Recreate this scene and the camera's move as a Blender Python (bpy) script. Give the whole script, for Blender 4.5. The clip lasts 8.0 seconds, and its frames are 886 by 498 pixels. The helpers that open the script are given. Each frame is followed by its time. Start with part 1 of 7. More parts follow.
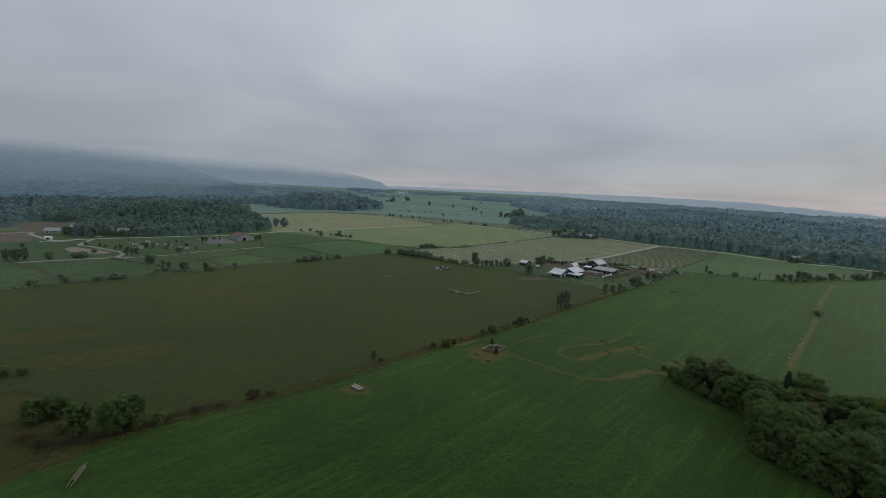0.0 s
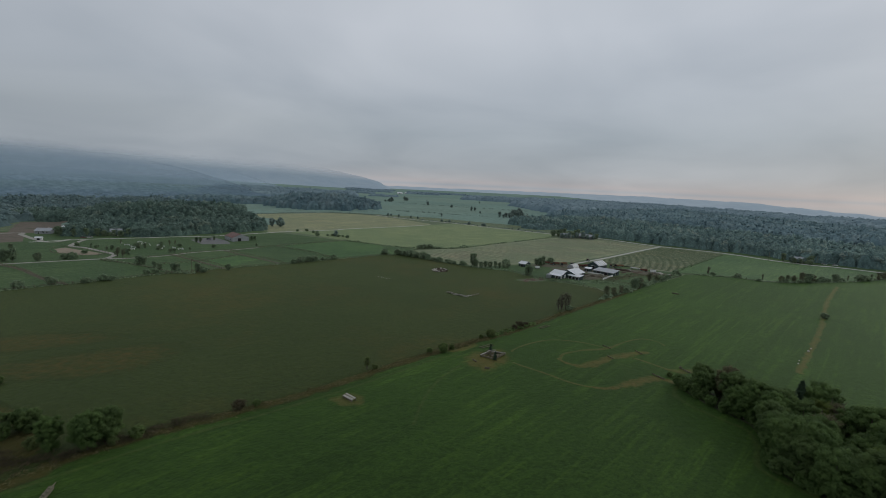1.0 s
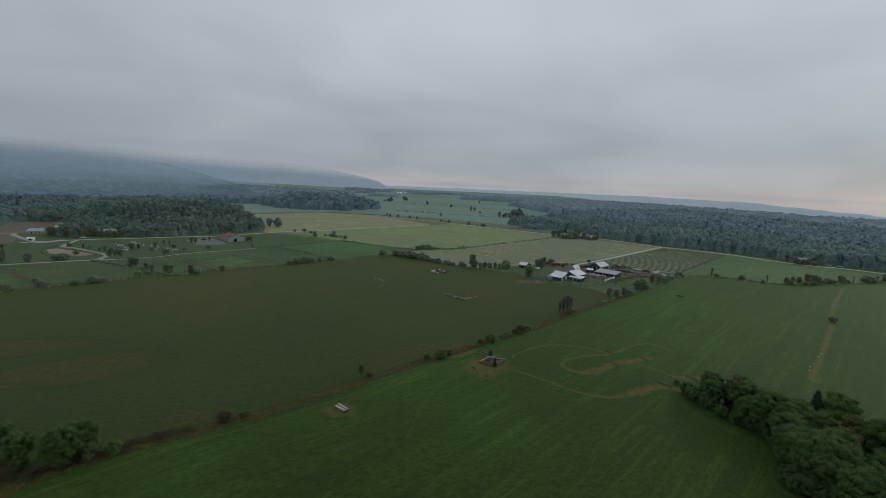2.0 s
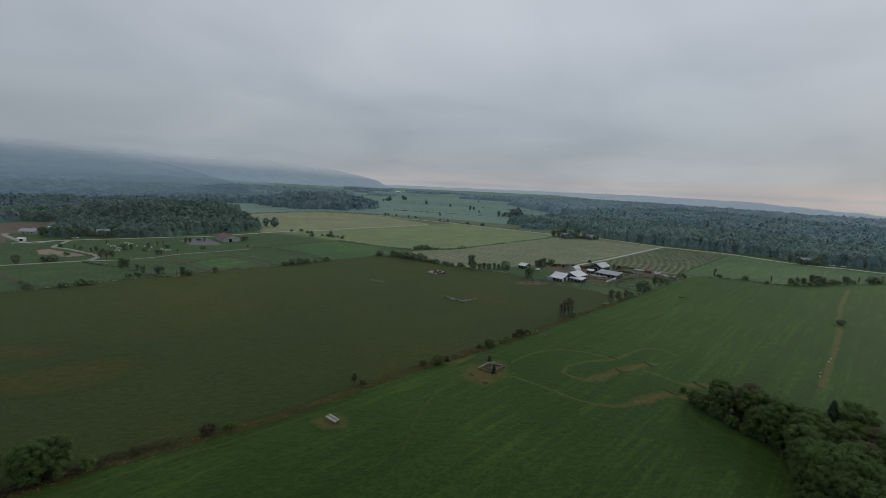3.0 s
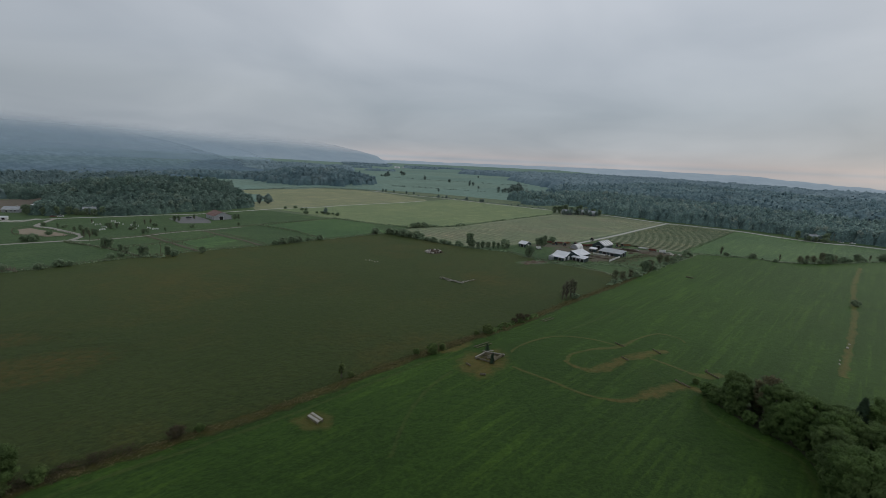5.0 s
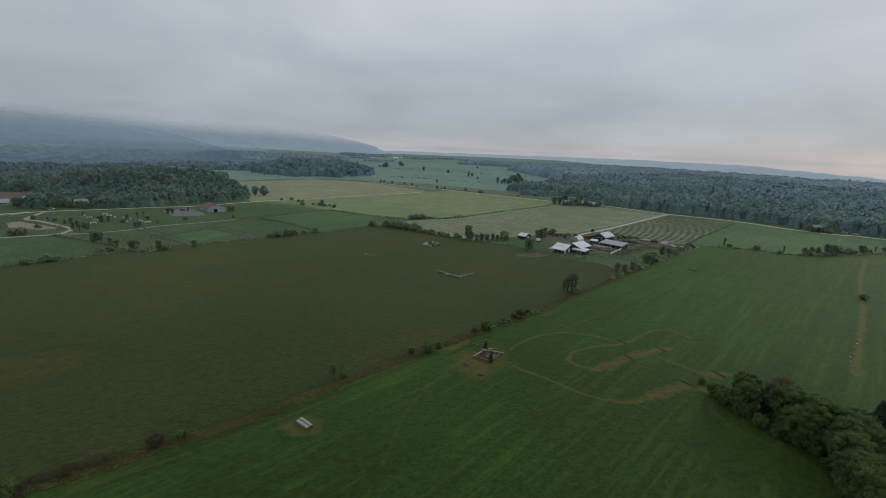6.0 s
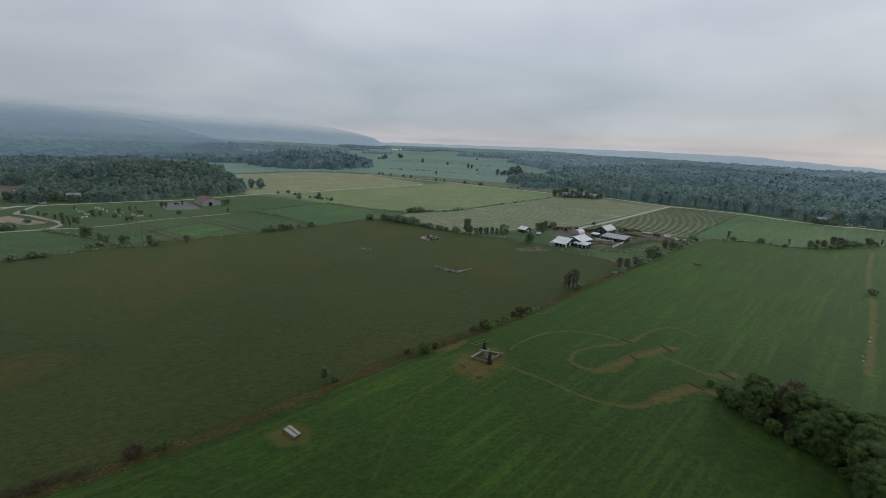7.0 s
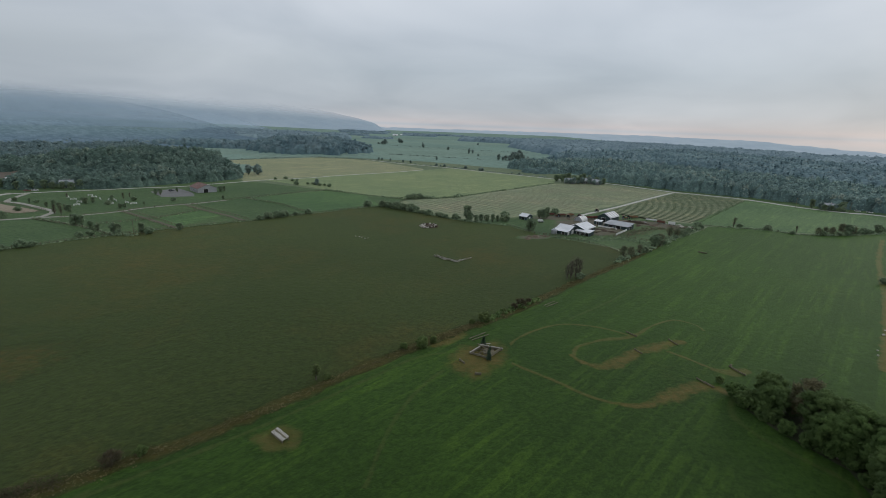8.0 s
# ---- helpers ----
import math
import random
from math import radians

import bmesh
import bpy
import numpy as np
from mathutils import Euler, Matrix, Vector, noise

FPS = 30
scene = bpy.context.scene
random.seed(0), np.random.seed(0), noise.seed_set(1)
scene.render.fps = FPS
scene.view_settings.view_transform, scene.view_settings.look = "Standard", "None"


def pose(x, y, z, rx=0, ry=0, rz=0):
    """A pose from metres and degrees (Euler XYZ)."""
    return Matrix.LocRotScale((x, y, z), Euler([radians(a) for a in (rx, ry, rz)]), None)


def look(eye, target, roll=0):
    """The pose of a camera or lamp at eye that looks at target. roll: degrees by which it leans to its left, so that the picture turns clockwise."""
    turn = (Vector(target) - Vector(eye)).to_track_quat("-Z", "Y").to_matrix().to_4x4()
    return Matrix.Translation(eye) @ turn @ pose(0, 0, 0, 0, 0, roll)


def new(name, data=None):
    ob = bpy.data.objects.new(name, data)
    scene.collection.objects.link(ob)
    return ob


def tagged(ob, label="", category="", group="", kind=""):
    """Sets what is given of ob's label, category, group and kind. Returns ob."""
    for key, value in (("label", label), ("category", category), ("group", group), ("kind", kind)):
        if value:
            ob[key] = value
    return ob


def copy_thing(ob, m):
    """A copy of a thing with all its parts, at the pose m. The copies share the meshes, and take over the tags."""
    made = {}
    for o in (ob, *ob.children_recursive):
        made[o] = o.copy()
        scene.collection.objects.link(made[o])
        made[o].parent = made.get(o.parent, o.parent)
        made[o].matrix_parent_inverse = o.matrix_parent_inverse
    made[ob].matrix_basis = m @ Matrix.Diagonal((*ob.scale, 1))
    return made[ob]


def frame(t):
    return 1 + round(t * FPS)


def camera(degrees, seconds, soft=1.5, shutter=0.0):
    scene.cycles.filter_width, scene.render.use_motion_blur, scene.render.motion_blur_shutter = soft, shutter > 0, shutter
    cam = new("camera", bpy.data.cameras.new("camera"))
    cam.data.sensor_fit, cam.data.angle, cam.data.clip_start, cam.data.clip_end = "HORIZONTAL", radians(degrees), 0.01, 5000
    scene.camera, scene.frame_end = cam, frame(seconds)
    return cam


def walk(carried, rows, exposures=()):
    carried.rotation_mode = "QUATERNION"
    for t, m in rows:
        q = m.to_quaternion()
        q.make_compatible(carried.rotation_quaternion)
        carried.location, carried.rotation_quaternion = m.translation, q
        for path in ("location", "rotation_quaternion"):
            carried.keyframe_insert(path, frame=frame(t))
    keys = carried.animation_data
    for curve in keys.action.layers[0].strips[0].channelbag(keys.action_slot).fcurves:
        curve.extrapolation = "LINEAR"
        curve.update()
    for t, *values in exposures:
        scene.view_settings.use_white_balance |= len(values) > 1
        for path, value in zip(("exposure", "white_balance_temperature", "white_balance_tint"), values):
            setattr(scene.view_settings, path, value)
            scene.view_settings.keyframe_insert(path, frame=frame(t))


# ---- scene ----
import itertools

FOV = 88.24
cam = camera(FOV, 8.0, soft=0.9)
# seconds, place in metres, yaw, pitch, lean to the right in degrees
PATH = [
    (0.0, 0.14, 0.05, 60.00, 0.00, -8.02, -2.52),
    (0.5, 0.44, 3.27, 60.00, -0.05, -8.01, -2.56),
    (1.0, 0.76, 6.44, 60.00, -0.16, -8.04, -2.56),
    (1.5, 1.09, 9.56, 60.00, -0.18, -8.05, -2.59),
    (3.0, 2.18, 18.77, 60.00, -0.28, -8.15, -2.57),
    (3.5, 2.57, 21.79, 60.00, -0.36, -8.18, -2.59),
    (3.9, 2.90, 24.20, 60.00, -0.37, -8.24, -2.58),
    (4.0, 2.98, 24.80, 60.00, -0.38, -8.38, -2.58),
    (4.5, 3.40, 27.81, 60.00, -0.45, -9.79, -2.51),
    (5.0, 3.84, 30.82, 60.00, -0.45, -11.20, -2.44),
    (5.1, 3.93, 31.43, 60.00, -0.46, -11.44, -2.43),
    (5.2, 4.02, 32.03, 60.00, -0.47, -11.57, -2.41),
    (6.3, 5.05, 38.70, 60.00, -0.61, -12.56, -2.24),
    (6.5, 5.24, 39.92, 60.00, -0.63, -12.65, -2.21),
    (6.8, 5.54, 41.76, 60.00, -0.63, -12.88, -2.16),
    (7.0, 5.74, 42.99, 60.00, -0.62, -13.35, -2.13),
    (7.5, 6.25, 46.10, 60.00, -0.67, -14.44, -2.08),
    (8.0, 6.78, 49.24, 60.00, -0.55, -15.16, -2.03),
]


def flown(x, y, z, yaw, pitch, lean):
    a, p = radians(yaw), radians(pitch)
    eye = Vector((x, y, z))
    way = Vector((-math.sin(a) * math.cos(p), math.cos(a) * math.cos(p), math.sin(p)))
    return look(eye, eye + way * 100, -lean)


walk(cam, [(t, flown(*row)) for t, *row in PATH], exposures=[(0.0, 0.0), (4.0, 0.0), (5.0, 0.06), (6.5, 0.23), (8.0, 0.38)])

# ---- sky and light ----
SUN_EL, SUN_AZ = 20.0, 55.0


def build_world():
    w = bpy.data.worlds.new("overcast_sky")
    scene.world = w
    w.use_nodes = True
    nt = w.node_tree
    nt.nodes.clear()
    N, L = nt.nodes.new, nt.links.new
    out, bg = N("ShaderNodeOutputWorld"), N("ShaderNodeBackground")
    sky = N("ShaderNodeTexSky")
    sky.sky_type, sky.sun_disc = "NISHITA", False
    sky.sun_elevation, sky.sun_rotation = radians(SUN_EL), radians(SUN_AZ)
    scale = N("ShaderNodeMix")
    scale.data_type, scale.blend_type = "RGBA", "MULTIPLY"
    scale.inputs[0].default_value = 1.0
    L(sky.outputs[0], scale.inputs[6])
    scale.inputs[7].default_value = (0.08, 0.08, 0.08, 1)
    co = N("ShaderNodeTexCoord")
    sep = N("ShaderNodeSeparateXYZ")
    L(co.outputs["Generated"], sep.inputs[0])
    # cloud deck seen in perspective: the direction is divided by its height
    up = N("ShaderNodeMath"); up.operation = "ABSOLUTE"
    L(sep.outputs[2], up.inputs[0])
    lift = N("ShaderNodeMath"); lift.operation = "ADD"; lift.inputs[1].default_value = 0.22
    L(up.outputs[0], lift.inputs[0])
    dx = N("ShaderNodeMath"); dx.operation = "DIVIDE"
    dy = N("ShaderNodeMath"); dy.operation = "DIVIDE"
    L(sep.outputs[0], dx.inputs[0]); L(lift.outputs[0], dx.inputs[1])
    L(sep.outputs[1], dy.inputs[0]); L(lift.outputs[0], dy.inputs[1])
    plane = N("ShaderNodeCombineXYZ")
    L(dx.outputs[0], plane.inputs[0]); L(dy.outputs[0], plane.inputs[1])
    big = N("ShaderNodeTexNoise")
    big.inputs["Scale"].default_value, big.inputs["Detail"].default_value = 0.9, 4.0
    big.inputs["Roughness"].default_value = 0.45
    big.inputs["Distortion"].default_value = 0.4
    L(plane.outputs[0], big.inputs["Vector"])
    cr = N("ShaderNodeValToRGB")
    cr.color_ramp.elements[0].position, cr.color_ramp.elements[0].color = 0.30, (0.83, 0.865, 0.865, 1)
    cr.color_ramp.elements[1].position, cr.color_ramp.elements[1].color = 0.72, (1.13, 1.135, 1.10, 1)
    L(big.outputs[0], cr.inputs[0])
    def gradient(first, last, stops):
        g = N("ShaderNodeValToRGB")
        e = g.color_ramp.elements
        e[0].position, e[0].color = 0.0, first
        e[1].position, e[1].color = 1.0, last
        for pos, col in stops:
            e.new(pos).color = col
        L(up.outputs[0], g.inputs[0])
        return g.outputs[0]

    high = ((0.18, (0.322, 0.347, 0.393, 1)), (0.30, (0.395, 0.415, 0.465, 1)), (0.5, (0.39, 0.41, 0.455, 1)))
    top = (0.36, 0.375, 0.42, 1)
    # a clear warm strip over the plain; low cloud down to the hills in the west
    east = gradient((0.262, 0.279, 0.314, 1), top, ((0.006, (0.312, 0.294, 0.312, 1)), (0.014, (0.278, 0.281, 0.306, 1)), (0.035, (0.256, 0.276, 0.311, 1)), (0.10, (0.256, 0.284, 0.324, 1)), *high))
    west = gradient((0.245, 0.272, 0.315, 1), top, ((0.03, (0.25, 0.276, 0.318, 1)), (0.07, (0.27, 0.294, 0.333, 1)), (0.11, (0.285, 0.309, 0.346, 1)), *high))
    side = N("ShaderNodeMapRange"); side.interpolation_type = "SMOOTHSTEP"
    side.inputs[1].default_value, side.inputs[2].default_value = -0.42, -0.08
    L(sep.outputs[0], side.inputs[0])
    both = N("ShaderNodeMix"); both.data_type = "RGBA"
    L(side.outputs[0], both.inputs[0]); L(west, both.inputs[6]); L(east, both.inputs[7])
    tilt = N("ShaderNodeVectorMath"); tilt.operation = "DOT_PRODUCT"
    L(co.outputs["Generated"], tilt.inputs[0])
    tilt.inputs[1].default_value = (0.10 * math.sin(radians(SUN_AZ)), 0.10 * math.cos(radians(SUN_AZ)), 0.0)
    lean = N("ShaderNodeMath"); lean.operation = "ADD"; lean.inputs[1].default_value = 0.95
    L(tilt.outputs["Value"], lean.inputs[0])
    grad = N("ShaderNodeMix"); grad.data_type, grad.blend_type = "RGBA", "MULTIPLY"
    grad.inputs[0].default_value = 1.0
    L(both.outputs[2], grad.inputs[6]); L(lean.outputs[0], grad.inputs[7])
    mul = N("ShaderNodeMix"); mul.data_type, mul.blend_type = "RGBA", "MULTIPLY"
    mul.inputs[0].default_value = 1.0
    L(grad.outputs[2], mul.inputs[6]); L(cr.outputs[0], mul.inputs[7])
    cover = N("ShaderNodeMix"); cover.data_type = "RGBA"
    cover.inputs[0].default_value = 0.97
    L(scale.outputs[2], cover.inputs[6]); L(mul.outputs[2], cover.inputs[7])
    L(cover.outputs[2], bg.inputs[0])
    bg.inputs[1].default_value = 1.32
    L(bg.outputs[0], out.inputs[0])


build_world()
sun_data = bpy.data.lights.new("sun", "SUN")
sun_data.energy, sun_data.angle, sun_data.color = 0.5, radians(25), (1.0, 0.97, 0.93)
sun = new("sun", sun_data)
_a, _e = radians(SUN_AZ), radians(SUN_EL)
_from = Vector((math.sin(_a) * math.cos(_e), math.cos(_a) * math.cos(_e), math.sin(_e)))
sun.matrix_world = look(_from * 500, (0, 0, 0))

# ---- helpers for building ----
S = 60 / 55                      # survey units to metres
U = Vector((0.7071, 0.7071))     # the field grid runs at 45 degrees
V = Vector((-0.7071, 0.7071))


def sc(pts):
    return [(p[0] * S, p[1] * S) for p in pts]


def mesh_from(name, verts, faces):
    """verts: n x 3 array; faces: array of k columns (3 or 4) or a list of index lists."""
    me = bpy.data.meshes.new(name)
    if isinstance(faces, np.ndarray):
        k = faces.shape[1]
        me.vertices.add(len(verts))
        me.vertices.foreach_set("co", np.asarray(verts, dtype=np.float32).ravel())
        me.loops.add(faces.size)
        me.loops.foreach_set("vertex_index", faces.astype(np.int32).ravel())
        me.polygons.add(len(faces))
        me.polygons.foreach_set("loop_start", np.arange(0, faces.size, k, dtype=np.int32))
        me.update(calc_edges=True)
        me.validate()
    else:
        me.from_pydata([tuple(v) for v in verts], [], faces)
        me.update()
    return me


def put_mesh(name, me, material, parent=None, label="", m=None):
    ob = new(name, me)
    if material and not me.materials:
        me.materials.append(material)
    if parent:
        ob.parent = parent
    if m is not None:
        ob.matrix_basis = m
    if label:
        tagged(ob, label)
    return ob


def part(name, bm, material, parent, label=""):
    me = bpy.data.meshes.new(name)
    bm.to_mesh(me)
    bm.free()
    return put_mesh(name, me, material, parent, label)


def thing(name, m, label, category, group=""):
    ob = new(name)
    ob.empty_display_size = 0.5
    ob.matrix_basis = m
    return tagged(ob, label, category, group)


def bm_box(bm, x0, x1, y0, y1, z0, z1, bevel=0.0, m=None):
    c = [bm.verts.new((x, y, z)) for z in (z0, z1) for x, y in ((x0, y0), (x1, y0), (x1, y1), (x0, y1))]
    fs = [(3, 2, 1, 0), (4, 5, 6, 7), (0, 1, 5, 4), (1, 2, 6, 5), (2, 3, 7, 6), (3, 0, 4, 7)]
    faces = [bm.faces.new([c[i] for i in f]) for f in fs]
    if bevel:
        edges = list({e for f in faces for e in f.edges})
        r = bmesh.ops.bevel(bm, geom=edges, offset=bevel, segments=1, affect="EDGES")
    if m is not None:
        for v in {v for f in bm.faces for v in f.verts} if bevel else c:
            v.co = m @ v.co
    return bm


def box_bm(x0, x1, y0, y1, z0, z1, bevel=0.0):
    return bm_box(bmesh.new(), x0, x1, y0, y1, z0, z1, bevel)


def bm_tube(bm, pts, radii, sides=7, cap=True):
    """A tapered tube along pts."""
    rings = []
    for i, p in enumerate(pts):
        p = Vector(p)
        d = (Vector(pts[min(i + 1, len(pts) - 1)]) - Vector(pts[max(i - 1, 0)])).normalized()
        a = d.orthogonal().normalized()
        b = d.cross(a)
        rings.append([bm.verts.new(p + (a * math.cos(2 * math.pi * k / sides) + b * math.sin(2 * math.pi * k / sides)) * radii[i]) for k in range(sides)])
    for r0, r1 in zip(rings, rings[1:]):
        for k in range(sides):
            bm.faces.new((r0[k], r0[(k + 1) % sides], r1[(k + 1) % sides], r1[k]))
    if cap:
        bm.faces.new(rings[0][::-1])
        bm.faces.new(rings[-1])
    return bm


def smooth_line(pts, step=4.0, closed=False):
    """Catmull-Rom through pts, resampled about every step metres."""
    P = [Vector((p[0], p[1])) for p in pts]
    n = len(P)
    out = []
    for i in range(n if closed else n - 1):
        if closed:
            a, b, c, d = P[(i - 1) % n], P[i], P[(i + 1) % n], P[(i + 2) % n]
        else:
            a, b, c, d = P[max(i - 1, 0)], P[i], P[i + 1], P[min(i + 2, n - 1)]
        k = max(1, int((c - b).length / step))
        for j in range(k):
            t = j / k
            out.append(0.5 * ((2 * b) + (c - a) * t + (2 * a - 5 * b + 4 * c - d) * t * t + (3 * b - a - 3 * c + d) * t ** 3))
    if not closed:
        out.append(P[-1])
    return out


# ---- terrain ----
def bump(x, y, cx, cy, rx, ry, turn, h):
    c, s = math.cos(turn), math.sin(turn)
    dx, dy = x - cx, y - cy
    a, b = (dx * c + dy * s) / rx, (-dx * s + dy * c) / ry
    q = np.clip(1 - (a * a + b * b), 0, 1)
    return h * q * q * (3 - 2 * q)


def ground_z(x, y):
    """Height of the ground: level fields, two wooded knolls, and a lower valley beyond the eastern woods."""
    x, y = np.asarray(x, float), np.asarray(y, float)
    z = bump(x, y, -325, 572, 122, 74, radians(28), 15.0)
    z = z + bump(x, y, -250, 970, 140, 118, radians(0), 18.0)
    r = np.hypot(x, y)
    east = np.clip((np.arctan2(x, y) - radians(14)) / radians(24), 0, 1)
    r0 = 2600 - 850 * east
    fall = np.clip((r - r0) / 1300, 0, 1)
    z = z - 95 * east * fall * fall * (3 - 2 * fall)
    west = np.clip((np.arctan2(-x, y) - radians(8)) / radians(25), 0, 1)
    rise = np.clip((r - 1000) / 1500, 0, 1)
    z = z + 30 * west * rise * rise
    return z


# ---- materials ----
def material(name):
    ma = bpy.data.materials.new(name)
    ma.use_nodes = True
    nt = ma.node_tree
    nt.nodes.clear()
    out = nt.nodes.new("ShaderNodeOutputMaterial")
    bs = nt.nodes.new("ShaderNodeBsdfPrincipled")
    nt.links.new(bs.outputs[0], out.inputs[0])
    return ma, nt, bs, out


def sock(nt, v, target):
    if isinstance(v, (int, float)):
        target.default_value = v
    elif isinstance(v, tuple):
        target.default_value = v if len(v) == 4 or target.type == "VECTOR" else (*v, 1)
    else:
        nt.links.new(v, target)


def mixc(nt, f, a, b, kind="MIX"):
    n = nt.nodes.new("ShaderNodeMix")
    n.data_type, n.blend_type = "RGBA", kind
    sock(nt, f, n.inputs[0]); sock(nt, a, n.inputs[6]); sock(nt, b, n.inputs[7])
    return n.outputs[2]


def calc(nt, op, a, b=0.0, clamp=False):
    n = nt.nodes.new("ShaderNodeMath")
    n.operation, n.use_clamp = op, clamp
    sock(nt, a, n.inputs[0]); sock(nt, b, n.inputs[1])
    return n.outputs[0]


def ramp(nt, f, a, b, lo=0.0, hi=1.0):
    n = nt.nodes.new("ShaderNodeMapRange")
    n.interpolation_type = "SMOOTHSTEP"
    sock(nt, f, n.inputs[0])
    for i, v in ((1, a), (2, b), (3, lo), (4, hi)):
        n.inputs[i].default_value = v
    return n.outputs[0]


def coords(nt, kind="Object", scale=(1, 1, 1), turn=0.0):
    c = nt.nodes.new("ShaderNodeTexCoord")
    mp = nt.nodes.new("ShaderNodeMapping")
    mp.vector_type = "TEXTURE"
    mp.inputs["Scale"].default_value = tuple(1.0 / v for v in scale)
    mp.inputs["Rotation"].default_value = (0, 0, turn)
    nt.links.new(c.outputs[kind], mp.inputs[0])
    return mp.outputs[0]


def noisy(nt, vec, scale, detail=4.0, rough=0.55, dist=0.0):
    n = nt.nodes.new("ShaderNodeTexNoise")
    n.inputs["Scale"].default_value, n.inputs["Detail"].default_value = scale, detail
    n.inputs["Roughness"].default_value, n.inputs["Distortion"].default_value = rough, dist
    nt.links.new(vec, n.inputs["Vector"])
    return n.outputs[0]


def bumped(nt, bs, h, strength, distance):
    b = nt.nodes.new("ShaderNodeBump")
    b.inputs["Strength"].default_value, b.inputs["Distance"].default_value = strength, distance
    nt.links.new(h, b.inputs["Height"])
    nt.links.new(b.outputs[0], bs.inputs["Normal"])


def spec(bs, rough, metal=0.0, ior_level=0.3):
    bs.inputs["Roughness"].default_value = rough
    bs.inputs["Metallic"].default_value = metal
    bs.inputs["Specular IOR Level"].default_value = ior_level


def velvet(bs, weight, tint=(0.85, 0.95, 1.0, 1)):
    """The sheen of leaves and blades seen at a low angle; its pale tint also stands in for distance haze."""
    bs.inputs["Sheen Weight"].default_value = weight
    bs.inputs["Sheen Roughness"].default_value = 0.55
    bs.inputs["Sheen Tint"].default_value = tint


def grass_colour(nt, low, high, dry, dry_at=(0.55, 0.75), patch=0.012, streak=0.5, turn=45.0, dry_scale=0.02):
    """Grass: broad patches, mown bands along one way with a few paler wheel lines, tufts, and dry patches."""
    o = coords(nt)
    along = radians(turn)
    a = noisy(nt, o, patch, 5.0, 0.6)
    bands = noisy(nt, coords(nt, scale=(0.010, 0.11, 1), turn=along), 1.0, 3.0, 0.6, 0.6)
    lines = noisy(nt, coords(nt, scale=(0.018, 0.42, 1), turn=along), 1.0, 2.0, 0.6, 0.3)
    broken = noisy(nt, o, 0.045, 3.0, 0.6)
    tuft = noisy(nt, coords(nt, scale=(0.75, 1.25, 1), turn=along), 1.0, 5.0, 0.85)
    clod = noisy(nt, o, 0.45, 4.0, 0.7)
    mid = noisy(nt, o, 0.12, 4.0, 0.65)
    f = calc(nt, "ADD", calc(nt, "MULTIPLY", a, 1.0 - 0.6 * streak), calc(nt, "MULTIPLY", bands, 0.6 * streak))
    col = mixc(nt, ramp(nt, f, 0.36, 0.66), low, high)
    d = calc(nt, "ADD", calc(nt, "MULTIPLY", noisy(nt, o, dry_scale, 4.0, 0.6), 0.7), calc(nt, "ADD", calc(nt, "MULTIPLY", mid, 0.2), calc(nt, "MULTIPLY", clod, 0.1)))
    col = mixc(nt, ramp(nt, d, dry_at[0], dry_at[1], 0.0, 0.8), col, dry)
    col = mixc(nt, ramp(nt, tuft, 0.38, 0.62), mixc(nt, 1.0, col, (0.70, 0.73, 0.72), "MULTIPLY"), mixc(nt, 1.0, col, (1.30, 1.27, 1.26), "MULTIPLY"))
    col = mixc(nt, ramp(nt, clod, 0.36, 0.64), mixc(nt, 1.0, col, (0.84, 0.86, 0.87), "MULTIPLY"), mixc(nt, 1.0, col, (1.16, 1.14, 1.12), "MULTIPLY"))
    pale = calc(nt, "MULTIPLY", ramp(nt, lines, 0.50, 0.60, 0.0, streak), ramp(nt, broken, 0.40, 0.56))
    col = mixc(nt, pale, col, mixc(nt, 1.0, col, (2.0, 1.75, 1.55), "MULTIPLY"))
    h = calc(nt, "ADD", calc(nt, "MULTIPLY", tuft, 0.7), clod)
    return col, h


def grass(name, *a, sheen=0.028, tint=(0.85, 1.0, 0.66, 1), **k):
    ma, nt, bs, _ = material(name)
    col, h = grass_colour(nt, *a, **k)
    nt.links.new(col, bs.inputs["Base Color"])
    bumped(nt, bs, h, 0.6, 0.3)
    spec(bs, 0.8, 0.0, 0.1)
    velvet(bs, sheen, tint)
    return ma


def far_fields(name, tones, sheen, tint):
    """Far farmland: plots of the field grid, each in its own tone."""
    ma, nt, bs, _ = material(name)
    v = nt.nodes.new("ShaderNodeTexVoronoi")
    v.distance = "CHEBYCHEV"
    v.inputs["Scale"].default_value, v.inputs["Randomness"].default_value = 1.0, 0.75
    nt.links.new(coords(nt, scale=(1 / 300, 1 / 170, 1), turn=radians(45)), v.inputs["Vector"])
    pick = nt.nodes.new("ShaderNodeSeparateColor")
    nt.links.new(v.outputs["Color"], pick.inputs[0])
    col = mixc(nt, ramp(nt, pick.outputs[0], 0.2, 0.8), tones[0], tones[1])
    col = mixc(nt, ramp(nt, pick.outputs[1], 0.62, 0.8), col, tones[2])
    broad = noisy(nt, coords(nt), 0.004, 4.0, 0.6)
    tuft = noisy(nt, coords(nt), 0.09, 5.0, 0.75)
    for n, a, b in ((broad, 0.94, 1.06), (tuft, 0.84, 1.15)):
        col = mixc(nt, ramp(nt, n, 0.34, 0.66), mixc(nt, 1.0, col, (a, a, a), "MULTIPLY"), mixc(nt, 1.0, col, (b, b, b), "MULTIPLY"))
    nt.links.new(col, bs.inputs["Base Color"])
    spec(bs, 0.9, 0.0, 0.0)
    velvet(bs, sheen, tint)
    return ma


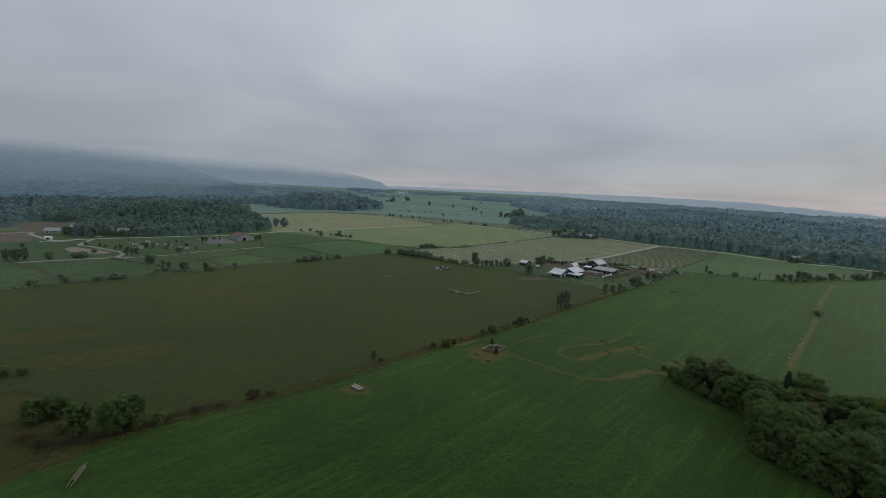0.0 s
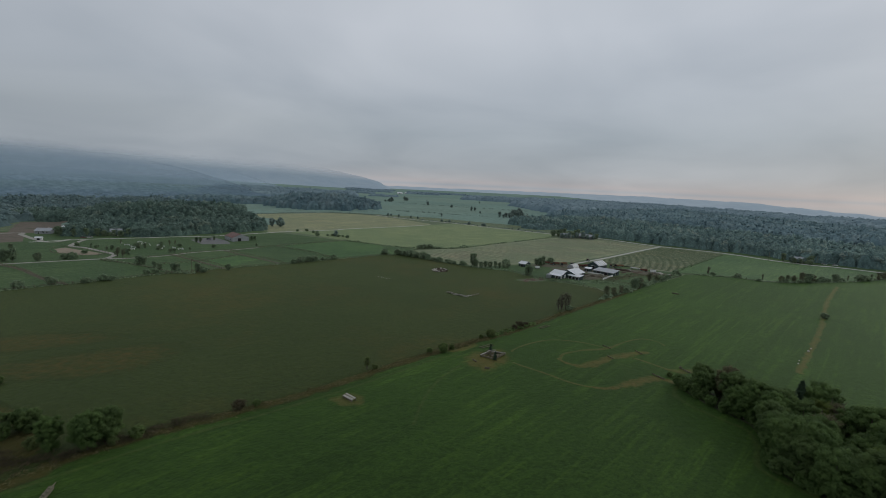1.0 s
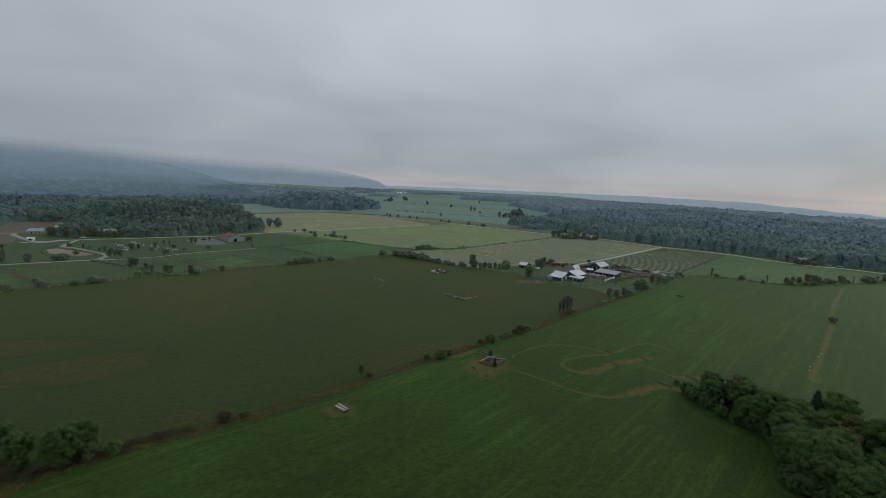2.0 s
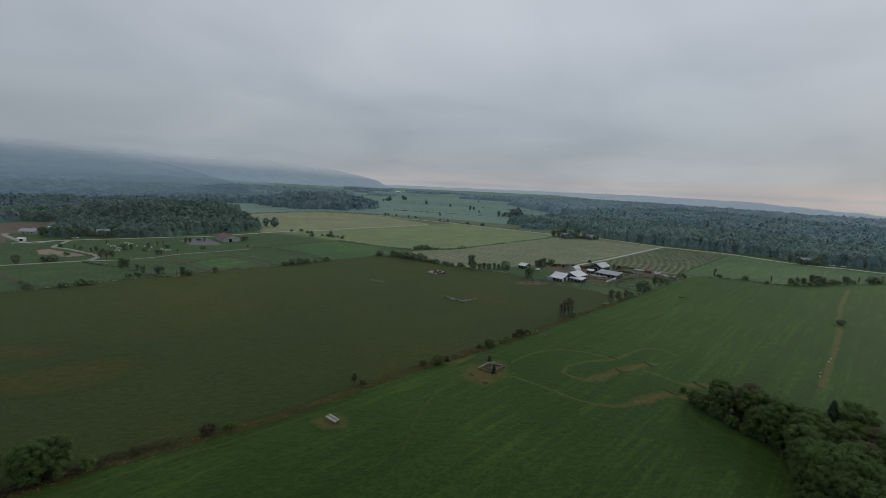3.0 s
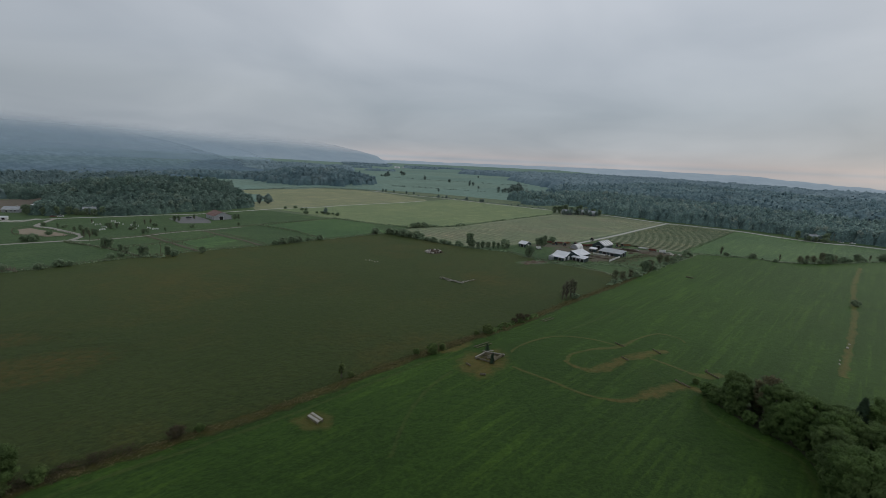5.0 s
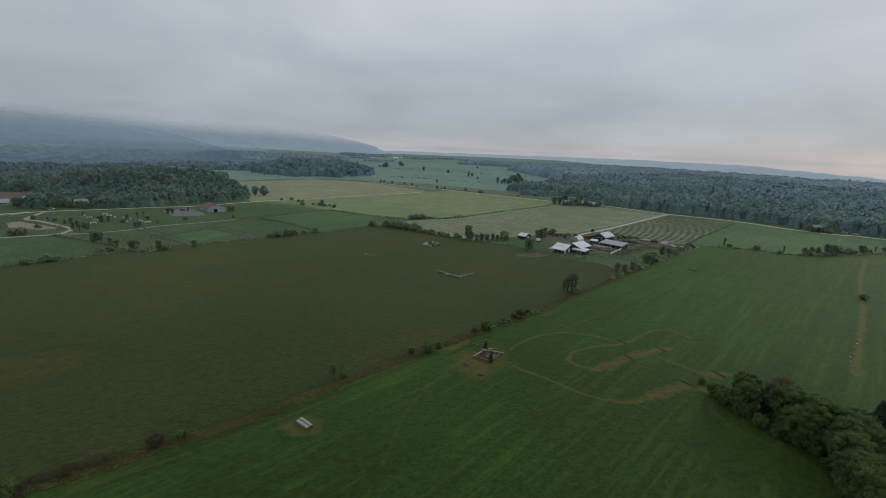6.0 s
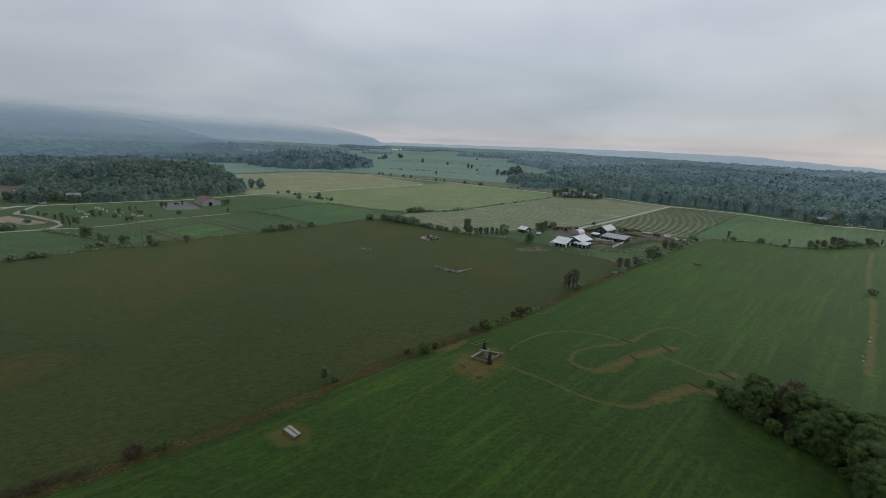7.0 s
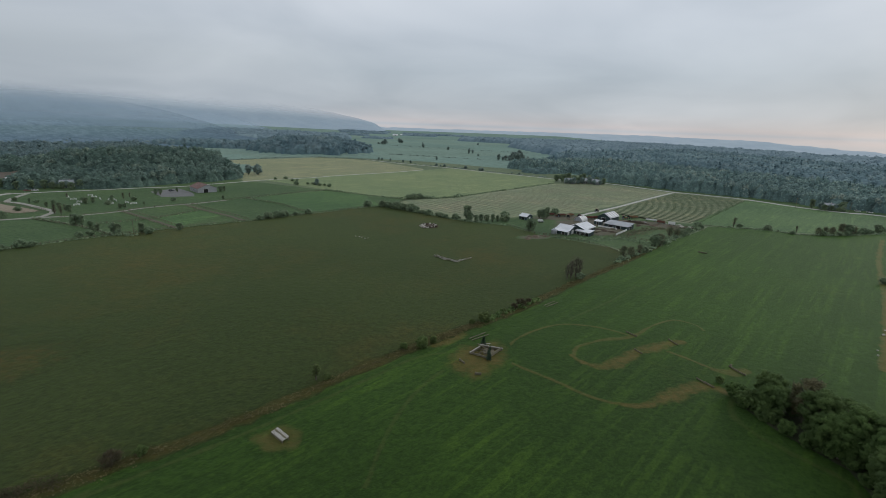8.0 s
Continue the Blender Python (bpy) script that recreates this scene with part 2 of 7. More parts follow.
def worn(name, soil, soil2, grass_args, grass_kw, bare=(0.25, 1.15), grain=1.2, most=0.85, sheen=0.115, tint=(0.55, 1.0, 0.32, 1), blotch=1.8):
    """Bare soil that gives way to the grass round it towards the rim (attribute "core")."""
    ma, nt, bs, _ = material(name)
    g, gh = grass_colour(nt, *grass_args, **grass_kw)
    o = coords(nt)
    at = nt.nodes.new("ShaderNodeAttribute")
    at.attribute_name = "core"
    n = noisy(nt, o, 0.35, 5.0, 0.7)
    n2 = noisy(nt, o, grain, 5.0, 0.7)
    f = calc(nt, "ADD", at.outputs["Fac"], calc(nt, "MULTIPLY", calc(nt, "SUBTRACT", n, 0.5), blotch))
    s = mixc(nt, ramp(nt, n2, 0.3, 0.7), soil, soil2)
    nt.links.new(mixc(nt, ramp(nt, f, bare[0], bare[1], 0.0, most), g, s), bs.inputs["Base Color"])
    bumped(nt, bs, gh, 0.6, 0.3)
    spec(bs, 0.8, 0.0, 0.1)
    velvet(bs, sheen, tint)
    return ma


def plain(name, c1, c2, scale=1.0, rough=0.8, metal=0.0, relief=0.0, c3=None, stretch=(1, 1, 1), level=0.3):
    """A surface with two colours at one scale and darker wear at a broader one."""
    ma, nt, bs, _ = material(name)
    o = coords(nt, scale=stretch)
    n = noisy(nt, o, scale, 5.0, 0.65)
    w = noisy(nt, o, scale * 0.17, 3.0, 0.6)
    col = mixc(nt, ramp(nt, n, 0.3, 0.7), c1, c2)
    col = mixc(nt, ramp(nt, w, 0.45, 0.75, 0.0, 0.8), col, c3 or tuple(0.7 * v for v in c1))
    nt.links.new(col, bs.inputs["Base Color"])
    if relief:
        bumped(nt, bs, n, 0.6, relief)
    spec(bs, rough, metal, level)
    return ma


def ribbed(name, c1, c2, pitch=0.3, rough=0.45, metal=0.3, axis=0, dirt=(0.25, 0.22, 0.19)):
    """Corrugated sheet: ribs every pitch metres along one axis of the thing, stained here and there."""
    ma, nt, bs, _ = material(name)
    o = coords(nt)
    sep = nt.nodes.new("ShaderNodeSeparateXYZ")
    nt.links.new(o, sep.inputs[0])
    wave = calc(nt, "SINE", calc(nt, "MULTIPLY", sep.outputs[axis], 2 * math.pi / pitch))
    n = noisy(nt, coords(nt, scale=(0.35, 0.35, 1)), 1.0, 4.0, 0.6)
    col = mixc(nt, ramp(nt, n, 0.35, 0.65), c1, c2)
    col = mixc(nt, ramp(nt, noisy(nt, o, 1.6, 5.0, 0.7), 0.55, 0.8, 0.0, 0.5), col, dirt)
    nt.links.new(col, bs.inputs["Base Color"])
    bumped(nt, bs, wave, 0.5, 0.03)
    spec(bs, rough, metal, 0.4)
    return ma


def softened(nt, bs, up, relief=None):
    """Leaf sprays scatter light as a mass: their normals lean towards the sky."""
    g = nt.nodes.new("ShaderNodeBump" if relief else "ShaderNodeNewGeometry")
    if relief:
        g.inputs["Strength"].default_value, g.inputs["Distance"].default_value = 0.8, relief[1]
        nt.links.new(relief[0], g.inputs["Height"])
    mx = nt.nodes.new("ShaderNodeMix")
    mx.data_type = "VECTOR"
    mx.inputs[0].default_value = up
    nt.links.new(g.outputs["Normal"], mx.inputs[4])
    mx.inputs[5].default_value = (0.0, 0.0, 1.0)
    nz = nt.nodes.new("ShaderNodeVectorMath")
    nz.operation = "NORMALIZE"
    nt.links.new(mx.outputs[1], nz.inputs[0])
    nt.links.new(nz.outputs[0], bs.inputs["Normal"])


def leaves(name, c1, c2, c3, up=0.4, sheen=0.02):
    """Foliage: each clump its own tone, each tree its own cast."""
    ma, nt, bs, _ = material(name)
    g = nt.nodes.new("ShaderNodeNewGeometry")
    oi = nt.nodes.new("ShaderNodeObjectInfo")
    sprig = noisy(nt, coords(nt), 3.2, 4.0, 0.8)
    col = mixc(nt, calc(nt, "ADD", calc(nt, "MULTIPLY", g.outputs["Random Per Island"], 0.3), calc(nt, "MULTIPLY", ramp(nt, sprig, 0.3, 0.7), 0.7)), c1, c2)
    col = mixc(nt, ramp(nt, oi.outputs["Random"], 0.2, 1.0, 0.0, 0.6), col, c3)
    n = noisy(nt, coords(nt), 0.22, 3.0, 0.6)
    col = mixc(nt, ramp(nt, n, 0.3, 0.7), mixc(nt, 1.0, col, (0.72, 0.75, 0.75), "MULTIPLY"), mixc(nt, 1.0, col, (1.3, 1.28, 1.2), "MULTIPLY"))
    nt.links.new(col, bs.inputs["Base Color"])
    softened(nt, bs, up, (sprig, 0.1))
    spec(bs, 0.8, 0.0, 0.08)
    velvet(bs, sheen)
    return ma


def woods(name, c1, c2, c3, sheen=0.2, mottle=1.0):
    """Many trees in one mesh: each tree has its own tone, from dark conifers to pale yellowing crowns (attribute
    "tone"). Below zero, the inside is darkened for shade, over the dull tone of trunks and twigs.
    """
    ma, nt, bs, _ = material(name)
    at = nt.nodes.new("ShaderNodeAttribute")
    at.attribute_name = "tone"
    tone = at.outputs["Fac"]
    o = coords(nt)
    col = mixc(nt, ramp(nt, tone, 0.15, 0.9), c1, c2)
    col = mixc(nt, ramp(nt, tone, 0.93, 1.0, 0.0, 0.8), col, c3)
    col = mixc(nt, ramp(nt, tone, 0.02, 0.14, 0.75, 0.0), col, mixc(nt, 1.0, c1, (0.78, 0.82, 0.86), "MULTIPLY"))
    # inner surface: shade under the crowns painted into the colour
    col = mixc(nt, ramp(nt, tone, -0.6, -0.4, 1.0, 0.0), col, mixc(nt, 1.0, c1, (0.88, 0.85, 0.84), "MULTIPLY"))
    leafy = noisy(nt, o, 0.7, 4.0, 0.8)
    bough = noisy(nt, o, 0.22, 3.0, 0.7)
    for n, a, b in ((leafy, 1 - 0.25 * mottle, 1 + 0.25 * mottle), (bough, 1 - 0.22 * mottle, 1 + 0.2 * mottle)):
        col = mixc(nt, ramp(nt, n, 0.36, 0.64), mixc(nt, 1.0, col, (a, a, a), "MULTIPLY"), mixc(nt, 1.0, col, (b, b, b * 0.97), "MULTIPLY"))
    stand = noisy(nt, o, 0.012, 3.0, 0.6)
    col = mixc(nt, ramp(nt, stand, 0.35, 0.68), mixc(nt, 1.0, col, (0.84, 0.86, 0.88), "MULTIPLY"), mixc(nt, 1.0, col, (1.14, 1.12, 1.08), "MULTIPLY"))
    nt.links.new(col, bs.inputs["Base Color"])
    softened(nt, bs, 0.1)
    spec(bs, 0.9, 0.0, 0.05)
    velvet(bs, sheen)
    return ma


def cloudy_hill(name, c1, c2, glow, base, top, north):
    """Wooded hillside far off, with distance haze put into its colour and glow; its upper part fades to clear, as if
    lost in the low cloud.
    """
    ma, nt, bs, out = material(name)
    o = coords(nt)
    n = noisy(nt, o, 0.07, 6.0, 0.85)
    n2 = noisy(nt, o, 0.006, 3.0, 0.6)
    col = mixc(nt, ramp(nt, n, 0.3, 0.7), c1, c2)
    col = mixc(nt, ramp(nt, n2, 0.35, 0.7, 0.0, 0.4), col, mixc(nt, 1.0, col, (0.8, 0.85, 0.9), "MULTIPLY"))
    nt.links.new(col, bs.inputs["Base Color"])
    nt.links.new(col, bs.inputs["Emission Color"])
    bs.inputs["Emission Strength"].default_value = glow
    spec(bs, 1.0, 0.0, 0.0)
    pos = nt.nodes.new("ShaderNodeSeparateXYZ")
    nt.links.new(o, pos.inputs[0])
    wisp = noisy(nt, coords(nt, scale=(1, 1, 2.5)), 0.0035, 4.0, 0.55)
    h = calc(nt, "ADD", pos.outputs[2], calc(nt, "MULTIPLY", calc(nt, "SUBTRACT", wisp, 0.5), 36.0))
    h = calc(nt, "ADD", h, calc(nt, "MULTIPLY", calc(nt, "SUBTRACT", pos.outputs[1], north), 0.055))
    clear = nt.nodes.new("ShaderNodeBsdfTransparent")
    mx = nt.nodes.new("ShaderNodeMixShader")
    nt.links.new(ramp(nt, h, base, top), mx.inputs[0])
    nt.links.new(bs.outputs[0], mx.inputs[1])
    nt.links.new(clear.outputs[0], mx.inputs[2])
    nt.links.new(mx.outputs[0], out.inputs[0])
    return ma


MEADOW = ((0.0138, 0.0316, 0.0038), (0.0236, 0.0522, 0.0058), (0.0438, 0.0496, 0.0081))
MEADOW_KW = dict(dry_at=(0.57, 0.78), patch=0.012, streak=0.6, turn=46.0)
M_MEADOW = grass("meadow_grass", *MEADOW, sheen=0.115, tint=(0.55, 1.0, 0.32, 1), **MEADOW_KW)
PASTURE = ((0.0192, 0.0326, 0.0066), (0.0282, 0.0420, 0.0092), (0.0570, 0.0400, 0.0078))
PASTURE_KW = dict(dry_at=(0.46, 0.70), patch=0.009, streak=0.08, turn=45.0, dry_scale=0.011)
M_PASTURE = grass("rough_pasture", *PASTURE, sheen=0.085, tint=(0.80, 1.0, 0.44, 1), **PASTURE_KW)
PADDOCK = ((0.0508, 0.0925, 0.0383), (0.0745, 0.1197, 0.0474), (0.1129, 0.1185, 0.0621))
M_PADDOCK = grass("paddock_grass", *PADDOCK, sheen=0.015, dry_at=(0.6, 0.8), streak=0.3)
M_PADDOCK_B = grass("paddock_grass_fresh", (0.0559, 0.1120, 0.0432), (0.0816, 0.1470, 0.0525), (0.1108, 0.1400, 0.0642), sheen=0.018, dry_at=(0.62, 0.85), streak=0.3)
M_HAY = grass("hay_field_tan", (0.2016, 0.2223, 0.1253), (0.2345, 0.2443, 0.1451), (0.2443, 0.2260, 0.1416), dry_at=(0.5, 0.8), streak=0.5)
M_HAY_B = grass("hay_field_green", (0.1522, 0.2048, 0.0986), (0.1876, 0.2316, 0.1116), (0.2156, 0.2170, 0.1159), dry_at=(0.55, 0.8), streak=0.4)
M_VINE_GROUND = grass("vineyard_ground", (0.1599, 0.1937, 0.1151), (0.1937, 0.2150, 0.1312), (0.2249, 0.2026, 0.1374), dry_at=(0.45, 0.7), streak=0.5, turn=135.0)
# the far plots carry haze in their pale blue-green base tones
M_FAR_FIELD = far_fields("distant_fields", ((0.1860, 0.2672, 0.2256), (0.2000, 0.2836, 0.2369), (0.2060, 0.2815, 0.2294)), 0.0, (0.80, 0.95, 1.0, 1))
M_VALLEY = grass("valley_grass", (0.100, 0.135, 0.078), (0.125, 0.160, 0.088), (0.145, 0.155, 0.092), sheen=0.03, dry_at=(0.55, 0.8), streak=0.3)
M_VINE_FAINT = plain("young_vine_leaves", (0.100, 0.128, 0.072), (0.125, 0.150, 0.085), 0.8, 0.9, c3=(0.11, 0.125, 0.07), relief=0.2)
M_VINE = plain("vine_leaves", (0.0572, 0.0902, 0.0440), (0.0880, 0.1188, 0.0605), 0.8, 0.9, c3=(0.0770, 0.0935, 0.0495), relief=0.3)
M_DIRT = worn("trodden_earth", (0.140, 0.080, 0.0250), (0.088, 0.060, 0.0195), MEADOW, MEADOW_KW, bare=(0.15, 1.25), most=0.8)
M_TRACK = worn("worn_track", (0.112, 0.078, 0.0250), (0.080, 0.064, 0.0200), MEADOW, MEADOW_KW, bare=(0.15, 1.1), most=0.7)
M_TRACK_FAINT = worn("faint_track", (0.092, 0.082, 0.027), (0.07, 0.070, 0.023), MEADOW, MEADOW_KW, bare=(0.3, 1.3), most=0.34)
M_EARTH = plain("brown_earth", (0.15, 0.115, 0.08), (0.10, 0.078, 0.055), 1.2, 0.95, relief=0.08)
M_DRY = worn("dry_weeds", (0.100, 0.054, 0.0130), (0.056, 0.044, 0.0105), PASTURE, PASTURE_KW, bare=(0.1, 1.9), grain=0.5, most=0.75, blotch=3.4, sheen=0.07, tint=(0.80, 1.0, 0.44, 1))
M_VERGE = worn("hedge_verge", (0.062, 0.046, 0.0105), (0.040, 0.040, 0.0095), PASTURE, PASTURE_KW, bare=(0.2, 0.9), grain=0.9, sheen=0.05, tint=(0.80, 1.0, 0.44, 1))
M_YARD = worn("farmyard_earth", (0.150, 0.122, 0.095), (0.09, 0.075, 0.06), PADDOCK, {}, bare=(0.2, 0.8), sheen=0.02, tint=(0.85, 1.0, 0.66, 1))
M_SAND = plain("arena_sand", (0.30, 0.25, 0.185), (0.24, 0.20, 0.145), 0.5, 0.95, c3=(0.20, 0.17, 0.12), relief=0.05)
M_GRAVEL = plain("lane_gravel", (0.36, 0.345, 0.30), (0.28, 0.27, 0.235), 1.5, 0.95, c3=(0.24, 0.24, 0.19), relief=0.03)
M_ROAD = plain("pale_road_gravel", (0.52, 0.51, 0.47), (0.42, 0.41, 0.38), 1.5, 0.95, c3=(0.36, 0.36, 0.31), relief=0.03)
M_LOT = plain("parking_gravel", (0.185, 0.185, 0.185), (0.15, 0.15, 0.147), 0.8, 0.95, c3=(0.125, 0.13, 0.12), relief=0.03)
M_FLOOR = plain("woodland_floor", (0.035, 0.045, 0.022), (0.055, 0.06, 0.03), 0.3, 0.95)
M_BARK = plain("bark", (0.10, 0.085, 0.065), (0.16, 0.14, 0.115), 3.0, 0.95, relief=0.03, stretch=(1, 1, 0.3))
M_LEAF = leaves("leaves_green", (0.0531, 0.0934, 0.0282), (0.0987, 0.1537, 0.0481), (0.0816, 0.1163, 0.0439), 0.15, 0.012)
M_LEAF_LIGHT = leaves("leaves_yellowing", (0.0753, 0.1186, 0.0252), (0.1269, 0.1686, 0.0407), (0.1050, 0.1328, 0.0348), 0.15, 0.008)
M_LEAF_DULL = leaves("leaves_dull", (0.0960, 0.1008, 0.0504), (0.1500, 0.1392, 0.0744), (0.1344, 0.1152, 0.0660), 0.15, 0.008)
M_NEEDLE = leaves("needles_dark", (0.030, 0.056, 0.030), (0.050, 0.082, 0.044), (0.042, 0.064, 0.04), 0.6)
# the next two leaf colours are paled and greyed for distance haze
M_LEAF_FAR = leaves("leaves_far_haze", (0.1560, 0.2136, 0.1896), (0.1980, 0.2580, 0.2280), (0.1800, 0.2280, 0.2040), 0.15, 0.05)
M_LEAF_MID = leaves("leaves_mid_haze", (0.1313, 0.1855, 0.1113), (0.1932, 0.2551, 0.1515), (0.1731, 0.2133, 0.1298), 0.15, 0.02)
M_LEAF_THIN = leaves("leaves_thinning", (0.1300, 0.1570, 0.0910), (0.1869, 0.2093, 0.1170), (0.1707, 0.1719, 0.1073), 0.15, 0.01)
M_LEAF_BROWN = leaves("twigs_brown", (0.056, 0.050, 0.030), (0.090, 0.076, 0.044), (0.075, 0.060, 0.036), 0.15, 0.006)
M_LEAF_BUSH = leaves("leaves_bush", (0.0659, 0.1039, 0.0342), (0.1141, 0.1572, 0.0532), (0.0963, 0.1165, 0.0457), 0.15, 0.008)
M_WEED_FAR = leaves("weeds_farmyard", (0.105, 0.115, 0.070), (0.160, 0.155, 0.100), (0.140, 0.125, 0.085), 0.3, 0.01)
M_WEED = leaves("weeds_tan", (0.075, 0.075, 0.030), (0.165, 0.145, 0.075), (0.100, 0.082, 0.036), 0.15, 0.01)
# distance haze is put into these pale bluish canopy colours
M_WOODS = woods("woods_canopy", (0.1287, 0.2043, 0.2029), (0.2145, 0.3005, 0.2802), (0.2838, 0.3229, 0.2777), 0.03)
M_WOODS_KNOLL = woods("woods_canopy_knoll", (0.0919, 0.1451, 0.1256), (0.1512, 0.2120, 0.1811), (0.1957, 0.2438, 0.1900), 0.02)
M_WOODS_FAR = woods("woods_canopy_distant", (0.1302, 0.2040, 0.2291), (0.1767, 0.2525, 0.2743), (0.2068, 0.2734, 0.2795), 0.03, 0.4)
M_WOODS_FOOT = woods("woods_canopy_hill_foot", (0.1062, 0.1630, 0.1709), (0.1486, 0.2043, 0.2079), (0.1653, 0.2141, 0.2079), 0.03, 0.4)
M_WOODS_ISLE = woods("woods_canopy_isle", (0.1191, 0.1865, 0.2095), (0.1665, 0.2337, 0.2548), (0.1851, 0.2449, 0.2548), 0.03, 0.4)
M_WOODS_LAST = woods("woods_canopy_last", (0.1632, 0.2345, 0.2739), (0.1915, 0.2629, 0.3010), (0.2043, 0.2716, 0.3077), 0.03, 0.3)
M_ROOF_WHITE = ribbed("white_metal_roof", (0.74, 0.75, 0.76), (0.64, 0.66, 0.68), 0.4, 0.4, 0.1)
M_ROOF_GREY = ribbed("grey_metal_roof", (0.36, 0.38, 0.40), (0.29, 0.31, 0.33), 0.4, 0.4, 0.2)
M_ROOF_RED = ribbed("faded_red_roof", (0.17, 0.078, 0.06), (0.13, 0.064, 0.052), 0.5, 0.6, 0.0)
M_WALL_GREEN = ribbed("dark_green_siding", (0.022, 0.045, 0.048), (0.03, 0.055, 0.055), 0.3, 0.6, 0.0)
M_WALL_GREY = ribbed("pale_siding", (0.34, 0.35, 0.36), (0.29, 0.30, 0.31), 0.3, 0.6, 0.0)
M_WHITE = plain("white_paint", (0.78, 0.78, 0.76), (0.66, 0.66, 0.63), 2.0, 0.5)
# near-black panels: the unlit inside of doorways is put into the colour
M_DARK = plain("dark_opening", (0.012, 0.012, 0.013), (0.02, 0.02, 0.02), 1.0, 0.9)
M_WOOD = plain("weathered_timber", (0.1960, 0.1764, 0.1204), (0.1260, 0.1162, 0.0784), 4.0, 0.9, relief=0.02, stretch=(0.2100, 1.4000, 1.4000))
M_WOOD_PALE = plain("bleached_timber", (0.46, 0.44, 0.395), (0.34, 0.325, 0.285), 4.0, 0.9, relief=0.02, stretch=(0.15, 1, 1))
M_GLASS = plain("window_glass", (0.02, 0.024, 0.028), (0.03, 0.034, 0.04), 0.5, 0.08, level=0.6)
M_RED = plain("red_machine_paint", (0.17, 0.065, 0.048), (0.13, 0.055, 0.042), 2.0, 0.5, c3=(0.14, 0.07, 0.05))
M_ORANGE = plain("orange_machine_paint", (0.24, 0.13, 0.065), (0.18, 0.10, 0.055), 2.0, 0.5, c3=(0.18, 0.10, 0.06))
M_RUBBER = plain("black_rubber", (0.02, 0.02, 0.02), (0.03, 0.03, 0.03), 3.0, 0.85)
M_BARE = plain("bare_sandy_earth", (0.165, 0.135, 0.105), (0.12, 0.10, 0.078), 0.6, 0.95, c3=(0.09, 0.09, 0.055), relief=0.05)
M_STEEL = plain("galvanised_steel", (0.42, 0.44, 0.46), (0.34, 0.36, 0.38), 2.0, 0.4, 0.6)
M_STONE = plain("pale_stone", (0.50, 0.47, 0.42), (0.36, 0.34, 0.30), 1.5, 0.9, relief=0.05)
M_SOIL = plain("dark_soil", (0.05, 0.038, 0.026), (0.075, 0.055, 0.036), 1.0, 0.95, relief=0.1)
# haze painted in: the colours pale with distance, and the backdrop glows
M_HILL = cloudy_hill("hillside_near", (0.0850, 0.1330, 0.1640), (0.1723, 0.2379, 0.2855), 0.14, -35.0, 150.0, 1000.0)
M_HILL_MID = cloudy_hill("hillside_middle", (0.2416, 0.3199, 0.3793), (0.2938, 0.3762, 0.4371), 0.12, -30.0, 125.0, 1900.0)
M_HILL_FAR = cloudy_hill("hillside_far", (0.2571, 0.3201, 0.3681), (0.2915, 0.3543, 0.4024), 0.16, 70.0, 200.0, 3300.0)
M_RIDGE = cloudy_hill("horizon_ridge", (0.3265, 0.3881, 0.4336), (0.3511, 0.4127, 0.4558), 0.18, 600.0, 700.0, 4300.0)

# ---- ground and fields ----
def build_ground():
    rings = np.concatenate([np.linspace(0, 60, 4)[:-1], np.geomspace(60, 4950, 120)])
    n = 300
    ang = np.linspace(0, 2 * np.pi, n, endpoint=False)
    R, A = np.meshgrid(rings[1:], ang, indexing="ij")
    x, y = (R * np.sin(A)).ravel(), (R * np.cos(A)).ravel()
    v = np.column_stack([x, y, ground_z(x, y)])
    v = np.vstack([v, [[0, 0, 0]]])
    i, j = np.meshgrid(np.arange(len(rings) - 2), np.arange(n), indexing="ij")
    i, j = i.ravel(), j.ravel()
    k = (j + 1) % n
    quads = np.column_stack([i * n + j, i * n + k, (i + 1) * n + k, (i + 1) * n + j])
    c = len(v) - 1
    inner = np.column_stack([np.full(n, c), np.full(n, c), np.arange(n), (np.arange(n) + 1) % n])
    me = mesh_from("ground", v, [list(q) for q in quads.tolist()] + [[c, int(b), int(a)] for _, _, a, b in inner])
    for p in me.polygons:
        p.use_smooth = True
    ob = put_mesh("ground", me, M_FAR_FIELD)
    tagged(ob, "broad valley floor of fields, grey-green with haze, under overcast light", "ground", kind="structure")


FIELD_LIFT = itertools.count()


def field(name, pts, mat, label, z=None, ragged=0.6, step=9.0, survey=True):
    pts = sc(pts) if survey else pts
    rng = random.Random(name)
    z = 0.03 + 0.002 * (next(FIELD_LIFT) % 12) if z is None else z
    out = []
    for a, b in zip(pts, pts[1:] + pts[:1]):
        a, b = Vector(a), Vector(b)
        k = max(1, int((b - a).length / step))
        nrm = (b - a).orthogonal().normalized()
        for j in range(k):
            p = a + (b - a) * (j / k) + nrm * rng.uniform(-ragged, ragged) * (1 if j else 0)
            out.append(p)
    bm = bmesh.new()
    f = bm.faces.new([bm.verts.new((p.x, p.y, z)) for p in out])
    if f.calc_center_median().z is not None:
        f.normal_update()
        if f.normal.z < 0:
            f.normal_flip()
    bmesh.ops.triangulate(bm, faces=bm.faces[:], ngon_method="EAR_CLIP")
    ob = part(name, bm, mat, None)
    return tagged(ob, label, "field", kind="structure")


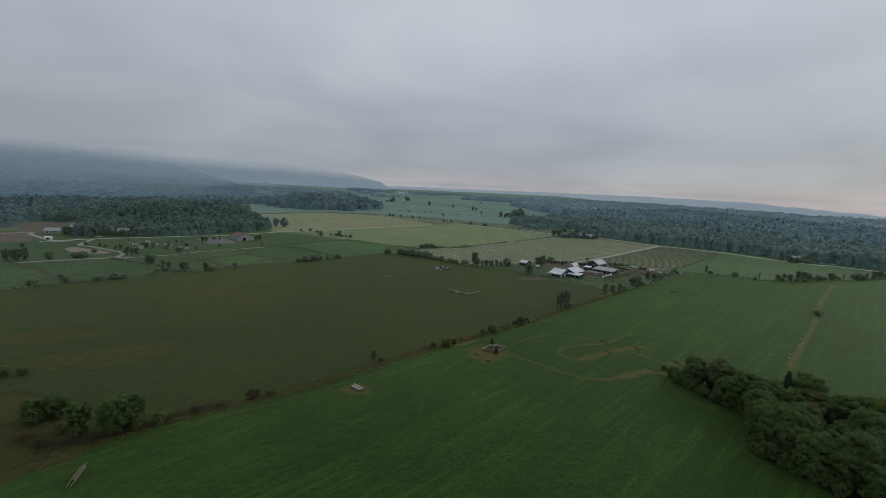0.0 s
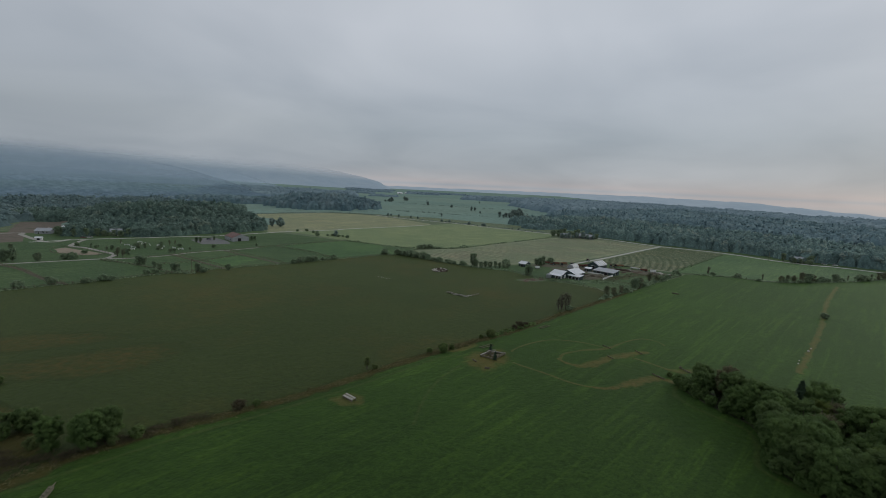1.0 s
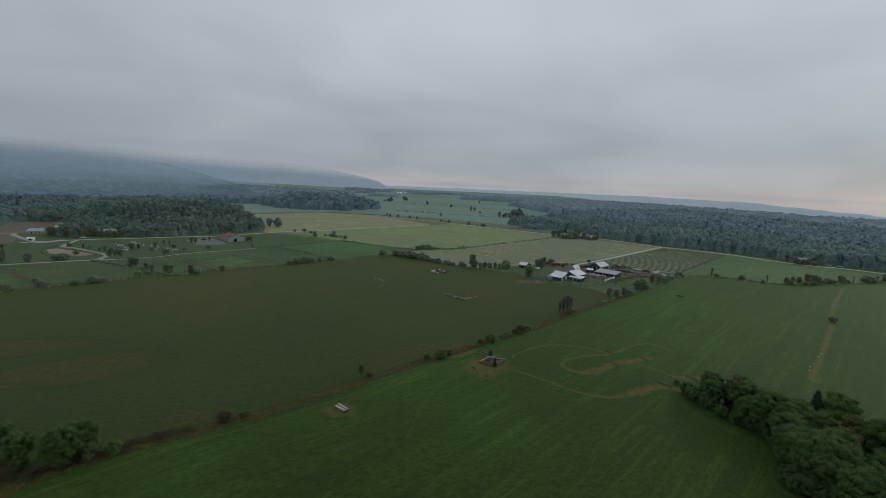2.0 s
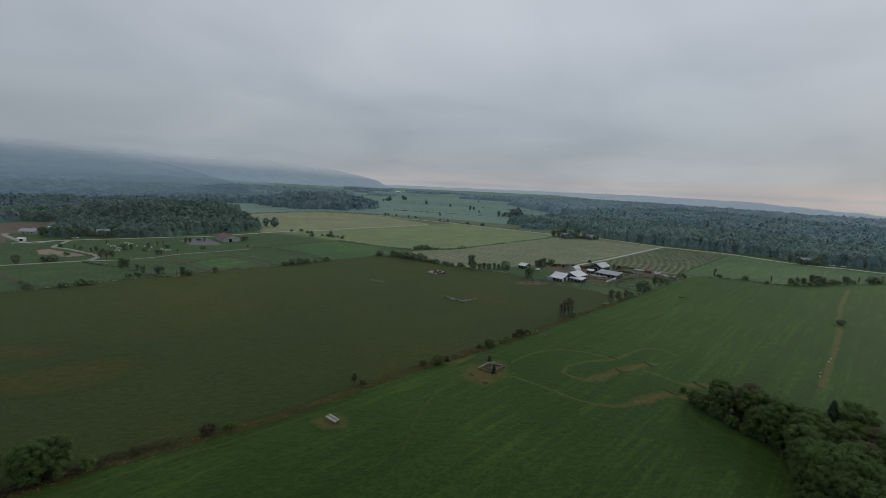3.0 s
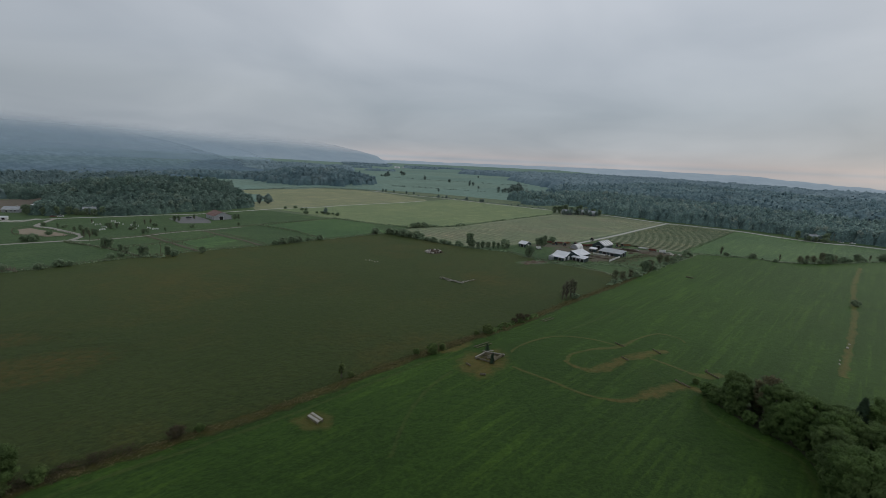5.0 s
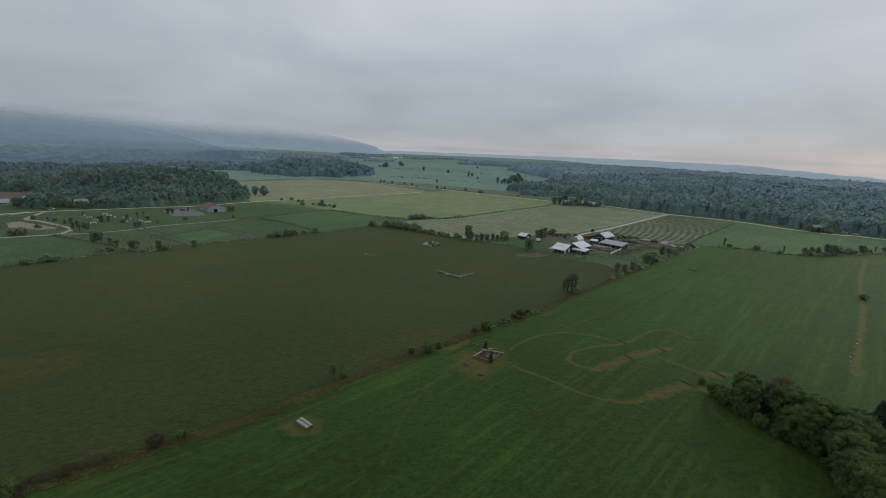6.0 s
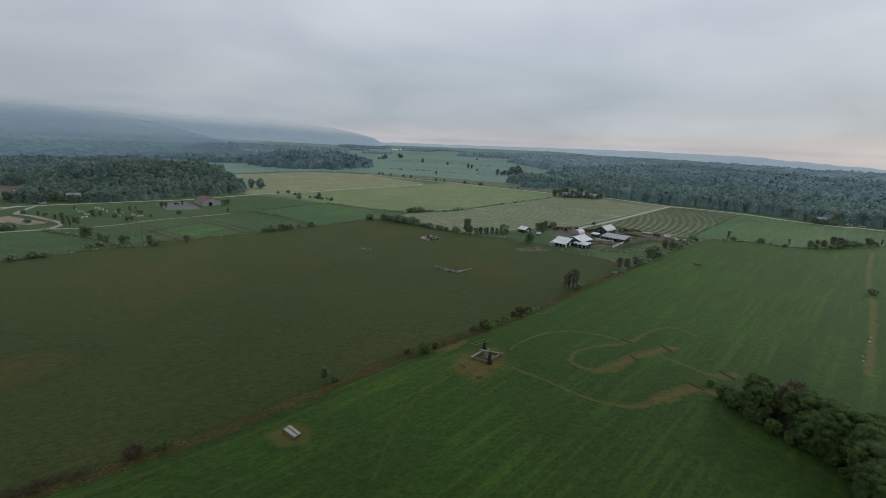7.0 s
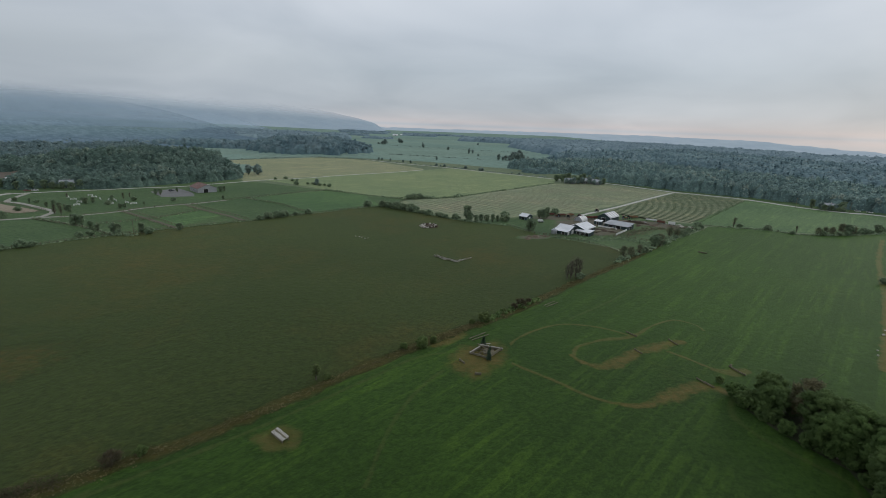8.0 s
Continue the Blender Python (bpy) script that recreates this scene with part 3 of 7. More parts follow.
def strip(name, pts, width, mat, label, z=0.07, wob=0.15, step=4.0, category="track", survey=True, kind="structure"):
    """A lane or worn line along pts: five points across, the attribute core highest in the middle."""
    pts = sc(pts) if survey else pts
    rng = random.Random(name + str(pts[0]))
    line = smooth_line(pts, step)
    verts, core, faces = [], [], []
    prof = ((-0.5, 0.0, 0.0), (-0.3, 0.7, 0.7), (0.0, 1.0, 1.0), (0.3, 0.7, 0.7), (0.5, 0.0, 0.0))
    for i, p in enumerate(line):
        d = line[min(i + 1, len(line) - 1)] - line[max(i - 1, 0)]
        nrm = Vector((-d.y, d.x)).normalized()
        here = width if isinstance(width, (int, float)) else float(np.interp(i / (len(line) - 1), np.linspace(0, 1, len(width)), width))
        w = here * (1 + rng.uniform(-wob, wob))
        sh = rng.uniform(-wob, wob) * here * 0.3
        for o, lift, c in prof:
            q = p + nrm * (o * w + sh)
            verts.append((q.x, q.y, z + float(ground_z(q.x, q.y)) + 0.012 * lift))
            core.append(c)
        if i:
            for k in range(4):
                faces.append(((i - 1) * 5 + k, i * 5 + k, i * 5 + k + 1, (i - 1) * 5 + k + 1))
    me = mesh_from(name, verts, faces)
    at = me.attributes.new("core", "FLOAT", "POINT")
    at.data.foreach_set("value", core)
    ob = put_mesh(name, me, mat)
    return tagged(ob, label, category, kind=kind)


def patch(name, centre, rx, ry, turn, mat, label, z=0.05, survey=True, category="bare ground"):
    """A worn patch with an uneven rim, bare in the middle."""
    cx, cy = (centre[0] * S, centre[1] * S) if survey else centre
    rng = random.Random(name + str(centre))
    n = 40
    ph = [rng.uniform(0, 6.28) for _ in range(4)]
    verts, core, faces = [(cx, cy, z)], [1.0], []
    c, s = math.cos(radians(turn)), math.sin(radians(turn))
    for ring, (rad, co) in enumerate(((0.4, 1.0), (0.7, 0.75), (1.0, 0.0))):
        for k in range(n):
            a = 2 * math.pi * k / n
            w = rad * (1 + 0.13 * math.sin(2 * a + ph[0]) + 0.09 * math.sin(3 * a + ph[1]) + 0.06 * math.sin(5 * a + ph[2]))
            x, y = rx * w * math.cos(a), ry * w * math.sin(a)
            verts.append((cx + x * c - y * s, cy + x * s + y * c, z))
            core.append(co)
            b = 1 + ring * n
            if ring == 0:
                faces.append((0, b + k, b + (k + 1) % n))
            else:
                faces.append((b - n + k, b + k, b + (k + 1) % n, b - n + (k + 1) % n))
    me = mesh_from(name, verts, faces)
    at = me.attributes.new("core", "FLOAT", "POINT")
    at.data.foreach_set("value", core)
    return tagged(put_mesh(name, me, mat), label, category, kind="structure")


build_ground()
HEDGE = [(-130, 20), (-75, 76), (-71, 84), (-63, 92), (-55, 99), (-45, 107), (-33, 117), (-19.5, 131), (-1, 149.5), (11, 161), (20, 168), (34, 181), (58, 207), (88, 237), (118, 270), (162, 310)]
NORTH = [(-400, -10), (-197, 196), (-168, 229), (-149, 250), (-127, 272), (-97, 296), (-73, 320), (-43, 349), (-32, 355)]
EAST = [(-8, 336), (14, 319), (24, 313), (46, 304)]

field("valley_grass", [(-500, -450), (560, -450), (560, 330), (240, 480), (180, 620), (90, 690), (-20, 760), (-160, 790), (-290, 670), (-330, 480), (-480, 480), (-800, 150)], M_VALLEY,
      "rough grass between the fields and lanes", z=0.015, ragged=4.0, step=30.0)
field("near_meadow", HEDGE + [(173, 322), (190, 318), (205, 315), (218, 306), (248, 308), (274, 315), (340, 345), (700, 100), (700, -500), (-400, -500), (-250, -100)],
      M_MEADOW, "mown green meadow with faint mowing streaks and worn tracks")
field("large_pasture", NORTH + EAST + [(60, 284), (90, 262), (95, 244)] + HEDGE[12::-1] + [(-250, -100)], M_PASTURE,
      "large rough pasture, dull green with brown dry patches")
field("paddocks_ground", [(-420, -10)] + NORTH[1:] + [(-19, 386), (-51, 401), (-87, 421), (-166, 460), (-190, 472), (-240, 420), (-300, 402), (-345, 402), (-440, 340), (-620, 150)], M_PADDOCK,
      "grass paddocks beside the stables")
field("paddock", [(-140, 355), (-127, 368), (-114, 390), (-88, 418), (-52, 399), (-35, 358), (-45, 350), (-73, 323), (-99, 348), (-129, 365)], M_PADDOCK_B,
      "bright green grass paddock", z=0.055)
field("paddock", [(-207, 279), (-243, 254), (-179, 219), (-166, 233), (-150, 252), (-172, 266)], M_PADDOCK, "dull green grass paddock", z=0.055)
field("paddock", [(-150, 289), (-139, 318), (-121, 306), (-128, 274)], M_PADDOCK_B, "bright green grass paddock", z=0.055)
field("tan_hay_field", [(-281, 663), (-226, 722), (-196, 761), (-151, 758), (-106, 745), (-18, 640), (-16, 624), (-47, 587), (-101, 532), (-157, 475), (-172, 459), (-183, 480), (-197, 520), (-230, 580), (-262, 640)], M_HAY,
      "cut hay field, pale tan and green")
field("green_hay_field", [(-157, 471), (-101, 528), (-47, 583), (-14, 622), (18, 658), (55, 626), (88, 602), (118, 580), (138, 563), (123, 526), (102, 502), (68, 464), (40, 433), (15, 405), (-7, 395), (-19, 388), (-51, 403), (-86, 423), (-123, 450)], M_HAY_B,
      "pale green hay field")
field("vineyard_field", [(-31, 357), (-18, 384), (-6, 392), (16, 402), (41, 430), (69, 461), (124, 522), (150, 540), (180, 532), (226, 481), (103, 355), (78, 346), (25, 315), (-6, 338)], M_VINE_GROUND,
      "olive field with faint planted rows")
field("vineyard_field", [(232, 481), (280, 444), (175, 328), (147, 336), (121, 366), (113, 355)], M_VINE_GROUND, "field with ruled planted rows")
field("roadside_meadow", [(275, 446), (345, 382), (420, 290), (335, 342), (274, 314), (232, 310), (200, 314), (166, 328), (168, 332)], M_PADDOCK_B, "bright green meadow beside the road")
field("farm_grass", [(25, 313), (78, 344), (103, 353), (113, 353), (121, 364), (146, 334), (171, 326), (165, 314), (118, 272), (97, 246), (92, 262), (60, 285), (46, 304)], M_PADDOCK,
      "grass round the farmyard")
field("road_verge", [(182, 540), (198, 526), (214, 503), (232, 483), (255, 467), (274, 453), (286, 437), (297, 416), (310, 400), (325, 389), (345, 378), (440, 277), (475, 295), (364, 398), (344, 411), (322, 427), (302, 461), (265, 487), (246, 503), (204, 546), (190, 566)], M_PADDOCK,
      "rough grass verge along the country road")
field("bare_paddock", [(-347, 383), (-369, 373), (-430, 310), (-390, 275), (-317, 322), (-306, 337)], M_BARE, "trodden brown paddock beside the woods", 0.09)

# lanes and roads
strip("country_road", [(184, 542), (198, 529), (214, 506), (232, 486), (255, 470), (274, 456), (286, 440), (297, 419), (310, 403), (325, 392), (345, 381), (440, 280)], 5.0, M_ROAD,
      "pale country road along the woods", 0.10, 0.03, category="road")
strip("field_road", [(-108, 757), (-60, 713), (20, 662), (55, 629), (88, 605), (118, 582), (140, 566), (184, 542)], 3.6, M_ROAD, "pale gravel road between fields", 0.10, 0.03, category="road")
strip("farm_lane", [(232, 485), (186, 436), (145, 391), (112, 357), (99, 344)], 2.8, M_ROAD, "pale gravel lane to the farmyard", 0.12, 0.04, category="lane")
strip("farm_lane", [(-300, 335), (-278, 360), (-253, 378), (-226, 399), (-203, 414), (-186, 436), (-171, 455), (-157, 473), (-123, 502), (-101, 530), (-47, 585), (-16, 624)], 3.2, M_ROAD, "pale gravel lane past the stables", 0.11, 0.05, category="lane")
strip("stable_drive", [(-278, 360), (-264, 328), (-250, 322), (-226, 309), (-214, 302), (-210, 294), (-209, 285), (-220, 276), (-245, 256)], 3.4, M_GRAVEL, "curved gravel drive to the riding arena", 0.12, 0.05, category="lane")
strip("paddock_lane", [(-208, 286), (-198, 289), (-182, 305), (-175, 319), (-165, 331), (-155, 340), (-141, 357)], 3.0, M_GRAVEL, "pale path between paddocks", 0.11, 0.1, category="lane")
for pts in ([(-179, 309), (-152, 290), (-126, 271)], [(-156, 335), (-139, 322), (-119, 308), (-103, 295)], [(-245, 255), (-223, 245), (-196, 227), (-177, 218)]):
    strip("paddock_path", pts, 3.6, M_YARD, "worn pale path between paddock fences", 0.09, 0.15, category="path")
strip("far_lane", [(-360, 368), (-345, 381), (-340, 372), (-290, 339), (-288, 357)], 4.0, M_GRAVEL, "pale lane to a house by the woods", 0.10, 0.05, category="lane")
field("arena_surface", [(-262, 312), (-260, 319), (-223, 303), (-222, 299), (-228, 294), (-248, 298)], M_SAND, "sand riding arena", 0.08)
field("gravel_lot", [(-209, 383), (-188, 362), (-169, 369), (-178, 384), (-200, 404)], M_LOT, "grey gravel parking lot beside the riding hall", 0.08)
strip("dirt_yard", [(-398, 463), (-378, 438), (-357, 411), (-337, 385)], 44, M_BARE, "bare sandy yard beside a house", 0.1, 0.06, category="yard")
patch("farmyard", (92, 316), 34, 20, 45, M_YARD, "bare brown earth of the farmyard", 0.06)
patch("farmyard", (102, 300), 18, 11, 45, M_YARD, "bare brown cattle yard", 0.062)
patch("farmyard", (84, 335), 26, 9, 10, M_YARD, "bare gravel yard with parked machines", 0.064)
patch("farmyard", (136, 324), 30, 10, -30, M_YARD, "bare earth behind the sheds", 0.066)
patch("dirt_pad", (57, 278), 11, 5.5, 15, M_YARD, "bare earth pad with low heaps", 0.07)

# worn tracks of the jumping course in the meadow
strip("worn_track", [(23, 150), (30, 160), (42, 168), (53, 167), (60.7, 162)], 1.5, M_TRACK, "narrow worn dirt track in the meadow", 0.038, 0.2, 2.0)
strip("worn_track", [(41, 149), (43.4, 154.1), (51.7, 158.8), (60.7, 161.6), (70.3, 169.5), (78.9, 174), (83.7, 170.5), (83.8, 166.8)], (1.6, 1.6, 2.2, 3.0, 1.6, 1.2, 1.2, 1.0), M_TRACK, "narrow worn dirt track in the meadow", 0.042, 0.2, 2.0)
strip("worn_track", [(40.4, 150), (42.4, 146), (47.2, 144.1), (53, 148), (59, 152.7), (66, 156), (71, 158.5), (74.7, 159.3)], (1.6, 3.0, 5.0, 6.5, 4.2, 6.5, 5.5, 3.0), M_DIRT, "broad trodden brown track past log jumps", 0.046, 0.2, 1.6)
strip("worn_track", [(23, 146), (33.7, 136.9), (39.3, 131.5), (44.4, 128.8)], 1.6, M_TRACK, "narrow worn dirt track in the meadow", 0.038, 0.2, 2.0)
strip("worn_track", [(43.5, 129.2), (49.6, 128.3), (56.9, 132), (63.7, 136), (68.3, 136.5), (72.4, 133.3)], (1.6, 3.0, 6.0, 6.5, 5.5, 3.5), M_DIRT, "broad trodden brown track past log jumps", 0.050, 0.2, 1.6)
strip("worn_track", [(66, 154), (69.8, 150), (74.5, 143.8)], 1.8, M_TRACK, "narrow worn dirt track in the meadow", 0.038, 0.2, 2.0)
strip("worn_track", [(73.4, 145), (77, 142.6), (82.5, 144.8)], (3.0, 5.5, 3.0), M_TRACK, "thinly worn ground round a log jump", 0.054, 0.2, 1.6)
strip("worn_track", [(72.4, 133.5), (69, 129.5), (67, 125.3), (68, 120), (73, 112), (75.5, 108), (73, 101), (68, 93), (72, 86), (76, 79)], 2.4, M_TRACK_FAINT, "trodden path along the wood edge", 0.038, 0.2, 2.0)
for pts in ([(16, 148), (8, 140), (2, 130), (-2, 118), (-4, 104)], [(14, 150), (2, 146), (-10, 134), (-30, 114), (-55, 93)], [(46, 172), (66, 190), (80, 205)], [(-45, 102), (-60, 88), (-72, 76)]):
    strip("faint_track", pts, 1.6, M_TRACK_FAINT, "faint wheel track in the meadow", 0.0345, 0.2, 3.0)
for pts in ([(117, 146), (144, 174), (172, 204), (192, 227), (222, 260), (261, 300)],):
    strip("dirt_strip", pts, 3.4, M_DIRT, "long brown dirt strip in the meadow", 0.038, 0.3, 3.0)
patch("worn_patch", (17.0, 146.5), 13, 8.5, 75, M_DIRT, "trodden brown earth round the log pens")
patch("worn_patch", (-21.4, 115.0), 6.0, 4.4, 20, M_TRACK, "trodden earth round a timber jump", 0.058)
patch("worn_patch", (9, 156), 8, 4, 45, M_DIRT, "trodden gap beside the hedge", 0.059)
strip("hedge_verge", HEDGE[:-1], 4.4, M_VERGE, "dull weedy verge along the ditch", 0.06, 0.25, 3.0, "verge")
for k, (cx, cy, rx, ry) in enumerate(((-99, 131, 34, 12), (-128, 143, 26, 12))):
    patch("dry_patch", (cx, cy), rx, ry, 30, M_DRY, "orange-brown dry weeds in the pasture", 0.045 + 0.003 * k)
patch("weedy_corner", (-83, 86), 13, 9, 130, M_VERGE, "brown weedy corner beside the ditch", 0.058)
patch("weedy_corner", (-96, 96), 16, 7, 125, M_VERGE, "brown weedy corner beside the ditch", 0.057)

# ---- plants ----
def leaf_quads(rng, centre, normal, size):
    """Ragged leaf sprays: one quad at each centre, turned by its normal."""
    n = len(centre)
    nz = normal / np.maximum(np.linalg.norm(normal, axis=1, keepdims=True), 1e-6)
    r = rng.normal(size=(n, 3))
    a = np.cross(nz, r)
    a /= np.maximum(np.linalg.norm(a, axis=1, keepdims=True), 1e-6)
    b = np.cross(nz, a)
    size = np.asarray(size).reshape(-1, 1) * np.ones((n, 1))
    corners = []
    for sa, sb in ((-1, -0.55), (0.35, -1), (1, 0.5), (-0.4, 1)):
        ja, jb = sa * rng.uniform(0.7, 1.2, (n, 1)), sb * rng.uniform(0.7, 1.2, (n, 1))
        corners.append(centre + (a * ja + b * jb) * size * 0.62 + nz * rng.uniform(-0.18, 0.18, (n, 1)) * size)
    v = np.stack(corners, axis=1).reshape(-1, 3)
    f = np.arange(4 * n).reshape(-1, 4)
    return v, f


def leaf_tufts(rng, centre, normal, size):
    """Leafy twig ends: one flat three-sided tuft at each centre, its tip along the normal."""
    n = len(centre)
    nz = normal / np.maximum(np.linalg.norm(normal, axis=1, keepdims=True), 1e-6)
    a = np.cross(nz, rng.normal(size=(n, 3)))
    a /= np.maximum(np.linalg.norm(a, axis=1, keepdims=True), 1e-6)
    b = np.cross(nz, a)
    size = np.asarray(size).reshape(-1, 1) * np.ones((n, 1))
    rim = [centre + (a * math.cos(q) + b * math.sin(q)) * size * rng.uniform(0.5, 1.0, (n, 1)) - nz * rng.uniform(0.0, 0.45, (n, 1)) * size for q in (0.0, 2.09, 4.19)]
    v = np.stack([centre + nz * rng.uniform(0.15, 0.6, (n, 1)) * size] + rim, axis=1).reshape(-1, 3)
    k = np.arange(n)[:, None] * 4
    f = np.concatenate([k + [0, 1, 2], k + [0, 2, 3], k + [0, 3, 1]], axis=0)
    return v, f


def canopy(rng, pos, height, width, per, size, conifer=0.0):
    """Crowns of many trees at once: sprays over the lobes of lumpy domes, some of them cones. Returns also which trees are cones."""
    n, lobes = len(pos), 9
    ct = rng.normal(size=(n, lobes, 3))
    ct[..., 2] = np.abs(ct[..., 2]) * 1.1 - 0.55
    ct /= np.linalg.norm(ct, axis=2, keepdims=True)
    ct *= rng.uniform(0.45, 0.8, (n, lobes, 1))
    pick = rng.integers(0, lobes, (n, per))
    out = rng.normal(size=(n, per, 3))
    out[..., 2] = np.abs(out[..., 2]) - 0.35
    out /= np.linalg.norm(out, axis=2, keepdims=True)
    swell = rng.uniform(0.28, 0.5, (n, lobes, 1))
    rows = np.arange(n)[:, None]
    off = ct[rows, pick] + out * swell[rows, pick] * rng.uniform(0.7, 1.1, (n, per, 1))
    h, w = height[:, None, None], width[:, None, None]
    cones = rng.random(n) < conifer
    is_con = cones[:, None, None]
    xy = off[..., :2] * w
    z = h * 0.54 + off[..., 2:3] * h * 0.42
    zc = rng.uniform(0.1, 1.0, (n, per, 1)) ** 1.2
    ang = rng.uniform(0, 6.283, (n, per, 1))
    tier = 0.75 + 0.35 * np.abs(np.sin(zc * 22))
    cone = np.concatenate([np.cos(ang), np.sin(ang)], axis=2) * w * 0.62 * (1.03 - zc) * tier * rng.uniform(0.5, 1.1, (n, per, 1))
    # drooping boughs that hide the trunks
    droop = (rng.random((n, per, 1)) < 0.34) & (out[..., 2:3] < 0.6)
    side = out[..., :2] / np.maximum(np.linalg.norm(out[..., :2], axis=2, keepdims=True), 1e-6)
    xy = np.where(droop, side * w * rng.uniform(0.75, 1.1, (n, per, 1)), xy)
    z = np.where(droop, h * rng.uniform(0.04, 0.4, (n, per, 1)), z)
    xy = np.where(is_con, cone, xy)
    z = np.where(is_con, zc * h * 1.12, z)
    c = np.concatenate([pos[:, None, :2] + xy, pos[:, None, 2:3] + z], axis=2).reshape(-1, 3)
    nrm = (out + 0.4 * ct[rows, pick] + rng.normal(size=out.shape) * 0.35 + np.array([0, 0, 0.7])).reshape(-1, 3)
    v, f = leaf_tufts(rng, c, nrm, rng.uniform(0.6, 1.25, n * per) * np.repeat(size * np.ones(n), per))
    return v, f, cones


def inside(poly, x, y):
    poly = np.asarray(poly)
    hit = np.zeros(len(x), bool)
    x1, y1 = poly[-1]
    for x2, y2 in poly:
        cross = ((y2 > y) != (y1 > y)) & (x < (x1 - x2) * (y - y2) / (y1 - y2 + 1e-12) + x2)
        hit ^= cross
        x1, y1 = x2, y2
    return hit


def scatter(rng, poly, spacing):
    poly = np.asarray(poly, float)
    x0, y0 = poly.min(0)
    x1, y1 = poly.max(0)
    gx, gy = np.meshgrid(np.arange(x0, x1, spacing), np.arange(y0, y1, spacing * 0.87))
    gx[1::2] += spacing / 2
    x = (gx + rng.uniform(-0.42, 0.42, gx.shape) * spacing).ravel()
    y = (gy + rng.uniform(-0.42, 0.42, gy.shape) * spacing).ravel()
    k = inside(poly, x, y)
    return x[k], y[k]


def canopy_surface(rng, poly, x, y, z, hh, ww, tone, step, core):
    """The shaded inside of the wood under the sprays: rounded crowns that meet in creases, falling to the ground round the edge."""
    lo, hi = np.asarray(poly).min(0) - 18 - 2 * step, np.asarray(poly).max(0) + 18 + 2 * step
    nx, ny = int((hi[0] - lo[0]) / step) + 2, int((hi[1] - lo[1]) / step) + 2
    H, T = np.zeros((nx, ny)), np.zeros((nx, ny))
    for cx, cy, ch, cw, ct in zip(x, y, hh, ww, tone):
        r = cw * 0.95
        i0, i1 = max(0, int((cx - r - lo[0]) / step)), min(nx, int((cx + r - lo[0]) / step) + 2)
        j0, j1 = max(0, int((cy - r - lo[1]) / step)), min(ny, int((cy + r - lo[1]) / step) + 2)
        gx = lo[0] + np.arange(i0, i1)[:, None] * step - cx
        gy = lo[1] + np.arange(j0, j1)[None] * step - cy
        d = (gx * gx + gy * gy) / (r * r)
        crown = np.where(d < 1, ch * (core - 0.42 * d), 0)
        T[i0:i1, j0:j1] = np.where(crown > H[i0:i1, j0:j1], ct, T[i0:i1, j0:j1])
        H[i0:i1, j0:j1] = np.maximum(H[i0:i1, j0:j1], crown)
    gx, gy = np.meshgrid(lo[0] + np.arange(nx) * step, lo[1] + np.arange(ny) * step, indexing="ij")
    tall = H > 0
    # boughs: lumps a few metres wide on the crowns
    for wide, high in ((3, 1.5), (2, 0.9)):
        rough = rng.uniform(-1, 1, (nx // wide + 2, ny // wide + 2))
        H = np.where(tall, H + high * np.kron(rough, np.ones((wide, wide)))[:nx, :ny], H)
    jit = rng.uniform(-0.3, 0.3, (3, nx, ny)) * step
    X, Y = gx + jit[0], gy + jit[1]
    Z = ground_z(X, Y) + np.where(tall, H + jit[2] * 0.9, -0.3)
    cell = tall[:-1, :-1] | tall[1:, :-1] | tall[1:, 1:] | tall[:-1, 1:]
    i, j = np.nonzero(cell)
    ids = np.arange(nx * ny).reshape(nx, ny)
    f = np.column_stack([ids[i, j], ids[i + 1, j], ids[i + 1, j + 1], ids[i, j + 1]])
    used = np.unique(f)
    back = -np.ones(nx * ny, int)
    back[used] = np.arange(len(used))
    return np.column_stack([X.ravel(), Y.ravel(), Z.ravel()])[used], back[f], T.ravel()[used]


def wood(name, poly, spacing, h, per, size, mat, label, seed, conifer=0.02, survey=True, step=2.2, vary=0.25, core=0.74):
    rng = np.random.default_rng(seed)
    poly = sc(poly) if survey else poly
    x, y = scatter(rng, poly, spacing)
    n = len(x)
    broad = np.array([noise.noise(Vector((a * 0.02, b * 0.02, seed))) for a, b in zip(x, y)])
    hh = h * (1 + 0.3 * broad + rng.uniform(-vary, vary, n))
    ww = spacing * rng.uniform(0.5, 0.82, n)
    z = ground_z(x, y)
    v, f, cones = canopy(rng, np.column_stack([x, y, z]), hh, ww, per, size, conifer)
    tone = np.where(cones, rng.uniform(0, 0.08, n), np.clip(rng.uniform(0.12, 1.0, n) + 0.3 * broad, 0.1, 1.0))
    hs = np.where(cones, hh * 0.6, hh)
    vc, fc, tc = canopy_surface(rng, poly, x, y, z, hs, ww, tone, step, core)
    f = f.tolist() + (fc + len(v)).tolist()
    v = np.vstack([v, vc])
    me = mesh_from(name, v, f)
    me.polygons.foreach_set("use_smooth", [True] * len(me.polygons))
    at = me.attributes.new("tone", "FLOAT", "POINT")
    # tone -1 marks the inner surface that is painted darker as shade
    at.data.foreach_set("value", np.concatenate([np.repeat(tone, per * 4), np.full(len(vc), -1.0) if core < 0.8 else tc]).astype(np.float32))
    return tagged(put_mesh(name, me, mat), label, "woods", kind="stuff")


def ball(level):
    bm = bmesh.new()
    bmesh.ops.create_icosphere(bm, subdivisions=level, radius=1.0)
    v = np.array([tuple(q.co) for q in bm.verts])
    bm.verts.index_update()
    f = np.array([[q.index for q in p.verts] for p in bm.faces])
    bm.free()
    return v, f


BALLS = {k: ball(k) for k in (1, 2)}


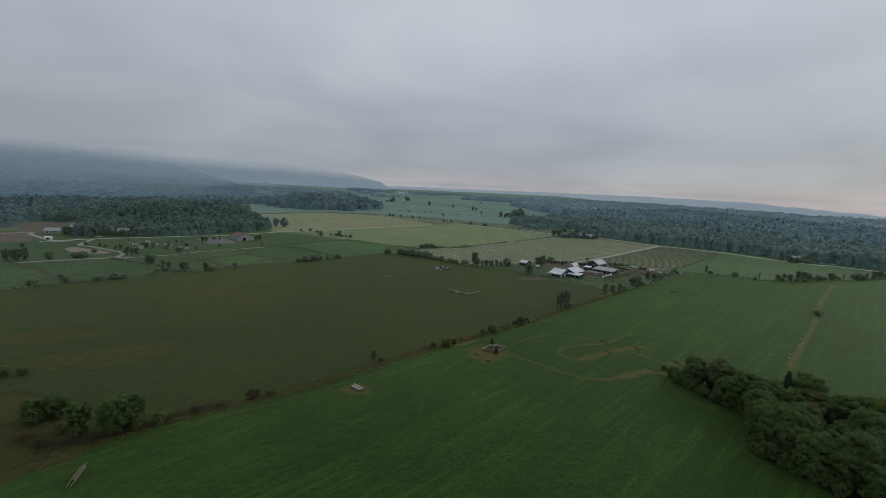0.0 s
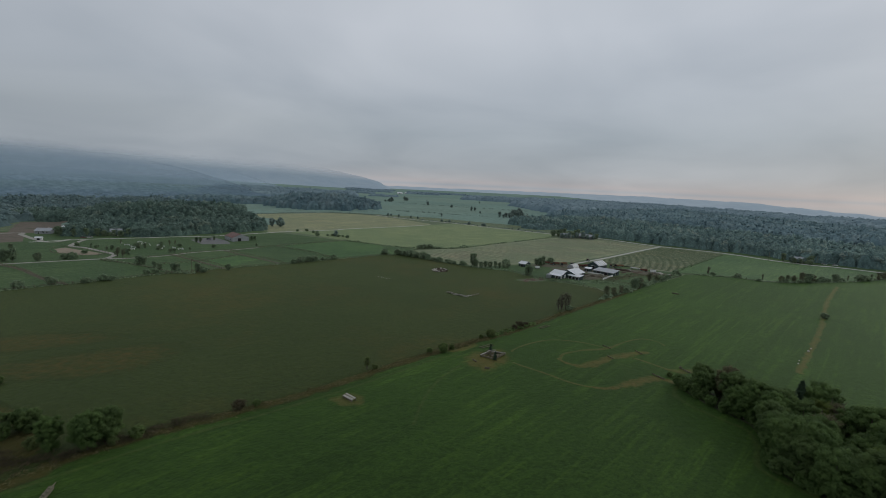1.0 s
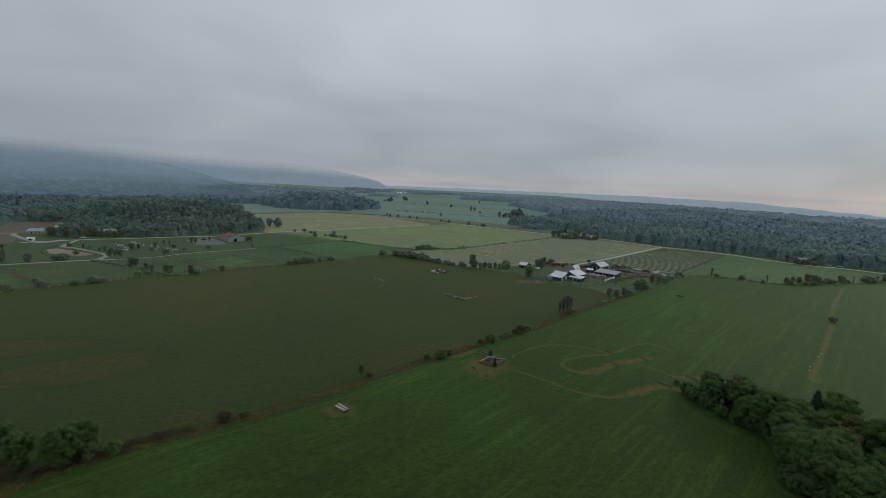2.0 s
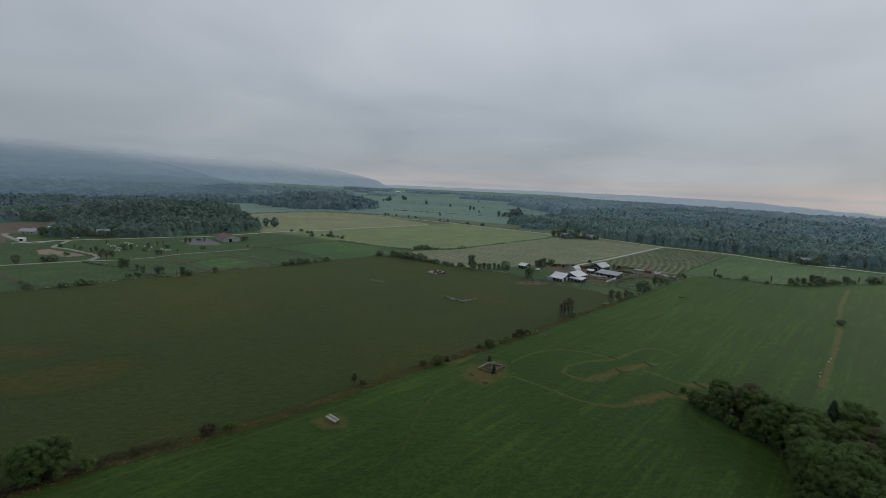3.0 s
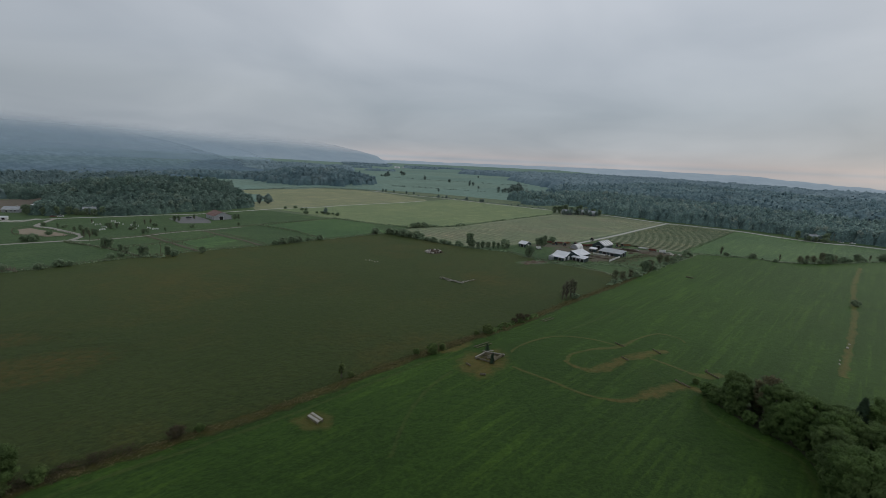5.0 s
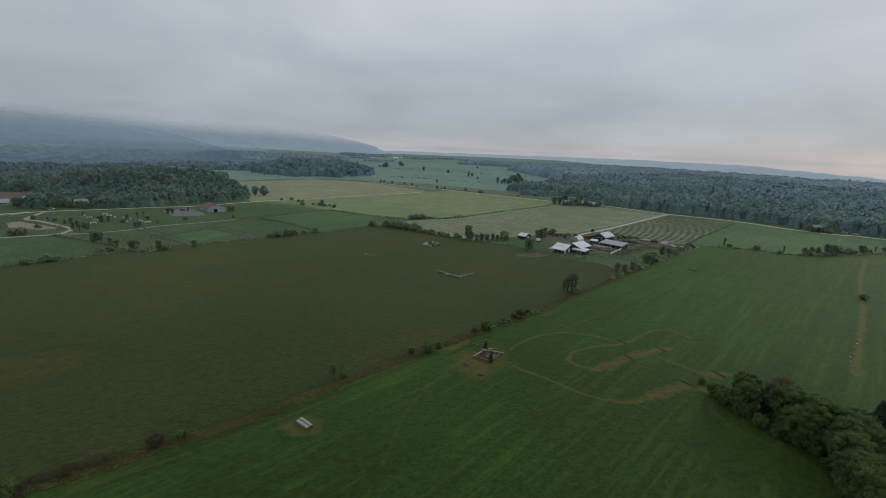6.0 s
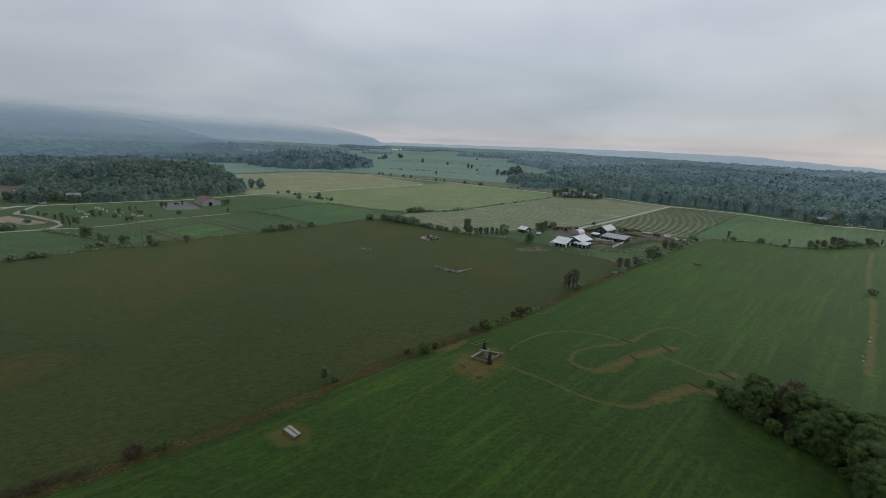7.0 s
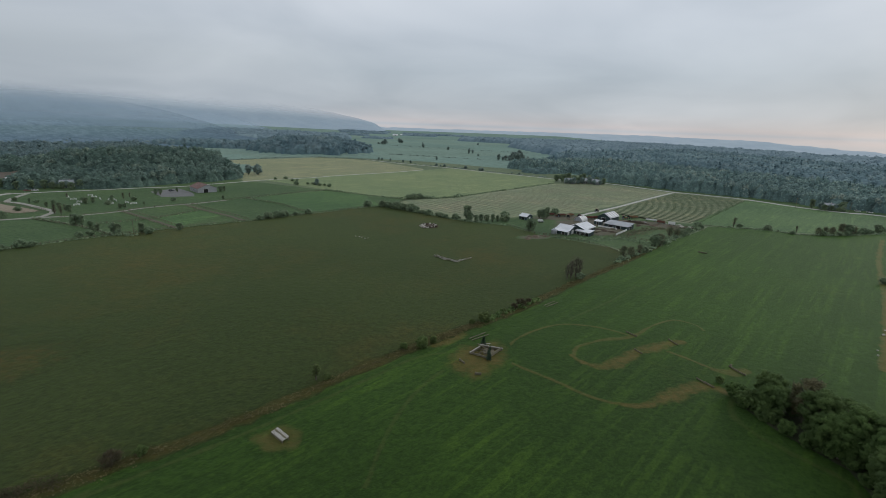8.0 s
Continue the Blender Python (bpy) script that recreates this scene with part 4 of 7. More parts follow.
def tree_mesh(rng, h, w, clumps, per, leaf, low=0.25, fine=2, lobe=0.36, core=0.74):
    """Crown of leaf clumps round limb ends, with gaps between them; returns crown mesh data, trunk bmesh."""
    ends, lobes = [], []
    for k in range(clumps):
        a = k * 2.399 + rng.uniform(-0.5, 0.5)
        t = (k + 0.5) / clumps
        zc = h * (low + (0.90 - low) * (t ** 0.85)) + rng.uniform(-0.03, 0.03) * h
        prof = math.sin(math.pi * min(1, max(0.10, (zc / h - low * 0.5) / (1.08 - low * 0.5)))) ** 0.6
        r = w * prof * rng.uniform(0.30, 0.86) * (0.3 if k >= clumps - 2 else 1)
        ends.append(np.array([r * math.cos(a), r * math.sin(a), zc]))
        lobes.append(w * lobe * rng.uniform(0.7, 1.25))
    ball_v, ball_f = BALLS[fine]
    verts, faces, count = [], [], 0
    for e, r in zip(ends, lobes):
        out = rng.normal(size=(per, 3))
        out /= np.linalg.norm(out, axis=1, keepdims=True)
        c = e + out * np.array([1, 1, 0.78]) * r * np.abs(0.92 + 0.24 * rng.normal(size=(per, 1)))
        keep = c[:, 2] > 0.04 * h
        nn = out + rng.normal(size=(per, 3)) * 0.4 + np.array([0, 0, 0.6])
        v, f = leaf_tufts(rng, c[keep], nn[keep], rng.uniform(0.5, 1.25, keep.sum()) * leaf)
        verts.append(v)
        faces += (f + count).tolist()
        count += len(v)
        if core:
            sd = rng.uniform(0, 50, 3)
            lump = np.array([1 + 0.5 * noise.noise(Vector(q * 2.1 + sd)) for q in ball_v])
            bv = e + ball_v * lump[:, None] * np.array([1, 1, 0.78]) * r * core
            bv[:, 2] = np.maximum(bv[:, 2], 0.05 * h)
            verts.append(bv)
            faces += (ball_f + count).tolist()
            count += len(bv)
    bm = bmesh.new()
    tr = 0.018 * h + 0.04
    lean = rng.uniform(-0.03, 0.03, 2) * h
    spine = [(0, 0, -0.15), (lean[0] * 0.3, lean[1] * 0.3, h * 0.3), (lean[0] * 0.6, lean[1] * 0.6, h * 0.6), (lean[0], lean[1], h * 0.86)]
    bm_tube(bm, spine, [tr * 1.25, tr, tr * 0.6, tr * 0.2], 7)
    for e in ends if not core else ends[:: max(1, clumps // 8)]:
        z0 = max(0.10 * h, e[2] - 0.25 * h)
        s = Vector((lean[0] * z0 / h, lean[1] * z0 / h, z0))
        tip = Vector(e)
        bm_tube(bm, [s, s.lerp(tip, 0.55) + Vector((0, 0, 0.03 * h)), tip], [tr * 0.45, tr * 0.28, tr * 0.1], 5)
        if not core:
            for _ in range(3):
                q = tip + Vector(rng.normal(size=3) * 0.09 * h) + Vector((0, 0, 0.08 * h))
                bm_tube(bm, [s.lerp(tip, 0.6), tip.lerp(q, 0.5), q], [tr * 0.22, tr * 0.14, tr * 0.06], 4)
    return np.vstack(verts), faces, bm


def conifer_mesh(rng, h, w, tiers, per, leaf):
    cs, ns = [], []
    bm = bmesh.new()
    bm_tube(bm, [(0, 0, -0.1), (0, 0, h * 0.5), (0, 0, h)], [0.02 * h + 0.03, 0.012 * h, 0.01], 7)
    for k in range(tiers):
        z = h * (0.08 + 0.9 * k / tiers)
        r = w * (1 - k / tiers) ** 0.85 + 0.05 * w
        arms = 7
        for a in range(arms):
            an = a * 2 * math.pi / arms + k * 0.6 + rng.uniform(-0.2, 0.2)
            tip = np.array([math.cos(an) * r, math.sin(an) * r, z - 0.12 * r])
            t = rng.uniform(0.15, 1.0, (per, 1))
            p = np.array([0, 0, z]) * (1 - t) + tip * t + rng.normal(size=(per, 3)) * 0.10 * r
            cs.append(p)
            ns.append(np.tile([math.cos(an) * 0.4, math.sin(an) * 0.4, 1.0], (per, 1)) + rng.normal(size=(per, 3)) * 0.4)
    c, nn = np.vstack(cs), np.vstack(ns)
    v, f = leaf_quads(rng, c, nn, rng.uniform(0.6, 1.2, len(c)) * leaf)
    return v, f, bm


PLANT_KINDS = {}


def plant_kind(key, name, label, category, group, mat, seed, maker, *a, **k):
    PLANT_KINDS[key] = [name, label, category, group, mat, seed, maker, a, k, None, 0]


def plant(key, x, y, scale=1.0, turn=None, label="", survey=True, squash=1.0):
    """Places one tree or bush of a kind; its first one is built, the others are copies."""
    # bushes further off take the leaf colour paled for haze
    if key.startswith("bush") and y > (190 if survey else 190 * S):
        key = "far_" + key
    kd = PLANT_KINDS[key]
    name, lab, cat, grp, mat, seed, maker, a, k, first, count = kd
    if survey:
        x, y = x * S, y * S
    kd[10] += 1
    turn = (kd[10] * 137.5 + seed * 31) % 360 if turn is None else turn
    m = pose(x, y, float(ground_z(x, y)) + 0.02, 0, 0, turn) @ Matrix.Diagonal((scale, scale, scale * squash, 1))
    if first is None:
        rng = np.random.default_rng(seed)
        v, f, bm = maker(rng, *a, **k)
        ob = thing(name, m, label or lab, cat, grp)
        part("trunk", bm, M_BARK, ob)
        crown = mesh_from("crown", v, f)
        crown.polygons.foreach_set("use_smooth", [True] * len(crown.polygons))
        put_mesh("crown", crown, mat, ob)
        kd[9] = ob
        return ob
    ob = copy_thing(first, m)
    ob.scale = m.to_scale()
    if label:
        tagged(ob, label)
    return ob


def hedgerow(name, pts, h, gap, width, label, mat, seed, per=16, size=0.9, skip=0.0, survey=True):
    """A line of brush and weeds, uneven in height, with gaps."""
    rng = np.random.default_rng(seed)
    line = smooth_line(sc(pts) if survey else pts, gap)
    p = np.array([(q.x, q.y) for q in line])
    p = p[rng.random(len(p)) >= skip]
    p = p + rng.normal(size=p.shape) * width * 0.25
    n = len(p)
    hh = h * rng.uniform(0.45, 1.25, n) * (1 + 0.4 * np.sin(np.arange(n) * 0.21 + seed))
    v, f, _ = canopy(rng, np.column_stack([p, ground_z(p[:, 0], p[:, 1]) - 0.2 * hh]), hh, np.maximum(width * rng.uniform(0.4, 0.8, n), hh * 0.4), per, size)
    return tagged(put_mesh(name, mesh_from(name, v, f), mat), label, "hedge", kind="stuff")


# ---- hills and distance ----
def hill(name, profile, foot, depth, mat, label, seed, rough=2.6, na=300, nt_=50, base=-40.0):
    """A hillside round the valley. profile: azimuth and crest elevation in degrees as seen from 60 m up at the origin."""
    az = np.linspace(profile[0][0], profile[-1][0], na)
    el = np.interp(az, [p[0] for p in profile], [p[1] for p in profile])
    ft = np.interp(az, [p[0] for p in foot], [p[1] for p in foot])
    t = np.linspace(0, 1.0, nt_)
    A, Tt = np.meshgrid(np.radians(az), t, indexing="ij")
    E, F = np.meshgrid(np.radians(el), t, indexing="ij")[0], np.meshgrid(ft, t, indexing="ij")[0]
    r = F + Tt * depth
    crest = 60 + (F + depth) * np.tan(E)
    s = np.clip(Tt, 0, 1)
    prof = np.where(Tt <= 1, s * s * (3 - 2 * s) * 0.5 + 0.5 * s, 1 - (Tt - 1) * 1.5)
    x, y = r * np.sin(A), r * np.cos(A)
    g = ground_z(x, y)
    z = g - 3 + np.maximum(crest - g, -8) * prof
    flat = np.array([noise.noise(Vector((a * 0.06, b * 0.06, seed))) * 0.6 + noise.noise(Vector((a * 0.012, b * 0.012, seed + 5))) * 1.6 for a, b in zip(x.ravel(), y.ravel())]).reshape(x.shape)
    crowns = np.random.default_rng(seed).uniform(-1, 1, x.shape)
    z = z + (flat + 0.2 * crowns) * rough * np.clip(Tt * 6, 0, 1)
    v = np.column_stack([x.ravel(), y.ravel(), z.ravel()])
    i, j = np.meshgrid(np.arange(na - 1), np.arange(nt_ - 1), indexing="ij")
    i, j = i.ravel(), j.ravel()
    q = np.column_stack([i * nt_ + j, i * nt_ + j + 1, (i + 1) * nt_ + j + 1, (i + 1) * nt_ + j])[:, ::-1]
    return tagged(put_mesh(name, mesh_from(name, v, q), mat), label, "hillside", kind="structure")


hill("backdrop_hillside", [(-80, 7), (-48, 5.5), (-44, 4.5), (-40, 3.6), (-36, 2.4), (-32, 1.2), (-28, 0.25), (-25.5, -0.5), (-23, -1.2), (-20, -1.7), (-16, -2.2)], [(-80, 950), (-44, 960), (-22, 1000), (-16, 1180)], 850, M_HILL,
     "wooded hillside, blue-green with haze, its top lost in low cloud", 3, na=620, nt_=90)
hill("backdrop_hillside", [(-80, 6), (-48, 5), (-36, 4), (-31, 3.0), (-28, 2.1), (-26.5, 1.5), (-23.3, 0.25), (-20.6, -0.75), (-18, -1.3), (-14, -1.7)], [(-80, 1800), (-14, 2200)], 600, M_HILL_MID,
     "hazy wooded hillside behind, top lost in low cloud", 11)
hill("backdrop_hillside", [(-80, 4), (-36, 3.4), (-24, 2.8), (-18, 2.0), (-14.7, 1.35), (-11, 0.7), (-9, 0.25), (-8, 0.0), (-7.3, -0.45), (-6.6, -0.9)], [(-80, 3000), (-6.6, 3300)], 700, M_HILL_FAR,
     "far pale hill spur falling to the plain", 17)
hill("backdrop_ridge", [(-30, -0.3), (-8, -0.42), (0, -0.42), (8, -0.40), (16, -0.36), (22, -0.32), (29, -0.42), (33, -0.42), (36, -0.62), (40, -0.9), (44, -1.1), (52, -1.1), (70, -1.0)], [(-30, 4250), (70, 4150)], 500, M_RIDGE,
     "far ridge paled by haze along the horizon", 23, rough=4.0, na=500, nt_=24)

# ---- woods ----
EAST_EDGE = [(100, 692), (139, 650), (192, 632), (187, 563), (201, 543), (243, 500), (262, 484), (299, 458), (319, 424), (341, 408), (360, 395), (470, 292), (560, 200)]
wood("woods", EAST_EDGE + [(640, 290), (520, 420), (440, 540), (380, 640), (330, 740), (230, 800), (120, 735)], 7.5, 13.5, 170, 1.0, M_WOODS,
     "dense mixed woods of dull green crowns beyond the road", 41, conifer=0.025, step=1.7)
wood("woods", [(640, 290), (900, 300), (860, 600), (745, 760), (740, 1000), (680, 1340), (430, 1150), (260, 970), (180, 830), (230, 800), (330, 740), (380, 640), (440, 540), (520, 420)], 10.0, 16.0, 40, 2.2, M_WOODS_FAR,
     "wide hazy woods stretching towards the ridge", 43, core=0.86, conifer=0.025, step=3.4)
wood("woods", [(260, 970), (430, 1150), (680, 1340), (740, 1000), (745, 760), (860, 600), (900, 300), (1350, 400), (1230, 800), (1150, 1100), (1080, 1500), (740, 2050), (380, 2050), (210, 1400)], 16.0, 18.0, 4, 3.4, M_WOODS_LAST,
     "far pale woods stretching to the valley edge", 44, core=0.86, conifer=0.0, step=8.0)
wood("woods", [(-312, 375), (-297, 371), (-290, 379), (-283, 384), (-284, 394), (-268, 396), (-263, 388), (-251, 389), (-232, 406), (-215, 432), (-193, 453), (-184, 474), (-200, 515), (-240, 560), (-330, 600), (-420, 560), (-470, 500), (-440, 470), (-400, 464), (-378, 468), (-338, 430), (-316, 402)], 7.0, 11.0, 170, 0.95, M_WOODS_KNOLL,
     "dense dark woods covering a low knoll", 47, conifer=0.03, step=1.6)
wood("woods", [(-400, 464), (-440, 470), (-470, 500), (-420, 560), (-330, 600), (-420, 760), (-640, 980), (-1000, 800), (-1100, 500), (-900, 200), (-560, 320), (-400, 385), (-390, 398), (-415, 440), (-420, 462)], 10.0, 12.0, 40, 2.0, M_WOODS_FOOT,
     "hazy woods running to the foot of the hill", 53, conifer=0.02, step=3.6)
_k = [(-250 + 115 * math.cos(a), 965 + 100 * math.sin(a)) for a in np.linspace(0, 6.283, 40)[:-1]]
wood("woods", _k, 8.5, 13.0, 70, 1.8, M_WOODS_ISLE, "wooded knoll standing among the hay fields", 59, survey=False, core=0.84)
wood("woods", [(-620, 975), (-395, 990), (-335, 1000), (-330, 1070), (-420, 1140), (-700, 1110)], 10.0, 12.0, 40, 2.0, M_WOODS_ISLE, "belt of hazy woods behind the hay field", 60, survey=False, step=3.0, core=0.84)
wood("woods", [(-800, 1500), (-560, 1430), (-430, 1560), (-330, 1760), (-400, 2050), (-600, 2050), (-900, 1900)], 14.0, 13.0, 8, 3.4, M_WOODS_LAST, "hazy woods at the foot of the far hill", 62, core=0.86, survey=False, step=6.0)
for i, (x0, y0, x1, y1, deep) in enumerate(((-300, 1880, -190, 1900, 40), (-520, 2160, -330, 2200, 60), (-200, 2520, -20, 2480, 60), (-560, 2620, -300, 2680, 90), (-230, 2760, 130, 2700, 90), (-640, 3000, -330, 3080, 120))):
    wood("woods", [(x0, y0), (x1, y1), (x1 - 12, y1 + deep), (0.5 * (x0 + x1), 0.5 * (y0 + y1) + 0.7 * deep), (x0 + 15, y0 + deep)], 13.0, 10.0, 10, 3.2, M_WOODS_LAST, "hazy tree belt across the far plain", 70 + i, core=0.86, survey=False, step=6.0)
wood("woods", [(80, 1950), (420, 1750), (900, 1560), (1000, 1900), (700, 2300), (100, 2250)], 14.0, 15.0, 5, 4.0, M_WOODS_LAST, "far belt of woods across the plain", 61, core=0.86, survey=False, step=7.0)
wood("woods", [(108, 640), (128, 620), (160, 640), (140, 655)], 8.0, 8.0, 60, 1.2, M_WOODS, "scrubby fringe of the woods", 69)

# ---- trees and bushes ----
for i, (h, w, c) in enumerate(((10.0, 3.9, 90), (9.0, 4.1, 86), (10.5, 3.5, 84), (8.0, 3.4, 74), (11.5, 4.2, 96))):
    plant_kind("near%d" % i, "tree", "leafy dark green broadleaf tree at the wood edge", "tree", "trees of the near wood", M_LEAF, 100 + i, tree_mesh, h, w, c, 170, 0.21, low=0.08, lobe=0.2, core=0.55, fine=1)
plant_kind("yellow", "tree", "yellowing light green broadleaf tree", "tree", "trees of the near wood", M_LEAF_LIGHT, 110, tree_mesh, 10.0, 3.9, 90, 170, 0.21, low=0.08, lobe=0.2, core=0.55, fine=1)
plant_kind("dull", "tree", "thinning brownish broadleaf tree", "tree", "trees of the near wood", M_LEAF_DULL, 111, tree_mesh, 9.5, 3.3, 40, 70, 0.24, low=0.2, lobe=0.24, core=0)
plant_kind("spruce", "spruce", "dark conical spruce standing among broadleaf trees", "spruce", "", M_NEEDLE, 112, conifer_mesh, 11.0, 2.4, 20, 22, 0.42)
plant_kind("shrub", "shrub", "dark green shrub at the wood edge", "shrub", "shrubs of the near wood", M_LEAF, 113, tree_mesh, 4.0, 2.3, 40, 130, 0.18, low=0.06, lobe=0.24, core=0.6, fine=1)
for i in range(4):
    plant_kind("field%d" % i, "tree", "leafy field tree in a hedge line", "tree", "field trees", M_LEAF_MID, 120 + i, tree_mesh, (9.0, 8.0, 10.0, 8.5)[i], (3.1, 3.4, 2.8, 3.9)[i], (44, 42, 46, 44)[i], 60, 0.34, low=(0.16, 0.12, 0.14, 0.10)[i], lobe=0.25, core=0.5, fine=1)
plant_kind("sparse", "tree", "thin half-bare tree in the hedge line", "tree", "half-bare field trees", M_LEAF_THIN, 125, tree_mesh, 8.5, 1.7, 26, 16, 0.24, low=0.2, lobe=0.28, core=0)
for i in range(2):
    plant_kind("airy%d" % i, "tree", "thin-leaved dull green tree with gaps in its crown", "tree", "thin-leaved field trees", M_LEAF_THIN, 127 + i, tree_mesh, (8.5, 7.0)[i], (2.7, 3.0)[i], 44, 24, 0.30, low=0.14, lobe=0.26, core=0)
plant_kind("sapling", "sapling", "slim young tree with thin leaves beside the ditch", "tree", "saplings along the ditch", M_LEAF_BUSH, 126, tree_mesh, 4.4, 0.9, 16, 60, 0.2, low=0.3, lobe=0.42, core=0)
for i in range(2):
    plant_kind("bush%d" % i, "bush", "rounded dark green bush", "bush", "hedge bushes", M_LEAF_BUSH, 130 + i, tree_mesh, 3.4, (2.2, 2.6)[i], 30, 80, 0.22, low=0.10, lobe=0.28, core=0.6, fine=1)
plant_kind("brown_bush", "bush", "twiggy brown bush without many leaves", "bush", "twiggy bushes along the ditch", M_LEAF_BROWN, 132, tree_mesh, 2.8, 1.8, 26, 46, 0.17, low=0.15, lobe=0.3, core=0)
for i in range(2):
    plant_kind("far_bush%d" % i, "bush", "rounded green bush, greyed for haze", "bush", "field bushes", M_LEAF_MID, 134 + i, tree_mesh, 3.4, (2.3, 2.8)[i], 22, 44, 0.34, low=0.10, lobe=0.30, core=0.6, fine=1)
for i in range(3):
    plant_kind("far%d" % i, "tree", "green tree standing among far fields, greyed for haze", "tree", "far field trees", M_LEAF_FAR, 140 + i, tree_mesh, (9.0, 7.0, 10.5)[i], (3.2, 3.6, 3.0)[i], 14, 50, 0.6, low=0.12, fine=1, lobe=0.42)

rnd = random.Random(7)
NEAR_WOOD = [(70.5, 131), (79, 128), (93, 117), (99, 109), (106, 100), (118, 85), (128, 66), (100, 52), (84, 70), (77, 80), (72, 88), (71, 94), (76, 102), (78, 111), (73, 121)]
field("wood_floor", NEAR_WOOD, M_FLOOR, "dark floor of the near wood", 0.08)
_r = np.random.default_rng(5)
xs, ys = scatter(_r, sc(NEAR_WOOD), 5.1)
for x, y in zip(xs, ys):
    k = rnd.random()
    key = "near%d" % rnd.randrange(5) if k < 0.72 else "yellow" if k < 0.84 and x > 92 else "dull" if k < 0.9 else "near0"
    plant(key, float(x), float(y), rnd.uniform(0.78, 1.18), survey=False)
plant("spruce", 91, 113, 1.15)
edge = smooth_line(sc([(71, 132), (73, 121), (78, 111), (76, 102), (71, 94), (72, 88), (77, 80)]), 3.2)
for p in edge:
    plant("shrub", p.x + rnd.uniform(-0.5, 1.2), p.y + rnd.uniform(-0.8, 0.8), rnd.uniform(0.55, 1.0), survey=False)
for x, y in ((71.5, 130), (72.5, 132), (74, 130), (76, 131), (73, 127.5), (75, 128), (78, 129.5), (80, 127), (73.5, 124), (84, 127), (90, 121), (97, 113), (103, 105)):
    plant("shrub", x, y, rnd.uniform(0.8, 1.1))

# west end of the ditch
for key, x, y, s in (("near1", -88, 93, 0.62), ("near3", -85.5, 95, 0.68), ("near0", -83, 94.5, 0.6), ("near3", -86, 91.5, 0.5), ("near2", -74, 88.5, 0.78), ("near0", -67.5, 89.5, 0.86), ("near3", -69, 90.5, 0.7),
                     ("near1", -66, 93, 0.9), ("bush0", -110, 115, 0.75), ("bush1", -114.5, 114, 0.85), ("bush0", -78, 89, 0.8), ("bush1", -61, 94.5, 0.75), ("bush0", -64, 91.5, 0.6)):
    plant(key, x, y, s)
# ditch line
for key, x, y, s in (("brown_bush", -45.5, 107.4, 1.05), ("bush1", -42.3, 110, 0.5), ("sapling", -19.8, 134.6, 1.0), ("bush1", -17.5, 135, 0.42), ("bush0", 2.8, 151.3, 0.98), ("bush1", -1.8, 150.2, 0.5),
                     ("bush0", 5.5, 154, 0.6), ("bush1", 20.2, 168.6, 0.92), ("bush0", 16.5, 166.5, 0.5), ("brown_bush", 33, 181, 1.1), ("brown_bush", 30.5, 178.5, 0.8), ("brown_bush", 36, 184, 0.7), ("bush0", 27, 176, 0.4),
                     ("sparse", 57, 211, 1.05), ("sparse", 59.5, 213, 1.1), ("sparse", 55.3, 209.8, 0.85), ("sparse", 61.2, 214.6, 0.95), ("sparse", 58.4, 214.5, 0.8), ("bush0", 60.5, 211, 0.8), ("bush0", 87, 238, 0.7), ("airy0", 88.5, 241, 0.85), ("airy1", 94, 246, 0.75), ("airy0", 99.5, 250, 0.65), ("bush1", 104, 254, 0.9),
                     ("field3", 113.5, 265, 0.9), ("airy0", 117, 267, 0.9), ("bush0", 121, 272, 1.0), ("airy0", 131.5, 287, 0.85), ("airy1", 136.5, 289, 0.75), ("bush1", 142, 294, 1.1), ("bush0", 150, 303, 0.9), ("bush1", 162.5, 315, 1.2),
                     ("bush0", 183.5, 216.5, 0.85)):
    plant(key, x, y, s)
# hedge of the roadside meadow
for key, x, y, s in (("sparse", 189, 323, 0.85), ("bush0", 191, 321, 0.9), ("bush1", 206, 317, 1.0), ("sparse", 220, 312, 0.6), ("bush0", 214, 307, 0.7), ("airy1", 229, 307, 0.75), ("airy0", 234, 308, 0.7), ("airy1", 239, 309, 0.8),
                     ("airy0", 245, 310, 0.95), ("field3", 250, 311, 0.85), ("airy1", 254, 312, 0.9), ("bush0", 242, 307, 0.8), ("bush1", 248, 308, 0.8), ("bush1", 232, 306, 0.8), ("bush0", 258, 313, 0.8), ("bush1", 263, 315, 1.2),
                     ("bush0", 268, 316, 0.9), ("field3", 275, 318, 0.75), ("bush1", 281, 320, 0.9), ("sparse", 287, 322, 0.6), ("bush1", 300, 326, 1.5), ("bush0", 305, 327, 1.3), ("sparse", 309, 328, 0.7), ("airy0", 318, 332, 0.8),
                     ("airy1", 326, 336, 0.9), ("bush0", 332, 340, 1.2), ("bush1", 345, 347, 1.4)):
    plant(key, x, y, s)
# hedge and trees west of the farm
for key, x, y, s in (("field2", 22.5, 314, 1.12), ("field0", 24.5, 313.5, 0.7), ("field1", 28, 313, 0.6), ("field0", 31, 314, 0.62), ("field1", 34.5, 315, 0.6), ("field2", 38, 314.5, 0.55), ("field0", 41, 315, 0.52), ("bush1", 46, 318, 1.4),
                     ("field1", 56.5, 292.5, 0.98), ("field0", 58, 294, 0.8), ("field1", 71.5, 329.5, 0.9), ("field2", 74, 330.5, 0.85), ("field0", 69.5, 331, 0.7), ("bush1", 83, 347, 1.2), ("bush0", 47.5, 329, 1.3)):
    plant(key, x, y, s)
for i in range(15):
    t = i / 14
    plant("bush%d" % (i % 2), -32 + 50 * t + rnd.uniform(-1.5, 1.5), 354 - 38 * t + rnd.uniform(-1.5, 1.5), rnd.uniform(0.8, 1.5) * (1.15 if i < 7 else 0.8))
